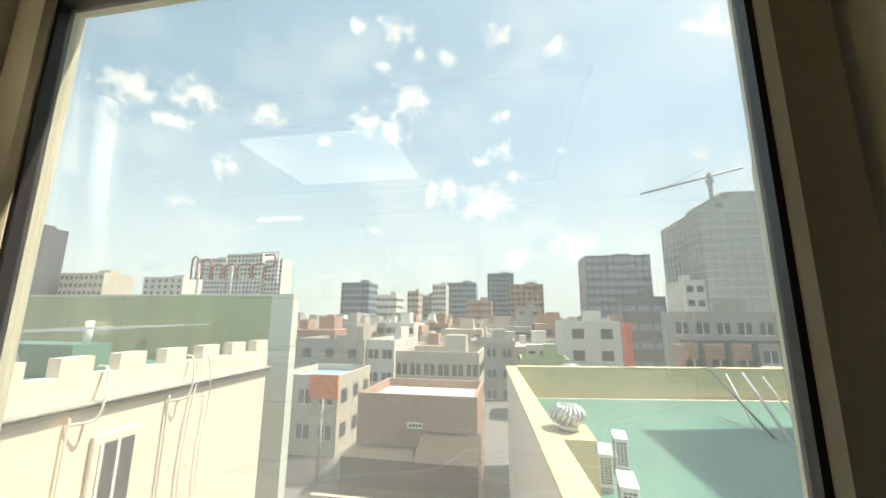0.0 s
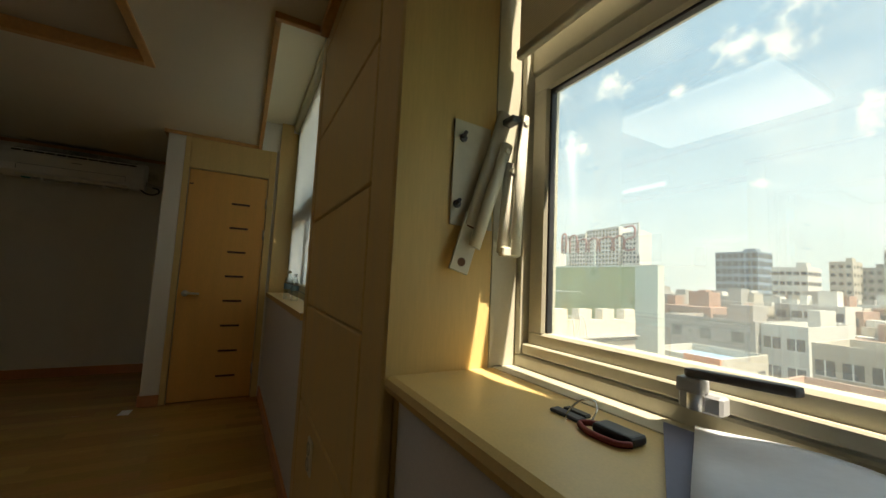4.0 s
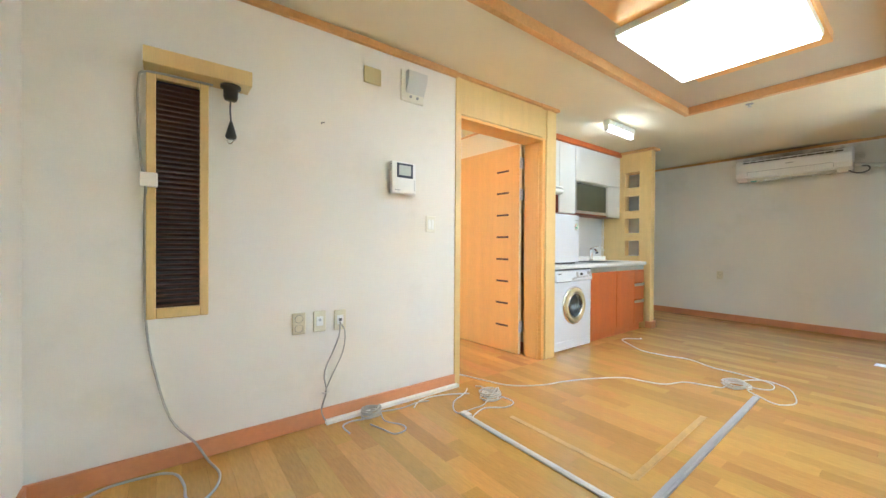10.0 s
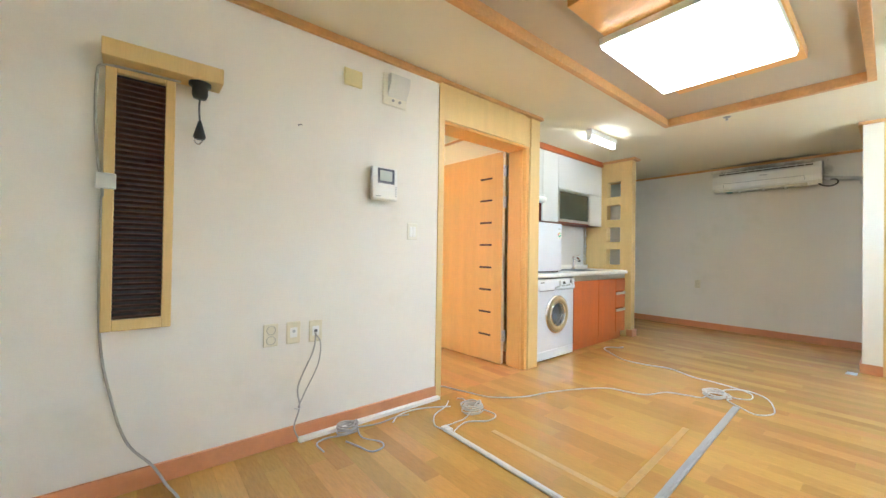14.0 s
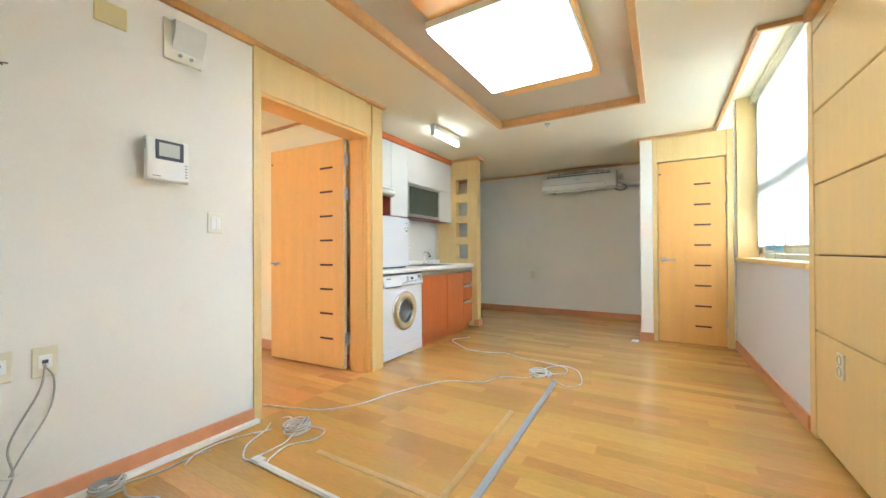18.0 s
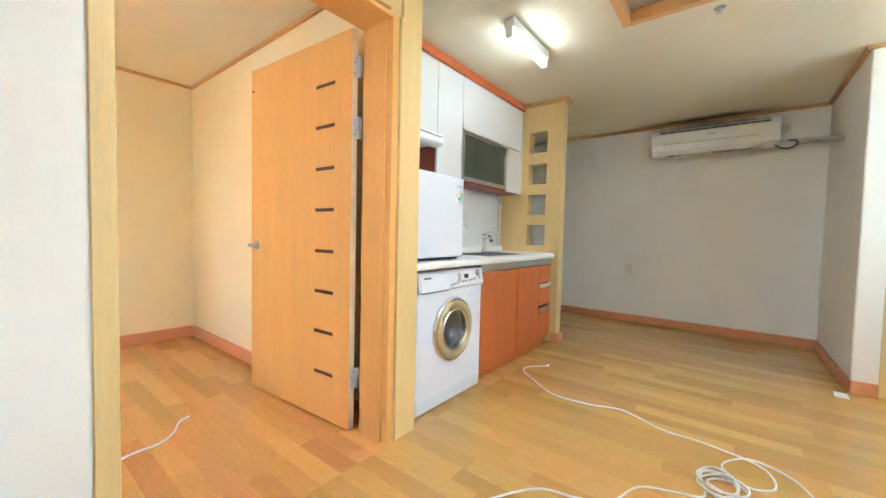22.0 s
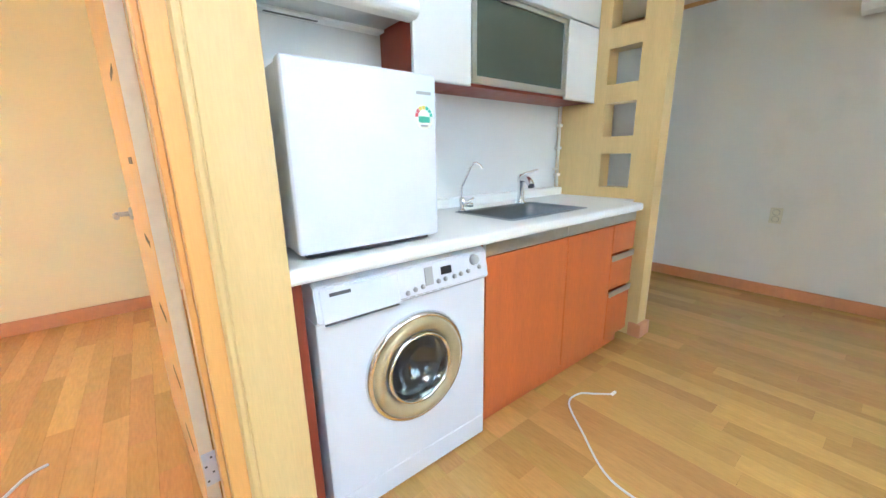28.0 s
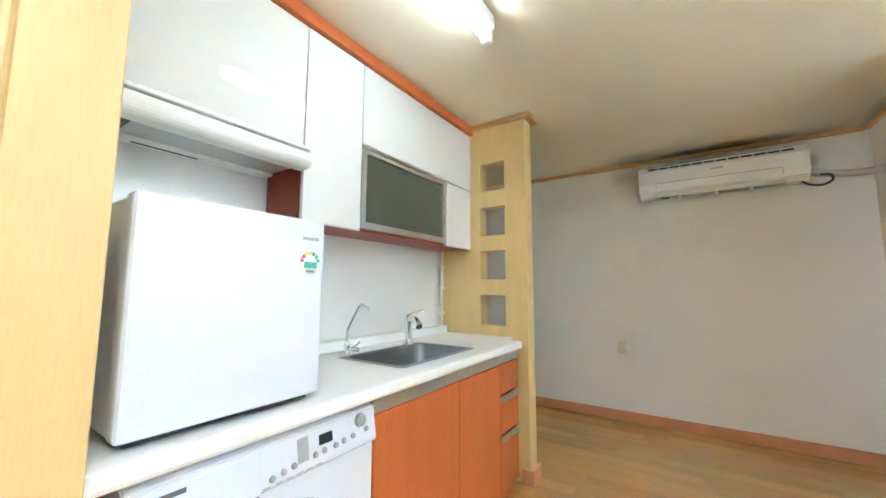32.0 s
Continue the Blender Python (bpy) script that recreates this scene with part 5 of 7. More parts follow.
wc = thing("white_cable", (0, 0, 0), "thin white cable tangled across the floor", "cable")
R = 0.0043
part("cable", tube([(0.35, -0.45, R), (0.10, -0.33, R), (-0.16, -0.18, R), (-0.25, 0.04, R), (-0.34, 0.25, R), (-0.54, 0.39, R), (-0.77, 0.455, R), (-1.02, 0.56, R), (-1.22, 0.69, R), (-1.27, 0.83, R), (-1.33, 0.94, R), (-1.50, 1.01, R), (-1.56, 1.12, R), (-1.60, 1.22, R)]
     + coil(-1.72, 1.27, 0.09, 0.065, 4.2, R, 0.03, 3, -0.6), R, 7), M_WHITECABLE, wc)
part("cable", tube(coil(-1.72, 1.30, 0.06, 0.07, 1.6, R, 0.03, 12, 1.0)[::-1] + [(-1.62, 1.44, R), (-1.55, 1.55, R), (-1.66, 1.62, R), (-1.84, 1.59, R), (-2.0, 1.52, R), (-2.06, 1.38, R), (-1.92, 1.28, R), (-1.80, 1.36, R), (-1.86, 1.46, R), (-2.02, 1.42, R), (-2.09, 1.20, R), (-2.10, 1.02, R), (-2.20, 0.80, R), (-2.15, 0.62, R), (-2.14, 0.40, R), (-2.28, 0.20, R), (-2.40, 0.06, R), (-2.50, 0.05, R), (-2.56, 0.10, R), (-2.62, 0.155, R)], R, 7), M_WHITECABLE, wc)
part("plug", bx(-2.648, -2.612, 0.150, 0.164, 0.0005, 0.012, 0.003), M_WHITE, wc, "white plug end")
wl_ = thing("cable_coil", (-0.06, 0.33, 0), "coiled white cable beside the doorway", "cable")
part("coil", tube(coil(0, 0, 0.07, 0.06, 5.6, R, 0.05, 5) + [(0.10, 0.05, R), (0.20, 0.06, R), (0.28, 0.06, R)], R, 7), M_WHITECABLE, wl_)
part("tail", tube([(0.05, -0.03, R + 0.012), (-0.04, -0.10, R), (-0.09, -0.18, R), (-0.06, -0.22, R)], R, 7), M_WHITECABLE, wl_)
part("tail", tube([(-0.04, 0.04, R + 0.02), (-0.08, 0.14, R), (0.02, 0.17, R), (0.14, 0.10, R), (0.26, 0.13, R), (0.30, 0.16, R)], R, 7), M_WHITECABLE, wl_)
part("tail", tube([(0.30, 0.10, R), (0.33, 0.02, R), (0.24, -0.10, R), (0.10, -0.16, R), (0.02, -0.22, R)], R, 7), M_WHITECABLE, wl_)
gc = thing("cable_coil", (0.73, 0.09, 0), "coiled grey telephone cable by the baseboard", "cable")
part("coil", tube(coil(0.0, 0.0, 0.06, 0.045, 5.6, R, 0.05, 9) + [(-0.04, 0.10, R), (-0.10, 0.22, R), (-0.08, 0.28, R), (-0.01, 0.28, R), (0.02, 0.19, R), (0.05, 0.10, R)], R, 7), M_CABLE, gc)
part("tail", tube([(0.05, 0.02, R), (0.13, 0.0, R), (0.19, 0.03, R), (0.19, 0.13, R)], R, 7), M_CABLE, gc)
part("tail", tube([(-0.06, -0.02, R), (-0.2, 0.02, R), (-0.34, 0.01, R), (-0.42, 0.03, R)], R, 7), M_CABLE, gc)
part("tail", tube([(-0.28, 0.06, R), (-0.36, 0.0, R), (-0.48, -0.01, R), (-0.60, 0.03, R), (-0.72, 0.10, R)], R, 7), M_WHITECABLE, gc)
hc = thing("hanging_cables", (0.896, 0.014, 0.595), "two thin grey cables hanging from the telephone socket", "cable")
part("cable", tube([(0, 0, 0), (0.02, 0.015, -0.10), (0.10, 0.015, -0.28), (0.09, 0.015, -0.40), (0.12, 0.02, -0.50), (0.10, 0.03, -0.565)], 0.0042, 7), M_CABLE, hc)
part("cable", tube([(0.006, 0, 0), (-0.02, 0.02, -0.06), (-0.01, 0.015, -0.18), (0.06, 0.015, -0.32), (0.10, 0.02, -0.40)], 0.0035, 7), M_CABLE, hc)
part("tie", tube([(0.075, 0.02, -0.40), (0.10, 0.026, -0.405), (0.12, 0.015, -0.40)], 0.003, 6), M_WHITECABLE, hc)
pb = thing("cable_end_box", (0.245, 0.43, 0), "small whitish cable joint box on the floor", "junction box")
part("body", bx(-0.022, 0.022, -0.035, 0.035, 0, 0.018, 0.006, seg=2), M_WHITECABLE, pb)
part("seam", bx(-0.0224, 0.0224, -0.001, 0.001, 0.004, 0.0183), M_GREY, pb)
bc = thing("floor_cable", (0, 0, 0), "short end of white cable on the back room floor", "cable")
part("cable", tube([(-0.16, -0.80, 0.006), (-0.252, -0.825, 0.006), (-0.343, -0.832, 0.006), (-0.419, -0.892, 0.006), (-0.476, -0.994, 0.006), (-0.529, -1.023, 0.006)], 0.0055, 7), M_WHITECABLE, bc)
rnd_s = random.Random(4)
M_SCUFF = mat("grey_scuff", (0.60, 0.57, 0.50), 0.8, 0.2, 20)
for y_, z_, w_, h_ in ((1.01, 1.507, 0.008, 0.042), (1.009, 1.377, 0.007, 0.014), (0.78, 1.40, 0.022, 0.006), (0.737, 1.397, 0.016, 0.010), (0.863, 1.663, 0.007, 0.006)):
    sc_ = thing("wall_scuff", (XE - 0.0008, y_, z_), "faint grey scuff on the papered wall", "scuff", "wall scuffs", kind="structure")
    part("mark", prism([(w_ * (1 + rnd_s.uniform(-0.5, 0.3)) * math.cos(a), h_ * (0.5 + rnd_s.uniform(-0.2, 0.1)) * math.sin(a)) for a in [k * math.pi / 5 for k in range(10)]], -0.0006, 0.0006, axis="x"), M_SCUFF, sc_)
pp2 = thing("paper_scrap", (-3.44, 1.90, 0), "small scrap of white paper on the floor", "paper")
part("sheet", prism([(-0.06, -0.03), (0.05, -0.04), (0.06, 0.03), (-0.05, 0.035)], 0.001, 0.004), M_WHITE, pp2)
dc = thing("drain_pipe", (-3.29, -0.69, 0.93), "thin white pipe with clamps in the corner of the counter", "pipe")
part("pipe", cyl((0, 0, 0), (0, 0, 0.535), 0.010, seg=12), M_IVORY, dc)
for z in (0.07, 0.25, 0.40):
    part("clamp", bx(-0.02, 0.02, -0.02, 0.014, z, z + 0.02, 0.003), M_IVORY, dc)
part("clamp", cyl((-0.0, 0.0, 0.12), (0.05, 0.0, 0.12), 0.007, seg=10), M_IVORY, dc)

# things on and by the large window's sill
wbk = thing("folding_bracket", (-0.384, 3.04, 1.19), "cream folding steel arm bracket screwed to the window reveal", "bracket")
M_CREAMPAINT = mat("cream_enamel", (0.66, 0.63, 0.52), 0.4, 0.05, 5, 0.04, 70, 0.02)
part("plate", prism([(0.003, 0.355), (0.001, 0.10), (0.119, 0.095), (0.105, 0.35)], 0.0, 0.005, axis="x"), M_CREAMPAINT, wbk)


def arm(y0, z0, y1, z1, x, w=0.03, tongue=0.0):
    """A rounded channel from its lower end to its pivot; tongue: a flat end with a hole below."""
    d = Vector((0, y1 - y0, z1 - z0))
    L, a = d.length, math.degrees(math.atan2(-(y1 - y0), z1 - z0))
    half = [(w / 2 * math.cos(k * math.pi / 8), 0.011 * math.sin(k * math.pi / 8)) for k in range(9)]
    b = prism([(0.004 + h, y) for y, h in half], tongue, L, axis="z")
    for fc in b.faces:
        fc.smooth = len(fc.verts) == 4
    o = part("arm", b, M_CREAMPAINT, wbk)
    o.matrix_basis = pose(x, y0, z0, a, 0, 0)
    if tongue:
        t = part("tongue", bx(0.002, 0.007, -w * 0.62, w * 0.62, -0.012, tongue + 0.03, 0.002), M_CREAMPAINT, o)
        part("hole", cyl((0.0066, 0, 0.012), (0.0082, 0, 0.012), 0.010, seg=18), M_BROWNHOLE, o)
        part("slot", bx(0.0066, 0.0082, -0.014, 0.006, tongue - 0.004, tongue + 0.02, 0.001), M_BROWNHOLE, o)
    part("pivot", cyl((0.014, 0, L - 0.02), (0.018, 0, L - 0.02), 0.007, seg=14), M_CREAMPAINT, o)
    return o


M_BROWNHOLE = mat("rusty_hole", (0.16, 0.07, 0.03), 0.7, 0.2, 9)
arm(0.020, 0.0, 0.138, 0.39, 0.018, 0.042, 0.10)
arm(0.046, 0.045, 0.132, 0.305, 0.036, 0.032)
arm(0.122, 0.037, 0.138, 0.258, 0.040, 0.030)
arm(0.148, 0.034, 0.163, 0.377, 0.058, 0.030)
part("link", bx(0.0, 0.07, 0.122, 0.150, 0.355, 0.372, 0.003), M_DARKGREY, wbk, "dark pivot pin")
part("foot", bx(0.042, 0.064, 0.112, 0.163, 0.030, 0.052, 0.003), M_CREAMPAINT, wbk)
for y, z in ((0.026, 0.311), (0.016, 0.149)):
    part("screw", cyl((0.005, y, z), (0.032, y - 0.008, z + 0.004), 0.0045, seg=10), M_DARKGREY, wbk)
    part("screw", cyl((0.005, y, z), (0.009, y, z), 0.010, seg=12), M_DARKGREY, wbk)
wh = thing("window_handle", (0.06, 3.243, 0.985), "grey window cam handle on the sash", "window handle")
part("base", bx(-0.03, 0.03, -0.022, 0.002, 0.0, 0.028, 0.004), M_GREY, wh)
part("post", cyl((0.0, -0.03, 0.006), (0.0, -0.03, 0.045), 0.011, seg=16), M_ALU, wh)
part("cam", bx(-0.022, 0.012, -0.042, -0.014, 0.028, 0.05, 0.005, seg=2), M_GREY, wh)
part("grip", bx(-0.012, 0.125, -0.009, 0.009, -0.006, 0.007, 0.005, seg=2), M_DARKGREY, wh, "dark lever").matrix_basis = pose(0.0, -0.03, 0.056, 0, -4, -10)
kb = thing("key_bunch", (0.015, 3.10, 0.952), "black car key with a ring and a reddish strap", "keys")
part("fob", bx(-0.028, 0.036, -0.017, 0.017, 0.0, 0.014, 0.006, seg=3), M_BLACK, kb)
part("strap", tube([(-0.02, 0.0, 0.010), (-0.045, -0.018, 0.006), (-0.02, -0.032, 0.005), (0.02, -0.03, 0.005), (0.036, -0.016, 0.006)], 0.0045, 8), mat("red_strap", (0.22, 0.03, 0.03)), kb)
part("ring", tube([(-0.06 + 0.022 * math.cos(a), 0.0 + 0.022 * math.sin(a), 0.012 + 0.018 * math.sin(a)) for a in [i * math.pi / 5 for i in range(11)]], 0.0016, 6), M_CHROME, kb)
part("key", bx(-0.115, -0.055, -0.012, 0.008, 0.0, 0.006, 0.002), M_DARKGREY, kb)
part("key", bx(-0.105, -0.06, 0.008, 0.024, 0.002, 0.008, 0.002), M_BLACK, kb)
bk = thing("paper_booklet", (0.315, 3.10, 0.9535), "white paper leaflet with curled corners on the sill", "paper")
b = bmesh.new()
gx, gy = 16, 10
grid = []
for j in range(gy + 1):
    row = []
    for i in range(gx + 1):
        u, w_ = i / gx, j / gy
        row.append(b.verts.new((-0.26 + 0.13 * (1 - w_) + 0.44 * u, -0.14 + 0.26 * w_ + 0.03 * u, 0.007 + 0.030 * math.sin(math.pi * min(1, u * 1.5)) ** 2 * (1 - 0.6 * w_) + 0.006 * math.sin(3 * u + 4 * w_) ** 2)))
    grid.append(row)
for j in range(gy):
    for i in range(gx):
        b.faces.new((grid[j][i], grid[j][i + 1], grid[j + 1][i + 1], grid[j + 1][i])).smooth = True
ret = bmesh.ops.extrude_face_region(b, geom=b.faces[:])
bmesh.ops.translate(b, verts=[x for x in ret["geom"] if isinstance(x, bmesh.types.BMVert)], vec=(0, 0, 0.002))
part("sheet", b, mat("paper", (0.74, 0.78, 0.86), 0.8, 0.02, 4), bk)
part("folder", prism([(-0.14, -0.15), (0.24, -0.12), (0.24, 0.12), (-0.30, 0.11)], 0.001, 0.005), mat("paper_dark", (0.16, 0.17, 0.26), 0.6), bk, "dark printed folder under the paper")
wb2 = thing("water_bottle", (-2.55, 2.925, 0.966), "clear plastic water bottle on the small window's sill", "bottle")
M_CLEAR = pane_glass("clear_plastic", 0.10, (0.88, 0.93, 0.95))
part("body", lathe([(0.0, 0.002), (0.028, 0.0), (0.032, 0.01), (0.030, 0.06), (0.032, 0.07), (0.030, 0.08), (0.032, 0.12), (0.026, 0.15), (0.012, 0.172), (0.012, 0.19)], (0, 0, 0), "z", 24), M_CLEAR, wb2)
part("cap", lathe([(0.014, 0.188), (0.014, 0.206), (0.0, 0.207)], (0, 0, 0), "z", 16), M_WHITE, wb2)
part("label", lathe([(0.0322, 0.075), (0.0325, 0.115)], (0, 0, 0), "z", 24), mat("label_blue", (0.25, 0.42, 0.55)), wb2)
wb3 = copy_thing(wb2, pose(-2.44, 2.955, 0.966) @ Matrix.Diagonal((0.85, 0.85, 0.9, 1)))
tagged(wb3, "smaller clear plastic bottle behind the water bottle")

# backpack on the floor against the window wall
def blob(center, size, seed, rough=0.08, sub=3, squash=2.6):
    """A soft rounded box with uneven folds."""
    b = bmesh.new()
    bmesh.ops.create_icosphere(b, subdivisions=sub, radius=1.0)
    for v in b.verts:
        p = v.co.normalized()
        k = (abs(p.x) ** squash + abs(p.y) ** squash + abs(p.z) ** squash) ** (-1 / squash)
        q = p * k
        nz = noise.noise(q * 2.1 + Vector((seed, 0, 0))) + 0.5 * noise.noise(q * 5.3 + Vector((0, seed, 0)))
        q *= 1 + rough * nz
        v.co = Vector(center) + Vector((q.x * size[0], q.y * size[1], q.z * size[2]))
    for f in b.faces:
        f.smooth = True
    return b


M_CAMO = mat("dark_camouflage_cloth", (0.02, 0.02, 0.025), 0.7, 0.3, 9, 0.2, 120, 0.3)
n_, l_ = M_CAMO.node_tree.nodes, M_CAMO.node_tree.links
vo, ra = n_.new("ShaderNodeTexNoise"), n_.new("ShaderNodeValToRGB")
vo.inputs["Scale"].default_value, vo.inputs["Detail"].default_value, vo.inputs["Roughness"].default_value = 21.0, 6.0, 0.72
tc_ = n_.new("ShaderNodeTexCoord")
l_.new(tc_.outputs["Object"], vo.inputs["Vector"])
l_.new(vo.outputs[0], ra.inputs[0])
ra.color_ramp.interpolation = "CONSTANT"
ra.color_ramp.elements[0].color = (0.012, 0.012, 0.016, 1)
ra.color_ramp.elements[1].position, ra.color_ramp.elements[1].color = 0.55, (0.05, 0.055, 0.075, 1)
e_ = ra.color_ramp.elements.new(0.59)
e_.color = (0.42, 0.42, 0.46, 1)
l_.new(ra.outputs[0], n_["Principled BSDF"].inputs["Base Color"])
M_STRAP = mat("black_webbing", (0.012, 0.012, 0.014), 0.6, 0.1, 9, 0.2, 200, 0.3)
bp = thing("backpack", (0.19, 2.70, 0.0), "dark camouflage backpack leaning against the wall under the window", "backpack")
part("bag", blob((0, 0, 0.20), (0.175, 0.13, 0.21), 4, 0.10, 4, 2.8), M_CAMO, bp)
part("front_pocket", blob((-0.07, -0.09, 0.13), (0.11, 0.08, 0.11), 9, 0.10, 3, 2.6), M_CAMO, bp)
part("zip", tube([(-0.16, -0.02, 0.22), (-0.10, -0.07, 0.335), (0.0, -0.075, 0.375), (0.10, -0.06, 0.34), (0.16, -0.01, 0.23)], 0.006, 8), M_STRAP, bp)
part("carry_loop", tube([(-0.02, 0.05, 0.37), (-0.01, 0.06, 0.43), (0.04, 0.07, 0.445), (0.08, 0.07, 0.42), (0.08, 0.06, 0.36)], 0.011, 8), M_STRAP, bp)
part("strap", tube([(-0.13, 0.02, 0.06), (-0.22, -0.04, 0.03), (-0.28, -0.03, 0.05), (-0.31, 0.0, 0.10)], 0.012, 8), M_STRAP, bp)
part("strap", tube([(0.12, 0.08, 0.36), (0.18, 0.10, 0.28), (0.20, 0.10, 0.14), (0.16, 0.09, 0.02)], 0.013, 8), M_STRAP, bp)

bp.scale = (1.10, 1.10, 1.12)

# jacket thrown over the sill
M_JACKET = mat("navy_jacket_cloth", (0.005, 0.008, 0.016), 0.8, 0.3, 6, 0.2, 160, 0.3, spec=0.2)
jk = thing("jacket", (0.41, 3.03, 0.952), "dark navy padded jacket heaped on the window sill, its hem gaping", "jacket")
M_HEM = mat("olive_grey_hem", (0.06, 0.065, 0.06), 0.7, 0.2, 8, 0.2, 160, 0.2)
M_LINING = mat("black_lining", (0.006, 0.006, 0.008), 0.6, 0.2, 8, 0.2, 160, 0.1)


def jacket_ring(u, n, grow=1.0):
    """Points round the heaped body, from the gaping hem (u = 0) to the far end (u = 1)."""
    out = []
    for i in range(n):
        a = 2 * math.pi * i / n
        front, top = max(0.0, -math.cos(a)), max(0.0, math.sin(a))
        hem = 0.13 * front - 0.02 * top
        x = hem * (1 - u) ** 2 + 1.05 * u
        ry, rz = 0.125 + 0.035 * math.sin(math.pi * min(1, u * 1.2)), 0.072 + 0.055 * math.sin(math.pi * min(1.0, 0.15 + u))
        k = 1 + 0.16 * noise.noise(Vector((u * 5, math.cos(a) * 1.4, math.sin(a) * 1.4 + 3))) + 0.06 * noise.noise(Vector((u * 14 + 2 * math.sin(a), math.cos(a) * 3, math.sin(a) * 3)))
        k *= grow * (1 - 0.22 * max(0.0, 1 - u * 9)) * (1 - max(0, u - 0.85) * 2.2)
        z = 0.074 + 0.035 * u + rz * k * math.sin(a)
        out.append((x, 0.0 + ry * k * math.cos(a), max(0.006, z)))
    return out


b = bmesh.new()
nu, nv = 48, 44
rows_ = [[b.verts.new(p) for p in jacket_ring(j / nv, nu)] for j in range(nv + 1)]
for j in range(nv):
    for i in range(nu):
        b.faces.new((rows_[j][i], rows_[j + 1][i], rows_[j + 1][(i + 1) % nu], rows_[j][(i + 1) % nu])).smooth = True
b.faces.new(rows_[-1])
part("body", b, M_JACKET, jk)
b = bmesh.new()
rows_ = [[b.verts.new(p) for p in jacket_ring(j / nv * 0.5, nu, 0.95)] for j in range(nv + 1)]
for j in range(nv):
    for i in range(nu):
        b.faces.new((rows_[j][i], rows_[j][(i + 1) % nu], rows_[j + 1][(i + 1) % nu], rows_[j + 1][i])).smooth = True
b.faces.new(rows_[-1][::-1])
part("lining", b, M_LINING, jk, "black lining")
ring = jacket_ring(0.0, 28)
part("hem", tube([ring[i % 28] for i in range(1, 19)], 0.007, 7, steps=3), M_HEM, jk, "olive-grey hem")
# a corner of the front hangs over the sill's nose
b = bmesh.new()
nu, nv = 18, 12
for_ = []
for j in range(nv + 1):
    w_ = j / nv
    row = []
    for i in range(nu + 1):
        u = i / nu
        x = 0.24 + 0.24 * u * (1 - 0.3 * w_) + 0.02 * w_
        drop = w_ * (0.02 + 0.075 * (1 - u) ** 2)
        row.append(b.verts.new((x, -0.085 - 0.062 * w_ + 0.010 * math.sin(9 * u + 2 * w_) - 0.004, 0.05 * (1 - w_) ** 2 + 0.010 - drop * 0.75 + 0.006 * math.sin(7 * u))))
    for_.append(row)
for j in range(nv):
    for i in range(nu):
        b.faces.new((for_[j][i], for_[j][i + 1], for_[j + 1][i + 1], for_[j + 1][i])).smooth = True
ret = bmesh.ops.extrude_face_region(b, geom=b.faces[:])
bmesh.ops.translate(b, verts=[x for x in ret["geom"] if isinstance(x, bmesh.types.BMVert)], vec=(0, -0.008, 0.008))
bmesh.ops.recalc_face_normals(b, faces=b.faces)
part("hanging_corner", b, M_JACKET, jk)

# the town outside
GZ = -11.0
M_GROUND = mat("town_ground", (0.16, 0.155, 0.15), 0.9, 0.2, 0.05, 0.1, 2.0, 0.1)
M_ASPHALT = mat("asphalt", (0.055, 0.055, 0.058), 0.85, 0.15, 0.3, 0.1, 20, 0.1)
M_CREAM = mat("cream_render", (0.72, 0.64, 0.54), 0.85, 0.05, 0.4, 0.05, 6, 0.1)
M_CREAMTOP = mat("ochre_coping", (0.62, 0.52, 0.30), 0.8, 0.06, 0.6, 0.05, 8, 0.1)
M_GREENWALL = mat("green_sheet_wall", (0.33, 0.38, 0.22), 0.7, 0.25, 1.1, 0.08, 4, 0.1, stretch=(1, 1, 0.06), stain=(0.48, 0.40, 0.24))
M_GREENROOF = mat("green_roof_coating", (0.085, 0.21, 0.165), 0.6, 0.14, 0.35, 0.08, 4, 0.05)
M_MINT = mat("pale_tile_cladding", (0.55, 0.60, 0.55), 0.5, 0.05, 1.0, 0.04, 8, 0.05)
M_BRICKRED = mat("red_brown_brick", (0.36, 0.23, 0.18), 0.85, 0.1, 0.6, 0.08, 12, 0.2)
M_CONC = mat("grey_concrete", (0.33, 0.32, 0.30), 0.85, 0.1, 0.3, 0.06, 5, 0.1)
M_BEIGE = mat("beige_tile_facade", (0.46, 0.42, 0.35), 0.8, 0.1, 0.3, 0.06, 5, 0.1)
M_PALE = mat("pale_facade", (0.58, 0.57, 0.53), 0.8, 0.08, 0.2, 0.05, 5, 0.1)
M_DARKFAC = mat("dark_glass_facade", (0.08, 0.09, 0.11), 0.35, 0.1, 0.2, 0.05, 5, 0.0)
M_BLUEFAC = mat("blue_glass_facade", (0.18, 0.25, 0.32), 0.3, 0.1, 0.2, 0.05, 5, 0.0)
M_REDSIGN = mat("red_sign", (0.55, 0.08, 0.05), 0.5)
M_ORANGE = mat("orange_sign_sheet", (0.80, 0.20, 0.06), 0.5, 0.05, 0.5)
M_WIN = mat("window_dark", (0.06, 0.07, 0.085), 0.2, 0.2, 0.5, 0.05, 5, 0.0)
M_FRAMEW = mat("white_window_frame", (0.70, 0.70, 0.68), 0.5)
M_BLUEROOF = mat("blue_roof_sheet", (0.28, 0.45, 0.62), 0.5)
# net grey lightened so its colour carries the distance haze
M_SCAFF = mat("scaffold_net_hazed", (0.42, 0.44, 0.42), 0.9, 0.12, 0.12, 0.1, 1.5, 0.2)
ground = single("ground", bx(-900, 900, 3.6, 2500, GZ - 0.5, GZ), M_GROUND, "grey town ground far below the window", "ground", "structure")
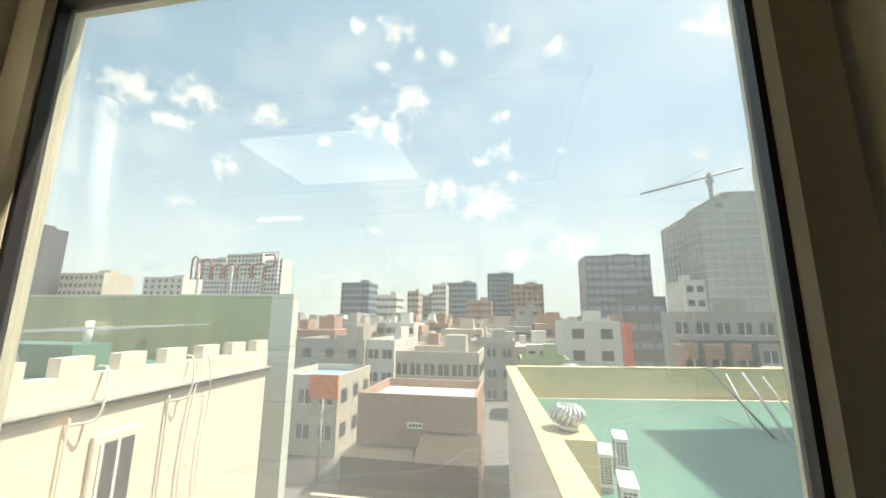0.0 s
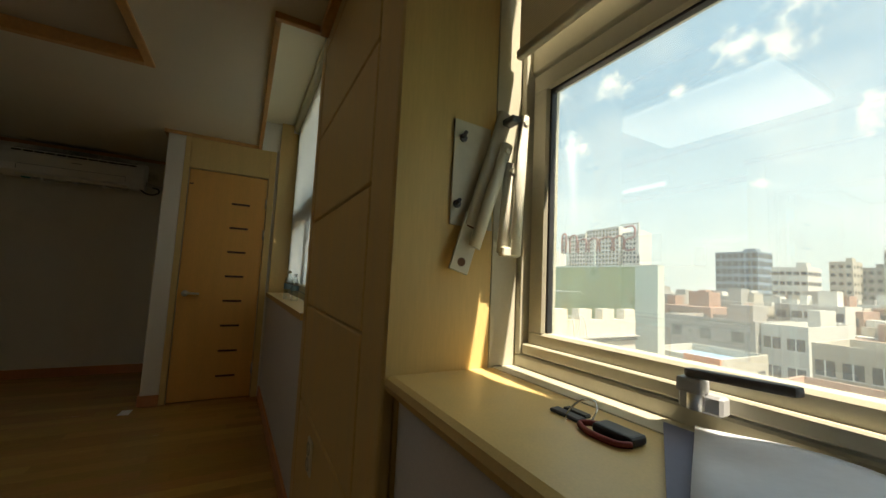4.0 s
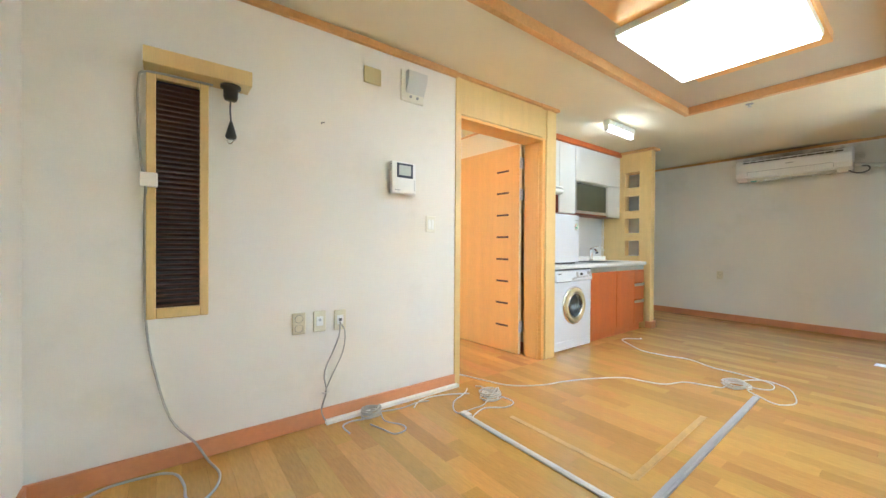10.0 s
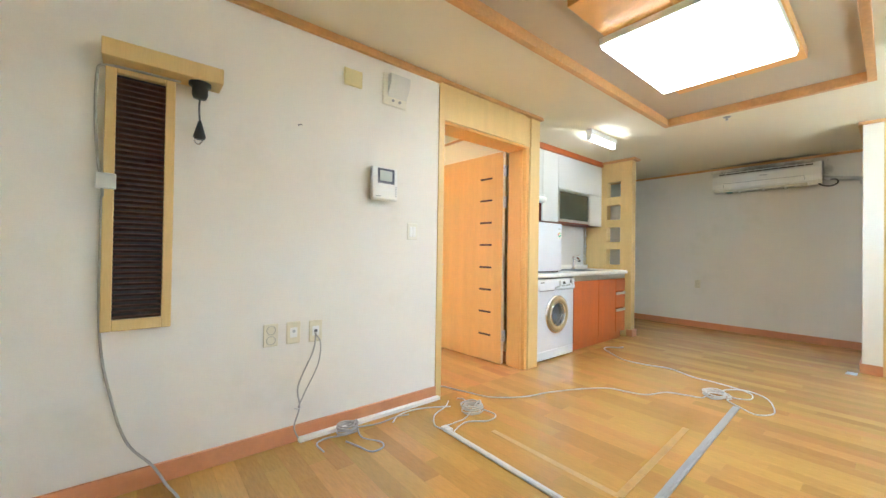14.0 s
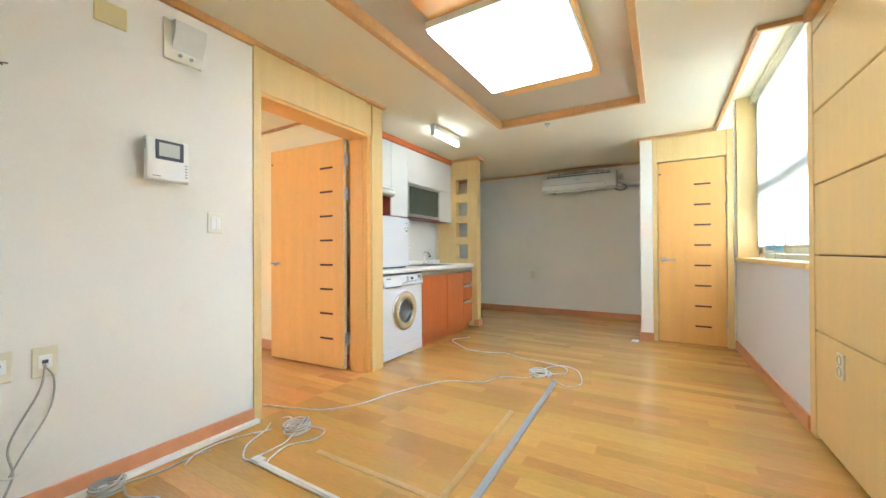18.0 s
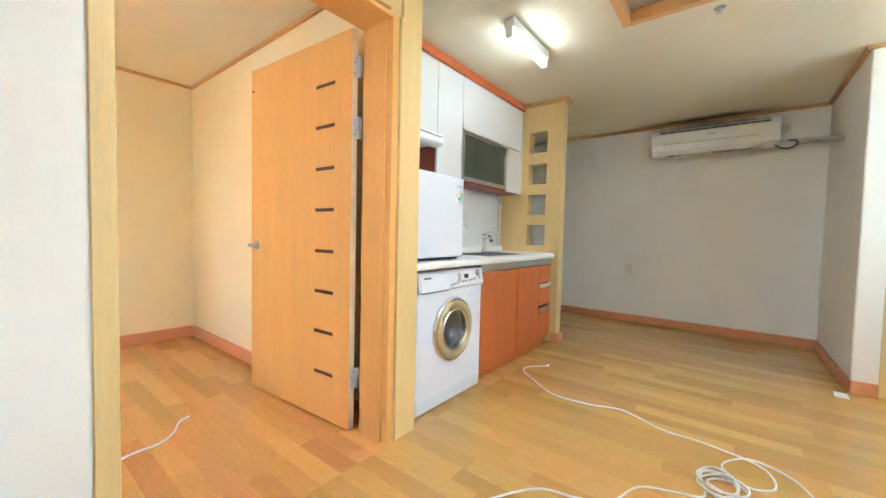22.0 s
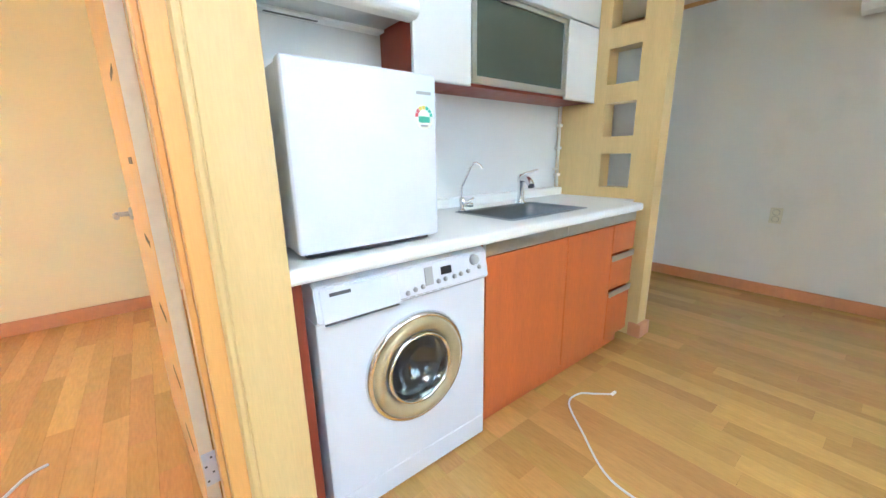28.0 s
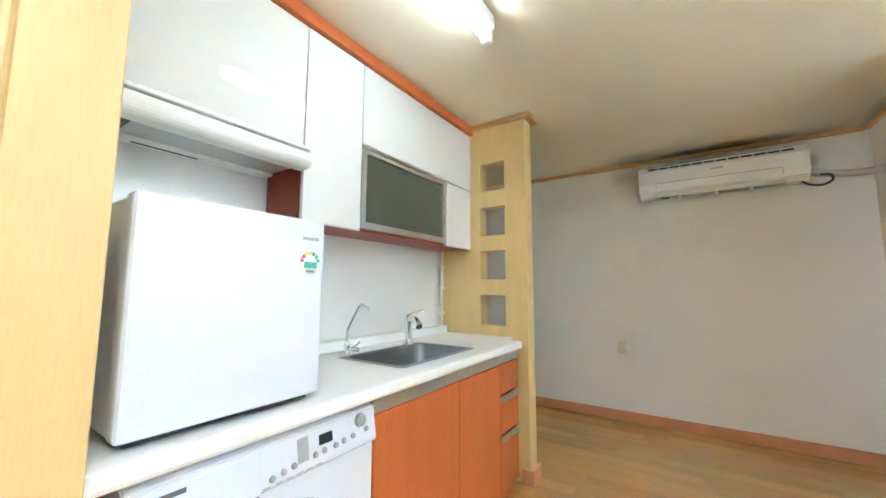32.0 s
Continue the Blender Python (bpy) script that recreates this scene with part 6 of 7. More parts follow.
single("road", prism([(-17.6, 30), (-13.6, 30), (-26.5, 75), (-32.0, 75)], GZ, GZ + 0.02), M_ASPHALT, "narrow asphalt street between the houses", "road", "structure")
single("outer_wall", bx(-30, 30, 3.43, 3.58, GZ, -0.15), M_BEIGE, "outer wall of the own building under the windows", "wall", "structure")


def building(x0, x1, y0, y1, top, wall_mat, label, cols=0, rows=0, ww=1.1, wh=1.2, roof_mat=None, side_cols=0, parapet=0.7, storey=3.0, first=1.2, win_mat=None, frames=False, penthouse=True):
    """A flat-roofed block with a parapet, a stair head and windows set into its front and its sunny side."""
    k = y0 - 3.0                     # turn and drop that set the skyline right
    x0, x1, top = x0 - 0.0165 * k, x1 - 0.0165 * k, top - 0.0118 * k
    h = thing("building", ((x0 + x1) / 2, (y0 + y1) / 2, GZ), label, "building", "town buildings")
    ox, oy = (x0 + x1) / 2, (y0 + y1) / 2
    hx, hy, H = (x1 - x0) / 2, (y1 - y0) / 2, top - GZ
    part("wall", bx(-hx, hx, -hy, hy, 0, H - parapet), wall_mat, h)
    t = min(0.25, hx * 0.1)
    b = bx(-hx, hx, -hy, -hy + t, H - parapet, H)
    bx(-hx, hx, hy - t, hy, H - parapet, H, bm=b)
    bx(-hx, -hx + t, -hy + t, hy - t, H - parapet, H, bm=b)
    bx(hx - t, hx, -hy + t, hy - t, H - parapet, H, bm=b)
    part("parapet", b, wall_mat, h)
    r = part("roof", bx(-hx + t, hx - t, -hy + t, hy - t, H - parapet, H - parapet + 0.04), roof_mat or M_CONC, h)
    if penthouse:
        part("stair_head", bx(hx * 0.05, hx * 0.6, -hy * 0.1, hy * 0.6, H - parapet + 0.04, H - parapet + 2.3), wall_mat, r)
    wm_ = win_mat or M_WIN
    if cols:
        me = mesh("window", bx(-ww / 2, ww / 2, -0.06, 0.02, 0, wh), wm_)
        mf = mesh("frame", bx(-0.05, 0.05, -0.09, 0.0, 0, wh, bm=bx(-ww / 2 - 0.06, ww / 2 + 0.06, -0.10, 0.0, -0.08, 0.0)), M_FRAMEW) if frames else None
        for j in range(rows):
            for i in range(cols):
                o = new("window", me)
                o.parent = h
                o.location = (-hx + (i + 0.5) * 2 * hx / cols, -hy, H - parapet - storey * (j + 1) + first)
                if mf:
                    q = new("frame", mf)
                    q.parent = o
        if side_cols:
            for j in range(rows):
                for i in range(side_cols):
                    o = new("window", me)
                    o.parent = h
                    o.matrix_basis = pose(hx, -hy + (i + 0.5) * 2 * hy / side_cols, H - parapet - storey * (j + 1) + first, 0, 0, 90)
    return h


# near left: cream block with battlements, its long side to the east
cr = thing("building", (-11.36, 9.3, GZ), "cream rendered building with a battlemented parapet", "building", "town buildings")
part("wall", bx(-6, 4.0, -5.5, 4.7, 0, 10.75), M_CREAM, cr)
part("roof", bx(-5.8, 3.8, -5.3, 4.5, 10.76, 10.80), M_GREENROOF, cr)
part("cornice", bx(3.9, 4.16, -5.6, 4.75, 10.63, 10.69, 0.02), M_CONC, cr)
part("cornice", bx(3.9, 4.10, -5.6, 4.75, 10.53, 10.60, 0.02), M_CONC, cr)
part("parapet", bx(3.72, 4.0, -5.5, 4.7, 10.75, 11.18), M_CREAM, cr)
me = mesh("merlon", bx(3.72, 4.0, -0.27, 0.27, 11.18, 11.50), M_CREAM)
for k in range(10):
    o = new("merlon", me)
    o.parent = cr
    o.location = (0, 4.4 - 1.02 * k, 0)
wnd = part("window", bx(4.0, 4.10, -0.28, 0.66, 8.30, 10.05, 0.02), M_CREAM, cr, "window with a wide cream surround")
part("pane", bx(4.08, 4.105, -0.12, 0.50, 8.52, 9.88), M_WIN, wnd)
part("frame", bx(4.10, 4.125, 0.15, 0.21, 8.52, 9.88), M_FRAMEW, wnd)
part("frame", bx(4.10, 4.125, -0.16, -0.10, 8.52, 9.88), M_FRAMEW, wnd)
part("frame", bx(4.10, 4.125, -0.16, 0.54, 8.46, 8.54), M_FRAMEW, wnd)
part("sill", bx(4.0, 4.16, -0.36, 0.74, 8.22, 8.30, 0.02), M_CREAM, wnd)
for y in (-0.75, 1.2):
    part("pipe", tube([(4.08, y, 7.0), (4.08, y, 10.2), (4.10, y + 0.05, 10.35), (4.28, y + 0.3, 10.42), (4.28, y + 0.4, 10.9), (4.1, y + 0.5, 11.25), (3.9, y + 0.5, 11.3)], 0.022, 8), M_PALE, cr)
part("hose", tube([(3.9, 2.0, 11.3), (4.12, 2.0, 11.25), (4.12, 1.8, 10.2), (4.1, 1.7, 8.5), (4.1, 1.9, 7.0)], 0.02, 6), M_FRAMEW, cr)
part("hose", tube([(3.9, 2.1, 11.3), (4.14, 2.15, 11.2), (4.14, 2.3, 10.3), (4.1, 2.2, 8.8), (4.1, 2.3, 7.0)], 0.016, 6), M_FRAMEW, cr)
part("roof_vent", lathe([(0.0, 11.45), (0.28, 11.40), (0.38, 11.15), (0.30, 10.95), (0.2, 10.8)], (0.6, 0.2, 0), "z", 18), M_ALU, cr)
part("roof_hut", bx(-1.2, 1.6, 0.9, 1.8, 10.8, 11.55), M_GREENROOF, cr)
part("roof_hut", bx(-1.5, -0.2, -2.2, -1.0, 10.8, 12.1), M_CREAM, cr)
part("chimney", cyl((1.3, 1.4, 11.55), (1.3, 1.4, 12.1), 0.09, seg=12), M_FRAMEW, cr)
for k in range(4):
    part("wire", tube([(-5.0, -2.6 + k * 0.8, 11.9 + 0.1 * k), (-1, -1.2 + k * 0.8, 11.8), (3.0, 0.6 + k * 0.9, 12.0)], 0.012, 5), M_GREY, cr)

# green sheet wall behind it with the back of a roof sign
gw = thing("building", (-18.6, 16.0, GZ - 0.21), "taller green-clad building behind the cream one", "building", "town buildings")
part("wall", bx(-21, 10.2, -0.5, -0.12, 0, 13.2), M_GREENWALL, gw)
part("coping", bx(-21, 10.19, -0.55, -0.08, 13.2, 13.27), M_MINT, gw)
part("corner_cladding", bx(10.2, 11.06, -0.5, -0.1, 0, 13.27), M_MINT, gw, "pale tiled corner")
for k in range(7):
    part("cladding_joint", bx(10.22, 11.065, -0.505, -0.1, 13.27 - 1.9 * (k + 1), 13.3 - 1.9 * (k + 1)), M_CONC, gw)
sg = thing("roof_sign", (-9.75, 15.72, 2.05), "back of a steel roof sign with unreadable red letters", "sign")
for x in (-2.15, -0.65):
    part("post", cyl((x, 0, 0), (x, 0, 1.2), 0.05, seg=8), M_FRAMEW, sg)
part("rail", bx(-2.5, 1.35, -0.03, 0.03, 0.62, 0.66), M_FRAMEW, sg)
part("rail", bx(-2.5, 1.35, -0.03, 0.03, 1.18, 1.22), M_FRAMEW, sg)
part("frame", bx(1.30, 1.36, -0.03, 0.03, 0.45, 1.65), M_FRAMEW, sg)
part("frame", bx(0.55, 1.30, -0.03, 0.03, 1.60, 1.65), M_FRAMEW, sg)
M_LETTER = mat("dull_red_letter", (0.30, 0.13, 0.13), 0.6)
for x, w_, h_ in ((-2.3, 0.22, 0.85), (-1.75, 0.35, 0.75), (-1.25, 0.40, 0.55), (-0.68, 0.40, 0.55), (-0.05, 0.55, 0.55), (0.55, 0.40, 0.55)):
    part("letter", tube([(x - w_ / 2, -0.08, 0.6), (x - w_ / 2, -0.08, 0.55 + h_), (x + w_ / 2, -0.08, 0.6 + h_), (x + w_ / 2, -0.08, 0.62)], 0.038, 6, steps=3), M_LETTER, sg)
part("letter", tube([(1.25, -0.08, 0.62), (0.85, -0.08, 0.62), (0.85, -0.08, 1.0), (1.2, -0.08, 1.1), (1.2, -0.08, 1.5), (0.8, -0.08, 1.5)], 0.038, 6, steps=3), M_LETTER, sg)

# near right: lower roof with ochre parapet and green coating
rf = thing("building", (7.55, 16.0, GZ - 0.3), "lower cream building with a green coated roof and ochre parapet", "building", "town buildings")
part("wall", prism([(-7.48, 8.9), (-6.34, -9.0), (-6.15, -11.8), (14, -11.8), (14, 11.0), (6.9, 11.0)], 0, 8.24), M_CREAM, rf)
part("roof", prism([(-7.0, 8.5), (-5.66, -11.6), (13.5, -11.6), (13.5, 10.4), (6.9, 10.5)], 8.241, 8.26), M_GREENROOF, rf)
part("parapet", prism([(-7.48, 8.95), (-6.34, -9.0), (-6.15, -11.9), (-5.68, -11.9), (-5.87, -9.0), (-7.02, 8.95)], 8.24, 9.80), M_CREAM, rf)
part("coping", prism([(-7.54, 9.0), (-6.40, -9.0), (-6.21, -12.0), (-5.64, -12.0), (-5.83, -9.0), (-6.98, 9.0)], 9.80, 9.88), M_CREAMTOP, rf)
part("parapet", prism([(-7.02, 8.8), (6.95, 11.0), (14, 12.0), (14, 12.4), (6.9, 11.4), (-7.02, 9.2)], 8.24, 9.80), M_CREAMTOP, rf)
part("coping", prism([(-6.975, 8.75), (6.95, 10.95), (14, 11.95), (14, 12.5), (6.9, 11.5), (-6.975, 9.3)], 9.80, 9.87), M_CREAMTOP, rf)
part("pedestal", bx(-6.20, -5.42, -3.75, -2.45, 8.262, 9.865), M_CREAMTOP, rf)
part("stay", cyl((2.2, 3.4, 8.26), (2.0, 7.0, 10.2), 0.05, seg=6), M_DARKGREY, rf, "leaning steel stay")
part("stay", cyl((2.1, 4.2, 8.26), (2.75, 7.2, 10.0), 0.04, seg=6), M_PALE, rf, "leaning steel stay")
part("stay", cyl((2.25, 2.5, 8.26), (2.9, 6.2, 10.2), 0.06, seg=6), M_GREY, rf, "leaning steel stay")
part("stay", cyl((2.9, 2.5, 8.26), (3.7, 6.2, 10.05), 0.04, seg=6), M_GREY, rf, "leaning steel stay")
for k in range(3):
    part("wire", tube([(-5.6, 6.0 - k, 9.9), (-4.0, 7.5, 10.4 - 0.1 * k), (0.5, 8.6, 9.95), (6.0, 10.8, 10.1)], 0.012, 5), M_DARKGREY, rf)
tv = thing("turbine_vent", (1.62, 13.0, -1.42), "ribbed steel turbine roof vent", "roof vent")
part("neck", cyl((0, 0, 0), (0, 0, 0.14), 0.24, seg=20), M_ALU, tv)
for k in range(20):
    a = 2 * math.pi * k / 20
    pts_ = [((0.22 + 0.20 * math.sin(math.pi * s / 6)) * math.cos(a + 0.5 * s / 6), (0.22 + 0.20 * math.sin(math.pi * s / 6)) * math.sin(a + 0.5 * s / 6), 0.14 + 0.42 * s / 6) for s in range(7)]
    part("fin", tube(pts_, 0.036, 5, steps=3), M_ALU, tv)
part("cap", lathe([(0.0, 0.60), (0.16, 0.585), (0.25, 0.545)], (0, 0, 0), "z", 20), M_ALU, tv)


def condenser(at, rz):
    o = thing("condenser_unit", at, "white outdoor air-conditioning unit on the green roof", "condenser", "condensers", rz=rz)
    part("case", bx(-0.45, 0.45, -0.17, 0.17, 0.12, 0.88, 0.015), M_FRAMEW, o)
    part("top", bx(-0.47, 0.47, -0.19, 0.19, 0.88, 0.91, 0.01), M_FRAMEW, o)
    part("stand", bx(-0.4, 0.4, -0.15, 0.15, 0.0, 0.12), M_GREY, o)
    for k in range(9):
        for q in range(3):
            part("grille_slot", bx(-0.456, -0.449, -0.13 + 0.09 * q, -0.06 + 0.09 * q, 0.22 + 0.068 * k, 0.262 + 0.068 * k), M_DARKGREY, o)
    part("coil_grille", bx(-0.40, 0.42, 0.168, 0.176, 0.17, 0.85), M_DARKGREY, o, "dark grey coil behind the grille")
    for k in range(9):
        part("grille_bar", bx(-0.32 + 0.085 * k, -0.313 + 0.085 * k, 0.176, 0.180, 0.17, 0.85), M_GREY, o)
    return o


for at, rz in (((3.40, 15.45, -3.04), 80), ((2.65, 14.1, -3.04), 80), ((2.67, 12.2, -3.04), 80)):
    condenser(at, rz)

# tall neighbour whose shade lies on the green roof
building(22.0, 34.0, 8.0, 23.7, 26.8, M_BEIGE, "tall beige building beside the green roof", 4, 8, 1.2, 1.2)

# middle distance
# annex brown darkened: a neighbour's shade is put into the colour
M_BROWN_SHADED = mat("brown_brick_shaded", (0.06, 0.045, 0.034), 0.85, 0.12, 0.6, 0.08, 10, 0.1)
pk = building(-10.3, -1.6, 30, 37, -3.9, M_BRICKRED, "red-brown two-storey brick house with a flat roof", 2, 1, 1.0, 1.1, M_PALE, penthouse=False, storey=5.2)
part("annex", bx(-4.35, 4.6, -6.0, -3.5, 0, 3.3), M_BROWN_SHADED, pk)
part("annex_roof", prism([(-6.1, 3.3), (-3.5, 3.3), (-3.5, 4.4)], 0.5, 4.6, axis="x"), M_BROWN_SHADED, pk)
part("yard_wall", bx(-5.2, 4.6, -8.2, -7.9, 0, 1.9), M_BEIGE, pk)
part("name_plate", bx(-0.6, 0.5, -3.56, -3.5, 4.55, 4.95), M_FRAMEW, pk)
for k in range(4):
    part("letter_bar", bx(-0.45 + 0.24 * k, -0.28 + 0.24 * k, -3.58, -3.56, 4.66, 4.84), M_WIN, pk)
building(-11.6, -2.3, 44, 52, -2.0, M_BEIGE, "grey-beige walk-up block with rows of windows", 6, 3, 1.15, 1.2, frames=True, side_cols=4)
building(-28.3, -18.4, 52, 62, -1.2, M_CONC, "grey block with a pinkish roof edge", 3, 3, 1.2, 1.2, roof_mat=M_BRICKRED, side_cols=4)
building(-18.3, -14.4, 53, 66, -1.3, M_PALE, "pale narrow block with ribbon windows", 2, 3, 1.4, 1.2, frames=True)
ob = building(-21.0, -14.6, 36, 44, -3.7, M_BEIGE, "small shop house with a blue roof and an orange sign", 3, 2, 1.2, 1.2, roof_mat=M_BLUEROOF, frames=True, penthouse=False, side_cols=3)
part("sign_board", bx(0.5, 3.25, -4.18, -4.0, 4.9, 7.0), M_ORANGE, ob, "large orange sign sheet")
building(9.0, 16.8, 60, 70, 1.5, M_PALE, "plain light grey block with few windows", 2, 2, 1.6, 1.4)
building(20.2, 27.0, 70, 73, 5.7, M_DARKFAC, "dark shop building with a red edge", 3, 4, 1.8, 0.9, win_mat=M_BLUEFAC)
building(19.2, 20.1, 66, 68, 1.4, M_REDSIGN, "narrow red sign tower beside the shops", 0, 0, penthouse=False)
building(19.4, 30.0, 50, 53, 2.6, M_CONC, "long grey concrete block", 5, 3, 1.3, 1.3, frames=True)
hb = building(15.8, 22.0, 40, 41.6, -0.6, M_BRICKRED, "brick house with white-framed windows and a dark terrace frame", 3, 2, 1.3, 1.3, frames=True, penthouse=False)
for k in range(6):
    part("terrace_post", bx(-1.6 + 2.1 * k, -1.25 + 2.1 * k, -1.1, -0.8, 8.2, 10.2), M_DARKGREY, hb)
part("terrace_beam", bx(-3.0, 10.0, -1.2, -0.75, 10.2, 10.45), M_DARKGREY, hb)
part("terrace_floor", bx(2.0, 10.0, -1.3, 0.7, 7.9, 8.2), M_CONC, hb)
part("terrace_wall", bx(3.12, 10.0, -0.8, 0.7, 0, 7.89), M_BRICKRED, hb)
building(4.2, 11.0, 110, 120, 5.5, M_CONC, "grey tower block with a blank side", 2, 4, 1.4, 1.2)
building(-5.0, 2.0, 62, 74, -1.6, M_CONC, "grey flat-roofed workshop block", 3, 3, 1.3, 1.2, frames=True)
building(-2.0, 6.0, 84, 94, -0.6, M_BEIGE, "beige flat-roofed apartment block", 4, 3, 1.2, 1.2)
building(2.4, 8.4, 52, 58, -3.2, M_GREENWALL, "low house with a green roof", 2, 2, 1.2, 1.1, roof_mat=M_GREENROOF)
dm = thing("roof_dome", (4.9, 34.0, -3.0), "round silver water tank dome on a roof", "tank")
part("dome", lathe([(1.0, 0.0), (0.95, 0.35), (0.6, 0.7), (0.0, 0.85)], (0, 0, 0), "z", 24), M_ALU, dm)
building(2.8, 12.0, 31, 38, -2.7, M_CREAM, "low cream house with a pale roof deck", 3, 2, 1.2, 1.1, roof_mat=M_PALE, penthouse=False, parapet=0.3)
# skyline
building(-76, -62, 170, 182, 19.4, M_BLUEFAC, "glass-fronted office block on the skyline", 7, 9, 1.5, 1.9, side_cols=6)
building(-51, -42.5, 150, 160, 11.9, M_PALE, "white office block on the skyline", 5, 6, 1.3, 1.1, side_cols=5)
building(-48.3, -42.3, 190, 200, 16.7, M_BEIGE, "narrow beige tower on the skyline", 3, 8, 1.2, 1.2, side_cols=3)
building(-43.4, -37.3, 201, 212, 15.2, M_CONC, "grey tower block on the skyline", 3, 7, 1.2, 1.2)
building(-37, -29.4, 200, 210, 21.1, M_PALE, "pale slab tower on the skyline", 4, 9, 1.2, 1.3)
building(-30.6, -14, 210, 222, 23.0, M_BLUEFAC, "wide dark blue office slab on the skyline", 8, 9, 1.6, 1.6)
building(-8.4, 7.5, 230, 244, 30.5, M_BLUEFAC, "tall blue glass tower on the skyline", 7, 11, 1.7, 2.0)
building(4.3, 21.4, 200, 212, 20.8, M_BRICKRED, "brown tower with paired roof blocks", 6, 9, 1.6, 1.6)
building(-15.6, -4.4, 170, 180, 10.7, M_BRICKRED, "dark red block below the towers", 5, 6, 1.3, 1.2)
building(-205, -183, 220, 232, 42, M_PALE, "white apartment slab in the haze", 9, 15, 1.3, 1.6)
building(-184, -157, 222, 234, 45, M_PALE, "taller white apartment slab in the haze", 10, 16, 1.3, 1.6)
building(-156, -143.5, 224, 236, 41, M_PALE, "narrow white apartment slab in the haze", 5, 15, 1.3, 1.6)
dk = building(-191, -175, 110, 122, 36, M_DARKFAC, "dark tower with a red roof sign", 4, 9, 2.4, 1.6, win_mat=M_BLUEFAC)
part("sign_board", bx(-4, 4, -5.5, -5.2, 47.5, 53), M_REDSIGN, dk)
building(-172, -151, 120, 132, 18.7, M_BEIGE, "low beige office block", 9, 5, 1.3, 1.4)
building(-178, -155, 160, 172, 21.9, M_PALE, "pale office blocks beyond the green wall", 6, 8, 1.3, 1.3)
building(32, 55, 150, 165, 26.5, M_DARKFAC, "large dark glass department store", 9, 9, 1.9, 1.6, win_mat=M_BLUEFAC, side_cols=5)
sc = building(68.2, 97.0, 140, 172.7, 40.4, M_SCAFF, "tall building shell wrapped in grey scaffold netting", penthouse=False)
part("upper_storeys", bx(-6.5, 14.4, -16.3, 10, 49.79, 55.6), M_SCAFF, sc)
for k in range(17):
    part("scaffold_deck", bx(-14.9, 14.4, -16.85, 16.35, 2.0 + 2.9 * k, 2.35 + 2.9 * k), M_PALE, sc)
for k in range(2):
    part("scaffold_deck", bx(-7.0, 14.4, -16.85, 10.0, 51.9 + 2.9 * k, 52.2 + 2.9 * k), M_PALE, sc)
for k in range(10):
    part("scaffold_pole", bx(-14.4 + 3.1 * k, -14.15 + 3.1 * k, -16.7, -16.4, 0, 49.7), M_GREY, sc)
    part("scaffold_pole", bx(-14.75, -14.45, -15.5 + 3.4 * k, -15.2 + 3.4 * k, 0, 49.7), M_GREY, sc)
cn = thing("tower_crane", (71.7, 142, 39.3), "thin tower crane over the building shell", "crane")
part("mast", bx(-0.5, 0.5, -0.5, 0.5, 0, 13), M_GREY, cn)
part("jib", cyl((-23, 0, 6.5), (11, 0, 14.5), 0.42, seg=6), M_GREY, cn)
part("cab", bx(-0.9, 0.9, -0.9, 0.9, 9, 11), M_GREY, cn)
part("tie", cyl((0, 0, 15.5), (-14, 0, 8.8), 0.12, seg=5), M_GREY, cn)
building(39, 43, 90, 100, 10.4, M_PALE, "narrow pale office tower", 2, 7, 1.3, 1.3)

tw = building(39.2, 52, 62, 65, 25.9, M_MINT, "pale grey-green tower with a teal sign band", 5, 8, 1.2, 1.1, storey=3.2)
part("sign_band", bx(-6.3, 5.6, -1.62, -1.5, 23.8, 27.3), mat("teal_sign", (0.10, 0.28, 0.30), 0.5), tw, "teal sign band")
part("letter", tube([(-6.0, -1.7, 24.7), (-6.0, -1.7, 26.9), (-5.1, -1.7, 27.0), (-4.6, -1.7, 26.4), (-5.1, -1.7, 25.8), (-5.9, -1.7, 25.8)], 0.16, 6), M_FRAMEW, tw, "white letter P")
for k in range(6):
    part("letter_bar", bx(-6.0 + 1.2 * k, -5.1 + 1.2 * k, -1.7, -1.62, 23.95, 24.5), M_FRAMEW, tw)

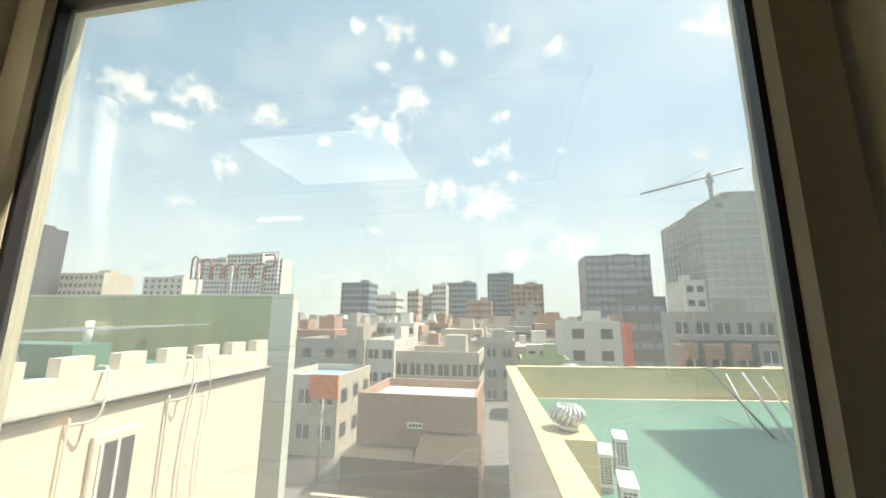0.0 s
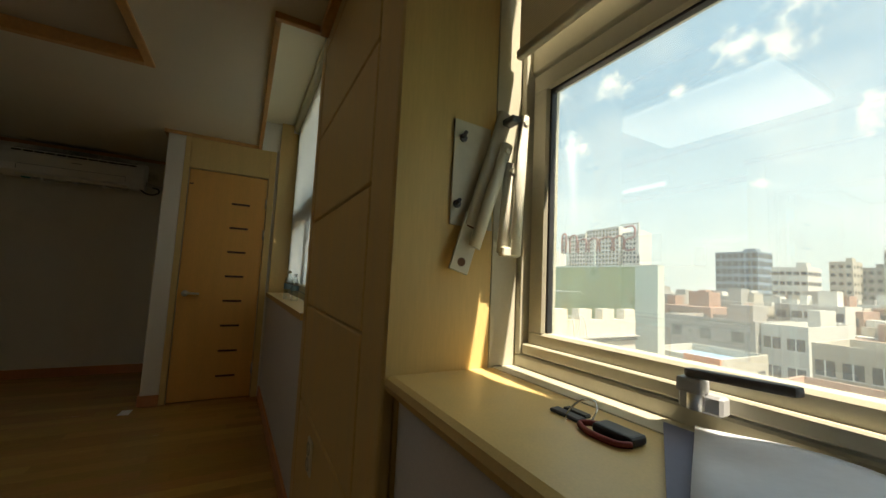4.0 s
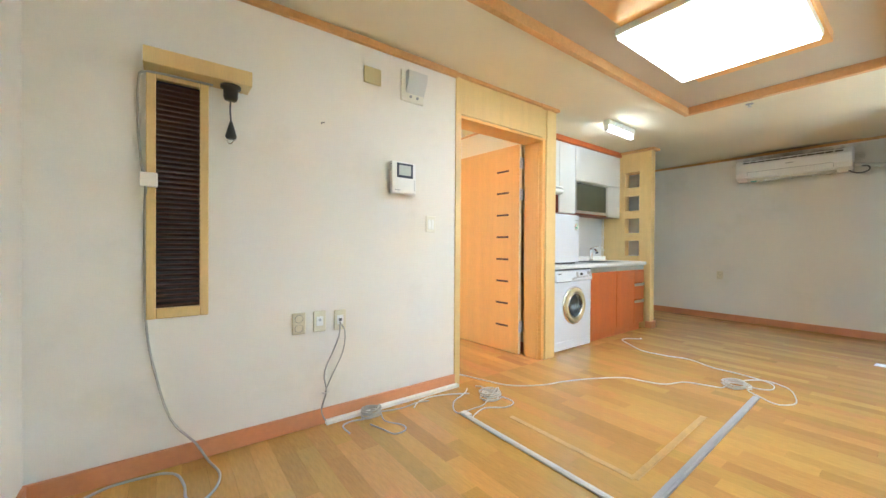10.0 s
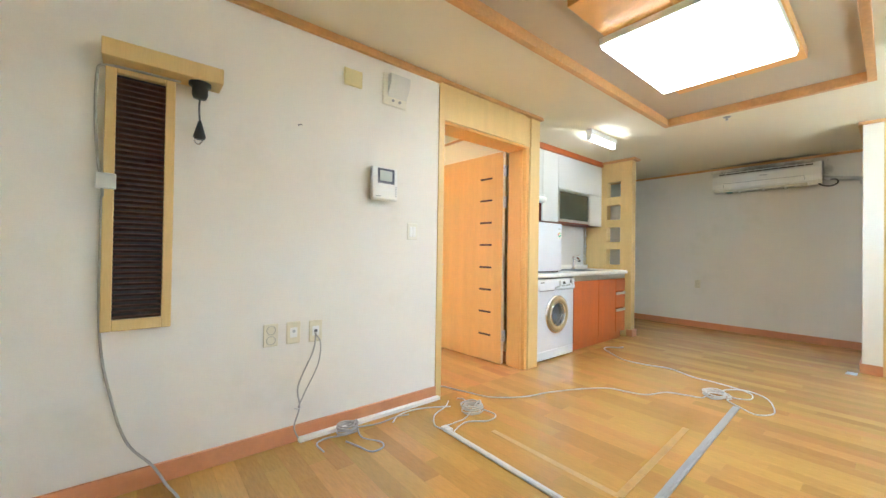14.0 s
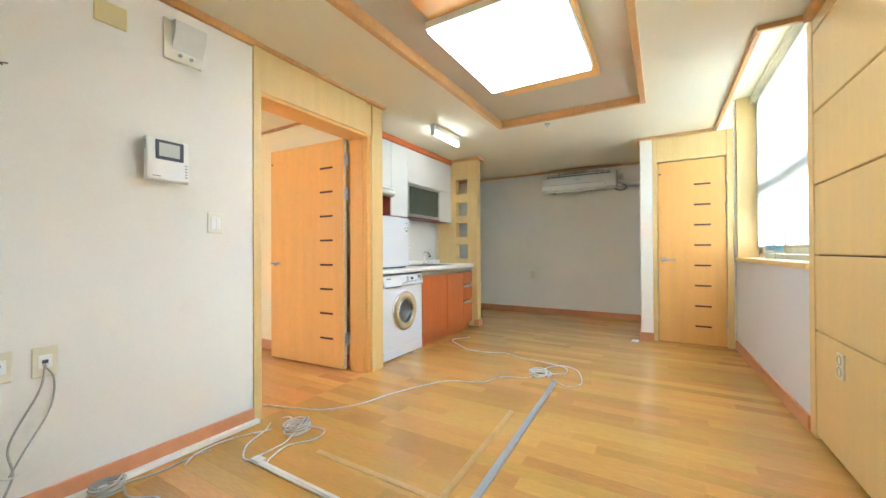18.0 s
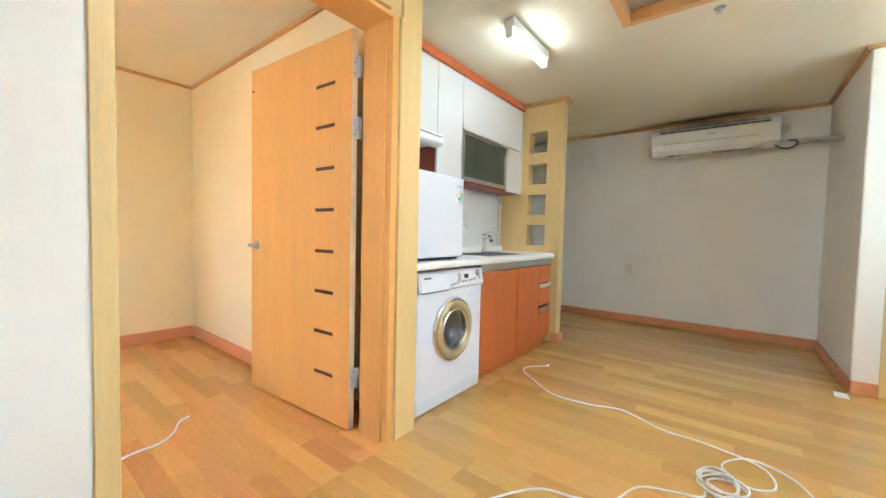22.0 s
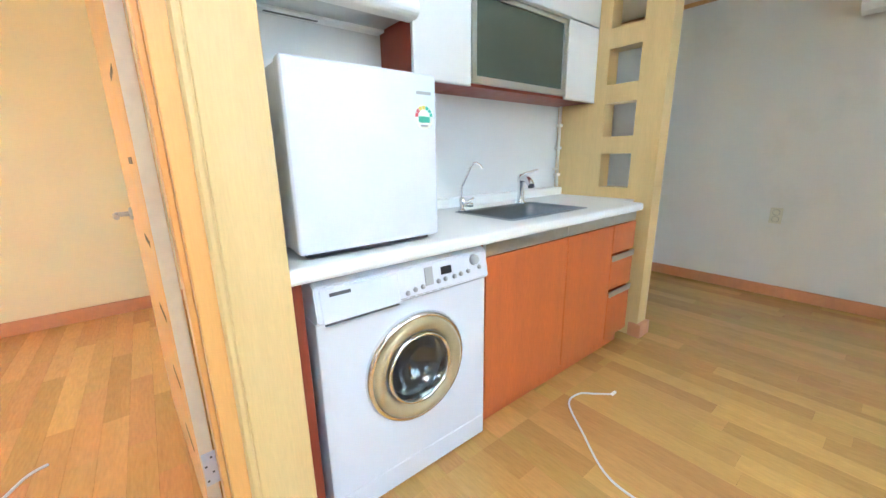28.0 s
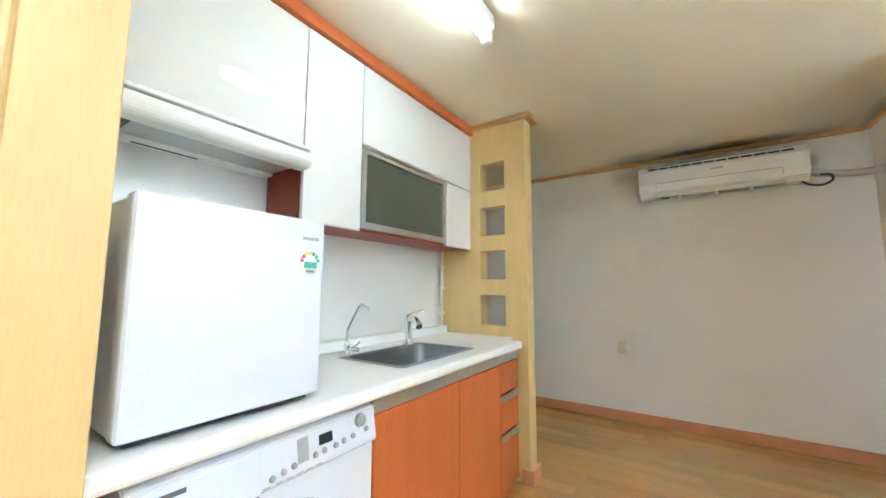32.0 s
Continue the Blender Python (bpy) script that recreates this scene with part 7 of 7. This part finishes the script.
# low-rise roofs in between, beyond counting
rnd = random.Random(11)
for mi, (mtl, nm) in enumerate(((M_BEIGE, "beige"), (M_PALE, "pale"), (M_CONC, "grey"), (M_BRICKRED, "brick"))):
    b, bw = bmesh.new(), bmesh.new()
    for k in range(190):
        y = rnd.uniform(64, 330)
        x = rnd.uniform(-0.75, 0.42) * y
        if -21 < x < -14 and y < 70 or 17 < x < 31 and y < 82 or -30 < x < -1 and y < 76 or 0 < x < 18 and y < 72:
            continue
        w_, d_, h_ = rnd.uniform(1.8, 5), rnd.uniform(3, 5), rnd.uniform(6.0, 11.2)
        bx(x - w_, x + w_, y - d_, y + d_, GZ, GZ + h_, bm=b)
        bx(x - w_ * 0.2, x + w_ * 0.5, y - d_ * 0.2, y + d_ * 0.5, GZ + h_, GZ + h_ + 2.2, bm=b)
        if rnd.random() < 0.4:
            bx(x - w_ * 0.8, x - w_ * 0.5, y - d_ * 0.5, y, GZ + h_, GZ + h_ + 1.4, bm=b)
        for r_ in range(2):
            for c_ in range(4):
                cx = x - w_ + (c_ + 0.5) * w_ / 2
                bx(cx - 0.6, cx + 0.6, y - d_ - 0.06, y - d_ + 0.05, GZ + h_ - 2.2 - 3 * r_, GZ + h_ - 1.0 - 3 * r_, bm=bw)
    ho = single("low_rise_houses", b, mtl, f"dense low flat-roofed {nm} houses of the town", "houses", "stuff")
    part("windows", bw, M_WIN, ho)["kind"] = "stuff"

# street pole and parked cars
sp_ = thing("utility_pole", (-14.1, 31.0, GZ), "concrete utility pole with wires", "utility pole")
part("pole", cyl((0, 0, 0), (0.1, 0, 5.95), 0.13, 0.09, seg=12), M_CONC, sp_)
part("crossarm", bx(-0.3, 0.5, -0.05, 0.05, 5.2, 5.3), M_GREY, sp_)
part("wire", tube([(0.1, 0, 5.3), (-3, -1.5, 3.6), (-6, -3, 2.8)], 0.02, 5), M_BLACK, sp_)
part("wire", tube([(0.1, 0, 5.3), (-3, 10, 5.0), (-7, 24, 5.6)], 0.02, 5), M_BLACK, sp_)


def parked_car(at, rz, paint, label):
    c = thing("car", at, label, "car", "parked cars", rz=rz)
    b = prism([(-2.1, 0.3), (-2.15, 0.75), (-1.9, 0.95), (-1.1, 1.0), (-0.6, 1.42), (0.9, 1.45), (1.6, 0.98), (2.1, 0.85), (2.15, 0.35)], -0.85, 0.85, axis="y")
    bmesh.ops.bevel(b, geom=b.edges[:], offset=0.06, segments=2, affect="EDGES")
    part("body", b, paint, c)
    part("window", prism([(-1.0, 1.02), (-0.58, 1.36), (0.86, 1.39), (1.4, 1.02)], -0.862, 0.862, axis="y"), M_WIN, c)
    for x in (-1.35, 1.35):
        for y in (-0.8, 0.8):
            wl2 = part("wheel", cyl((x, y - 0.09, 0.32), (x, y + 0.09, 0.32), 0.32, seg=18), M_BLACK, c)
            part("rim", cyl((x, y - 0.1, 0.32), (x, y + 0.1, 0.32), 0.17, seg=12), M_ALU, wl2)
    return c


parked_car((-18.5, 40.5, GZ + 0.02), 108, M_FRAMEW, "white car parked along the street")
parked_car((-20.6, 47.5, GZ + 0.02), 108, M_FRAMEW, "small white car parked further along the street")
parked_car((-22.6, 54.5, GZ + 0.02), 108, M_DARKGREY, "dark car parked further along the street")

# laminate planks, the nearest as pieces and the rest joined
def planks(x0, x1, y0, y1, rnd, width=0.094):
    out = []
    i, x = 0, x0
    while x < x1 - 0.005:
        xe = min(x + width, x1)
        y = y0 - rnd.uniform(0, 0.8)
        while y < y1:
            ye = y + rnd.choice((0.62, 0.74, 0.9, 1.0))
            a, c = max(y, y0), min(ye, y1)
            if c - a > 0.02:
                out.append((x, xe, a, c))
            y = ye
        x = xe
    return out


rnd = random.Random(5)
G = 0.0003
main = planks(-3.30, XE - 0.016, 0.0, 2.92, rnd)
near = [p for p in main if -2.6 < p[0] < 1.6]
random.Random(2).shuffle(near)
pieces = sorted(near, key=lambda p: (p[2] + p[3]) / 2 > 2.6)[:300]
cache = {}
for p in pieces:
    key = (round(p[1] - p[0], 3), round(p[3] - p[2], 3))
    if key not in cache:
        cache[key] = mesh("plank", bx(G, key[0] - G, G, key[1] - G, -0.004, 0.0), M_FLOOR)
    o = new("plank", cache[key])
    o.parent = floor
    o.location = (p[0], p[2], 0)
chosen = set(pieces)
M_FLOORREST = M_FLOOR.copy()
M_FLOORREST.name = "laminate_plank_joined"
fn, fl_ = M_FLOORREST.node_tree.nodes, M_FLOORREST.node_tree.links
oi = next(q for q in fn if q.bl_idname == "ShaderNodeObjectInfo")
ge = fn.new("ShaderNodeNewGeometry")
for lk in list(oi.outputs["Random"].links):
    fl_.new(ge.outputs["Random Per Island"], lk.to_socket)
# back room planks reddened, with that room's warm light in the colour
M_FLOOR_WARMLIT = M_FLOORREST.copy()
M_FLOOR_WARMLIT.name = "reddish_laminate_plank"
next(q for q in M_FLOOR_WARMLIT.node_tree.nodes if q.bl_idname == "ShaderNodeHueSaturation").inputs["Color"].default_value = (0.60, 0.295, 0.085, 1)
rest = [p for p in main if p not in chosen] + planks(XW, -3.30, -1.6, 2.0, rnd) + planks(-3.60, -3.30, 2.0, 2.92, rnd) + planks(-3.30, -1.24, -0.70, 0.0, rnd)
for batch, material_ in ((rest, M_FLOORREST), (planks(-1.24, XE, -2.80, 0.0, rnd), M_FLOOR_WARMLIT)):
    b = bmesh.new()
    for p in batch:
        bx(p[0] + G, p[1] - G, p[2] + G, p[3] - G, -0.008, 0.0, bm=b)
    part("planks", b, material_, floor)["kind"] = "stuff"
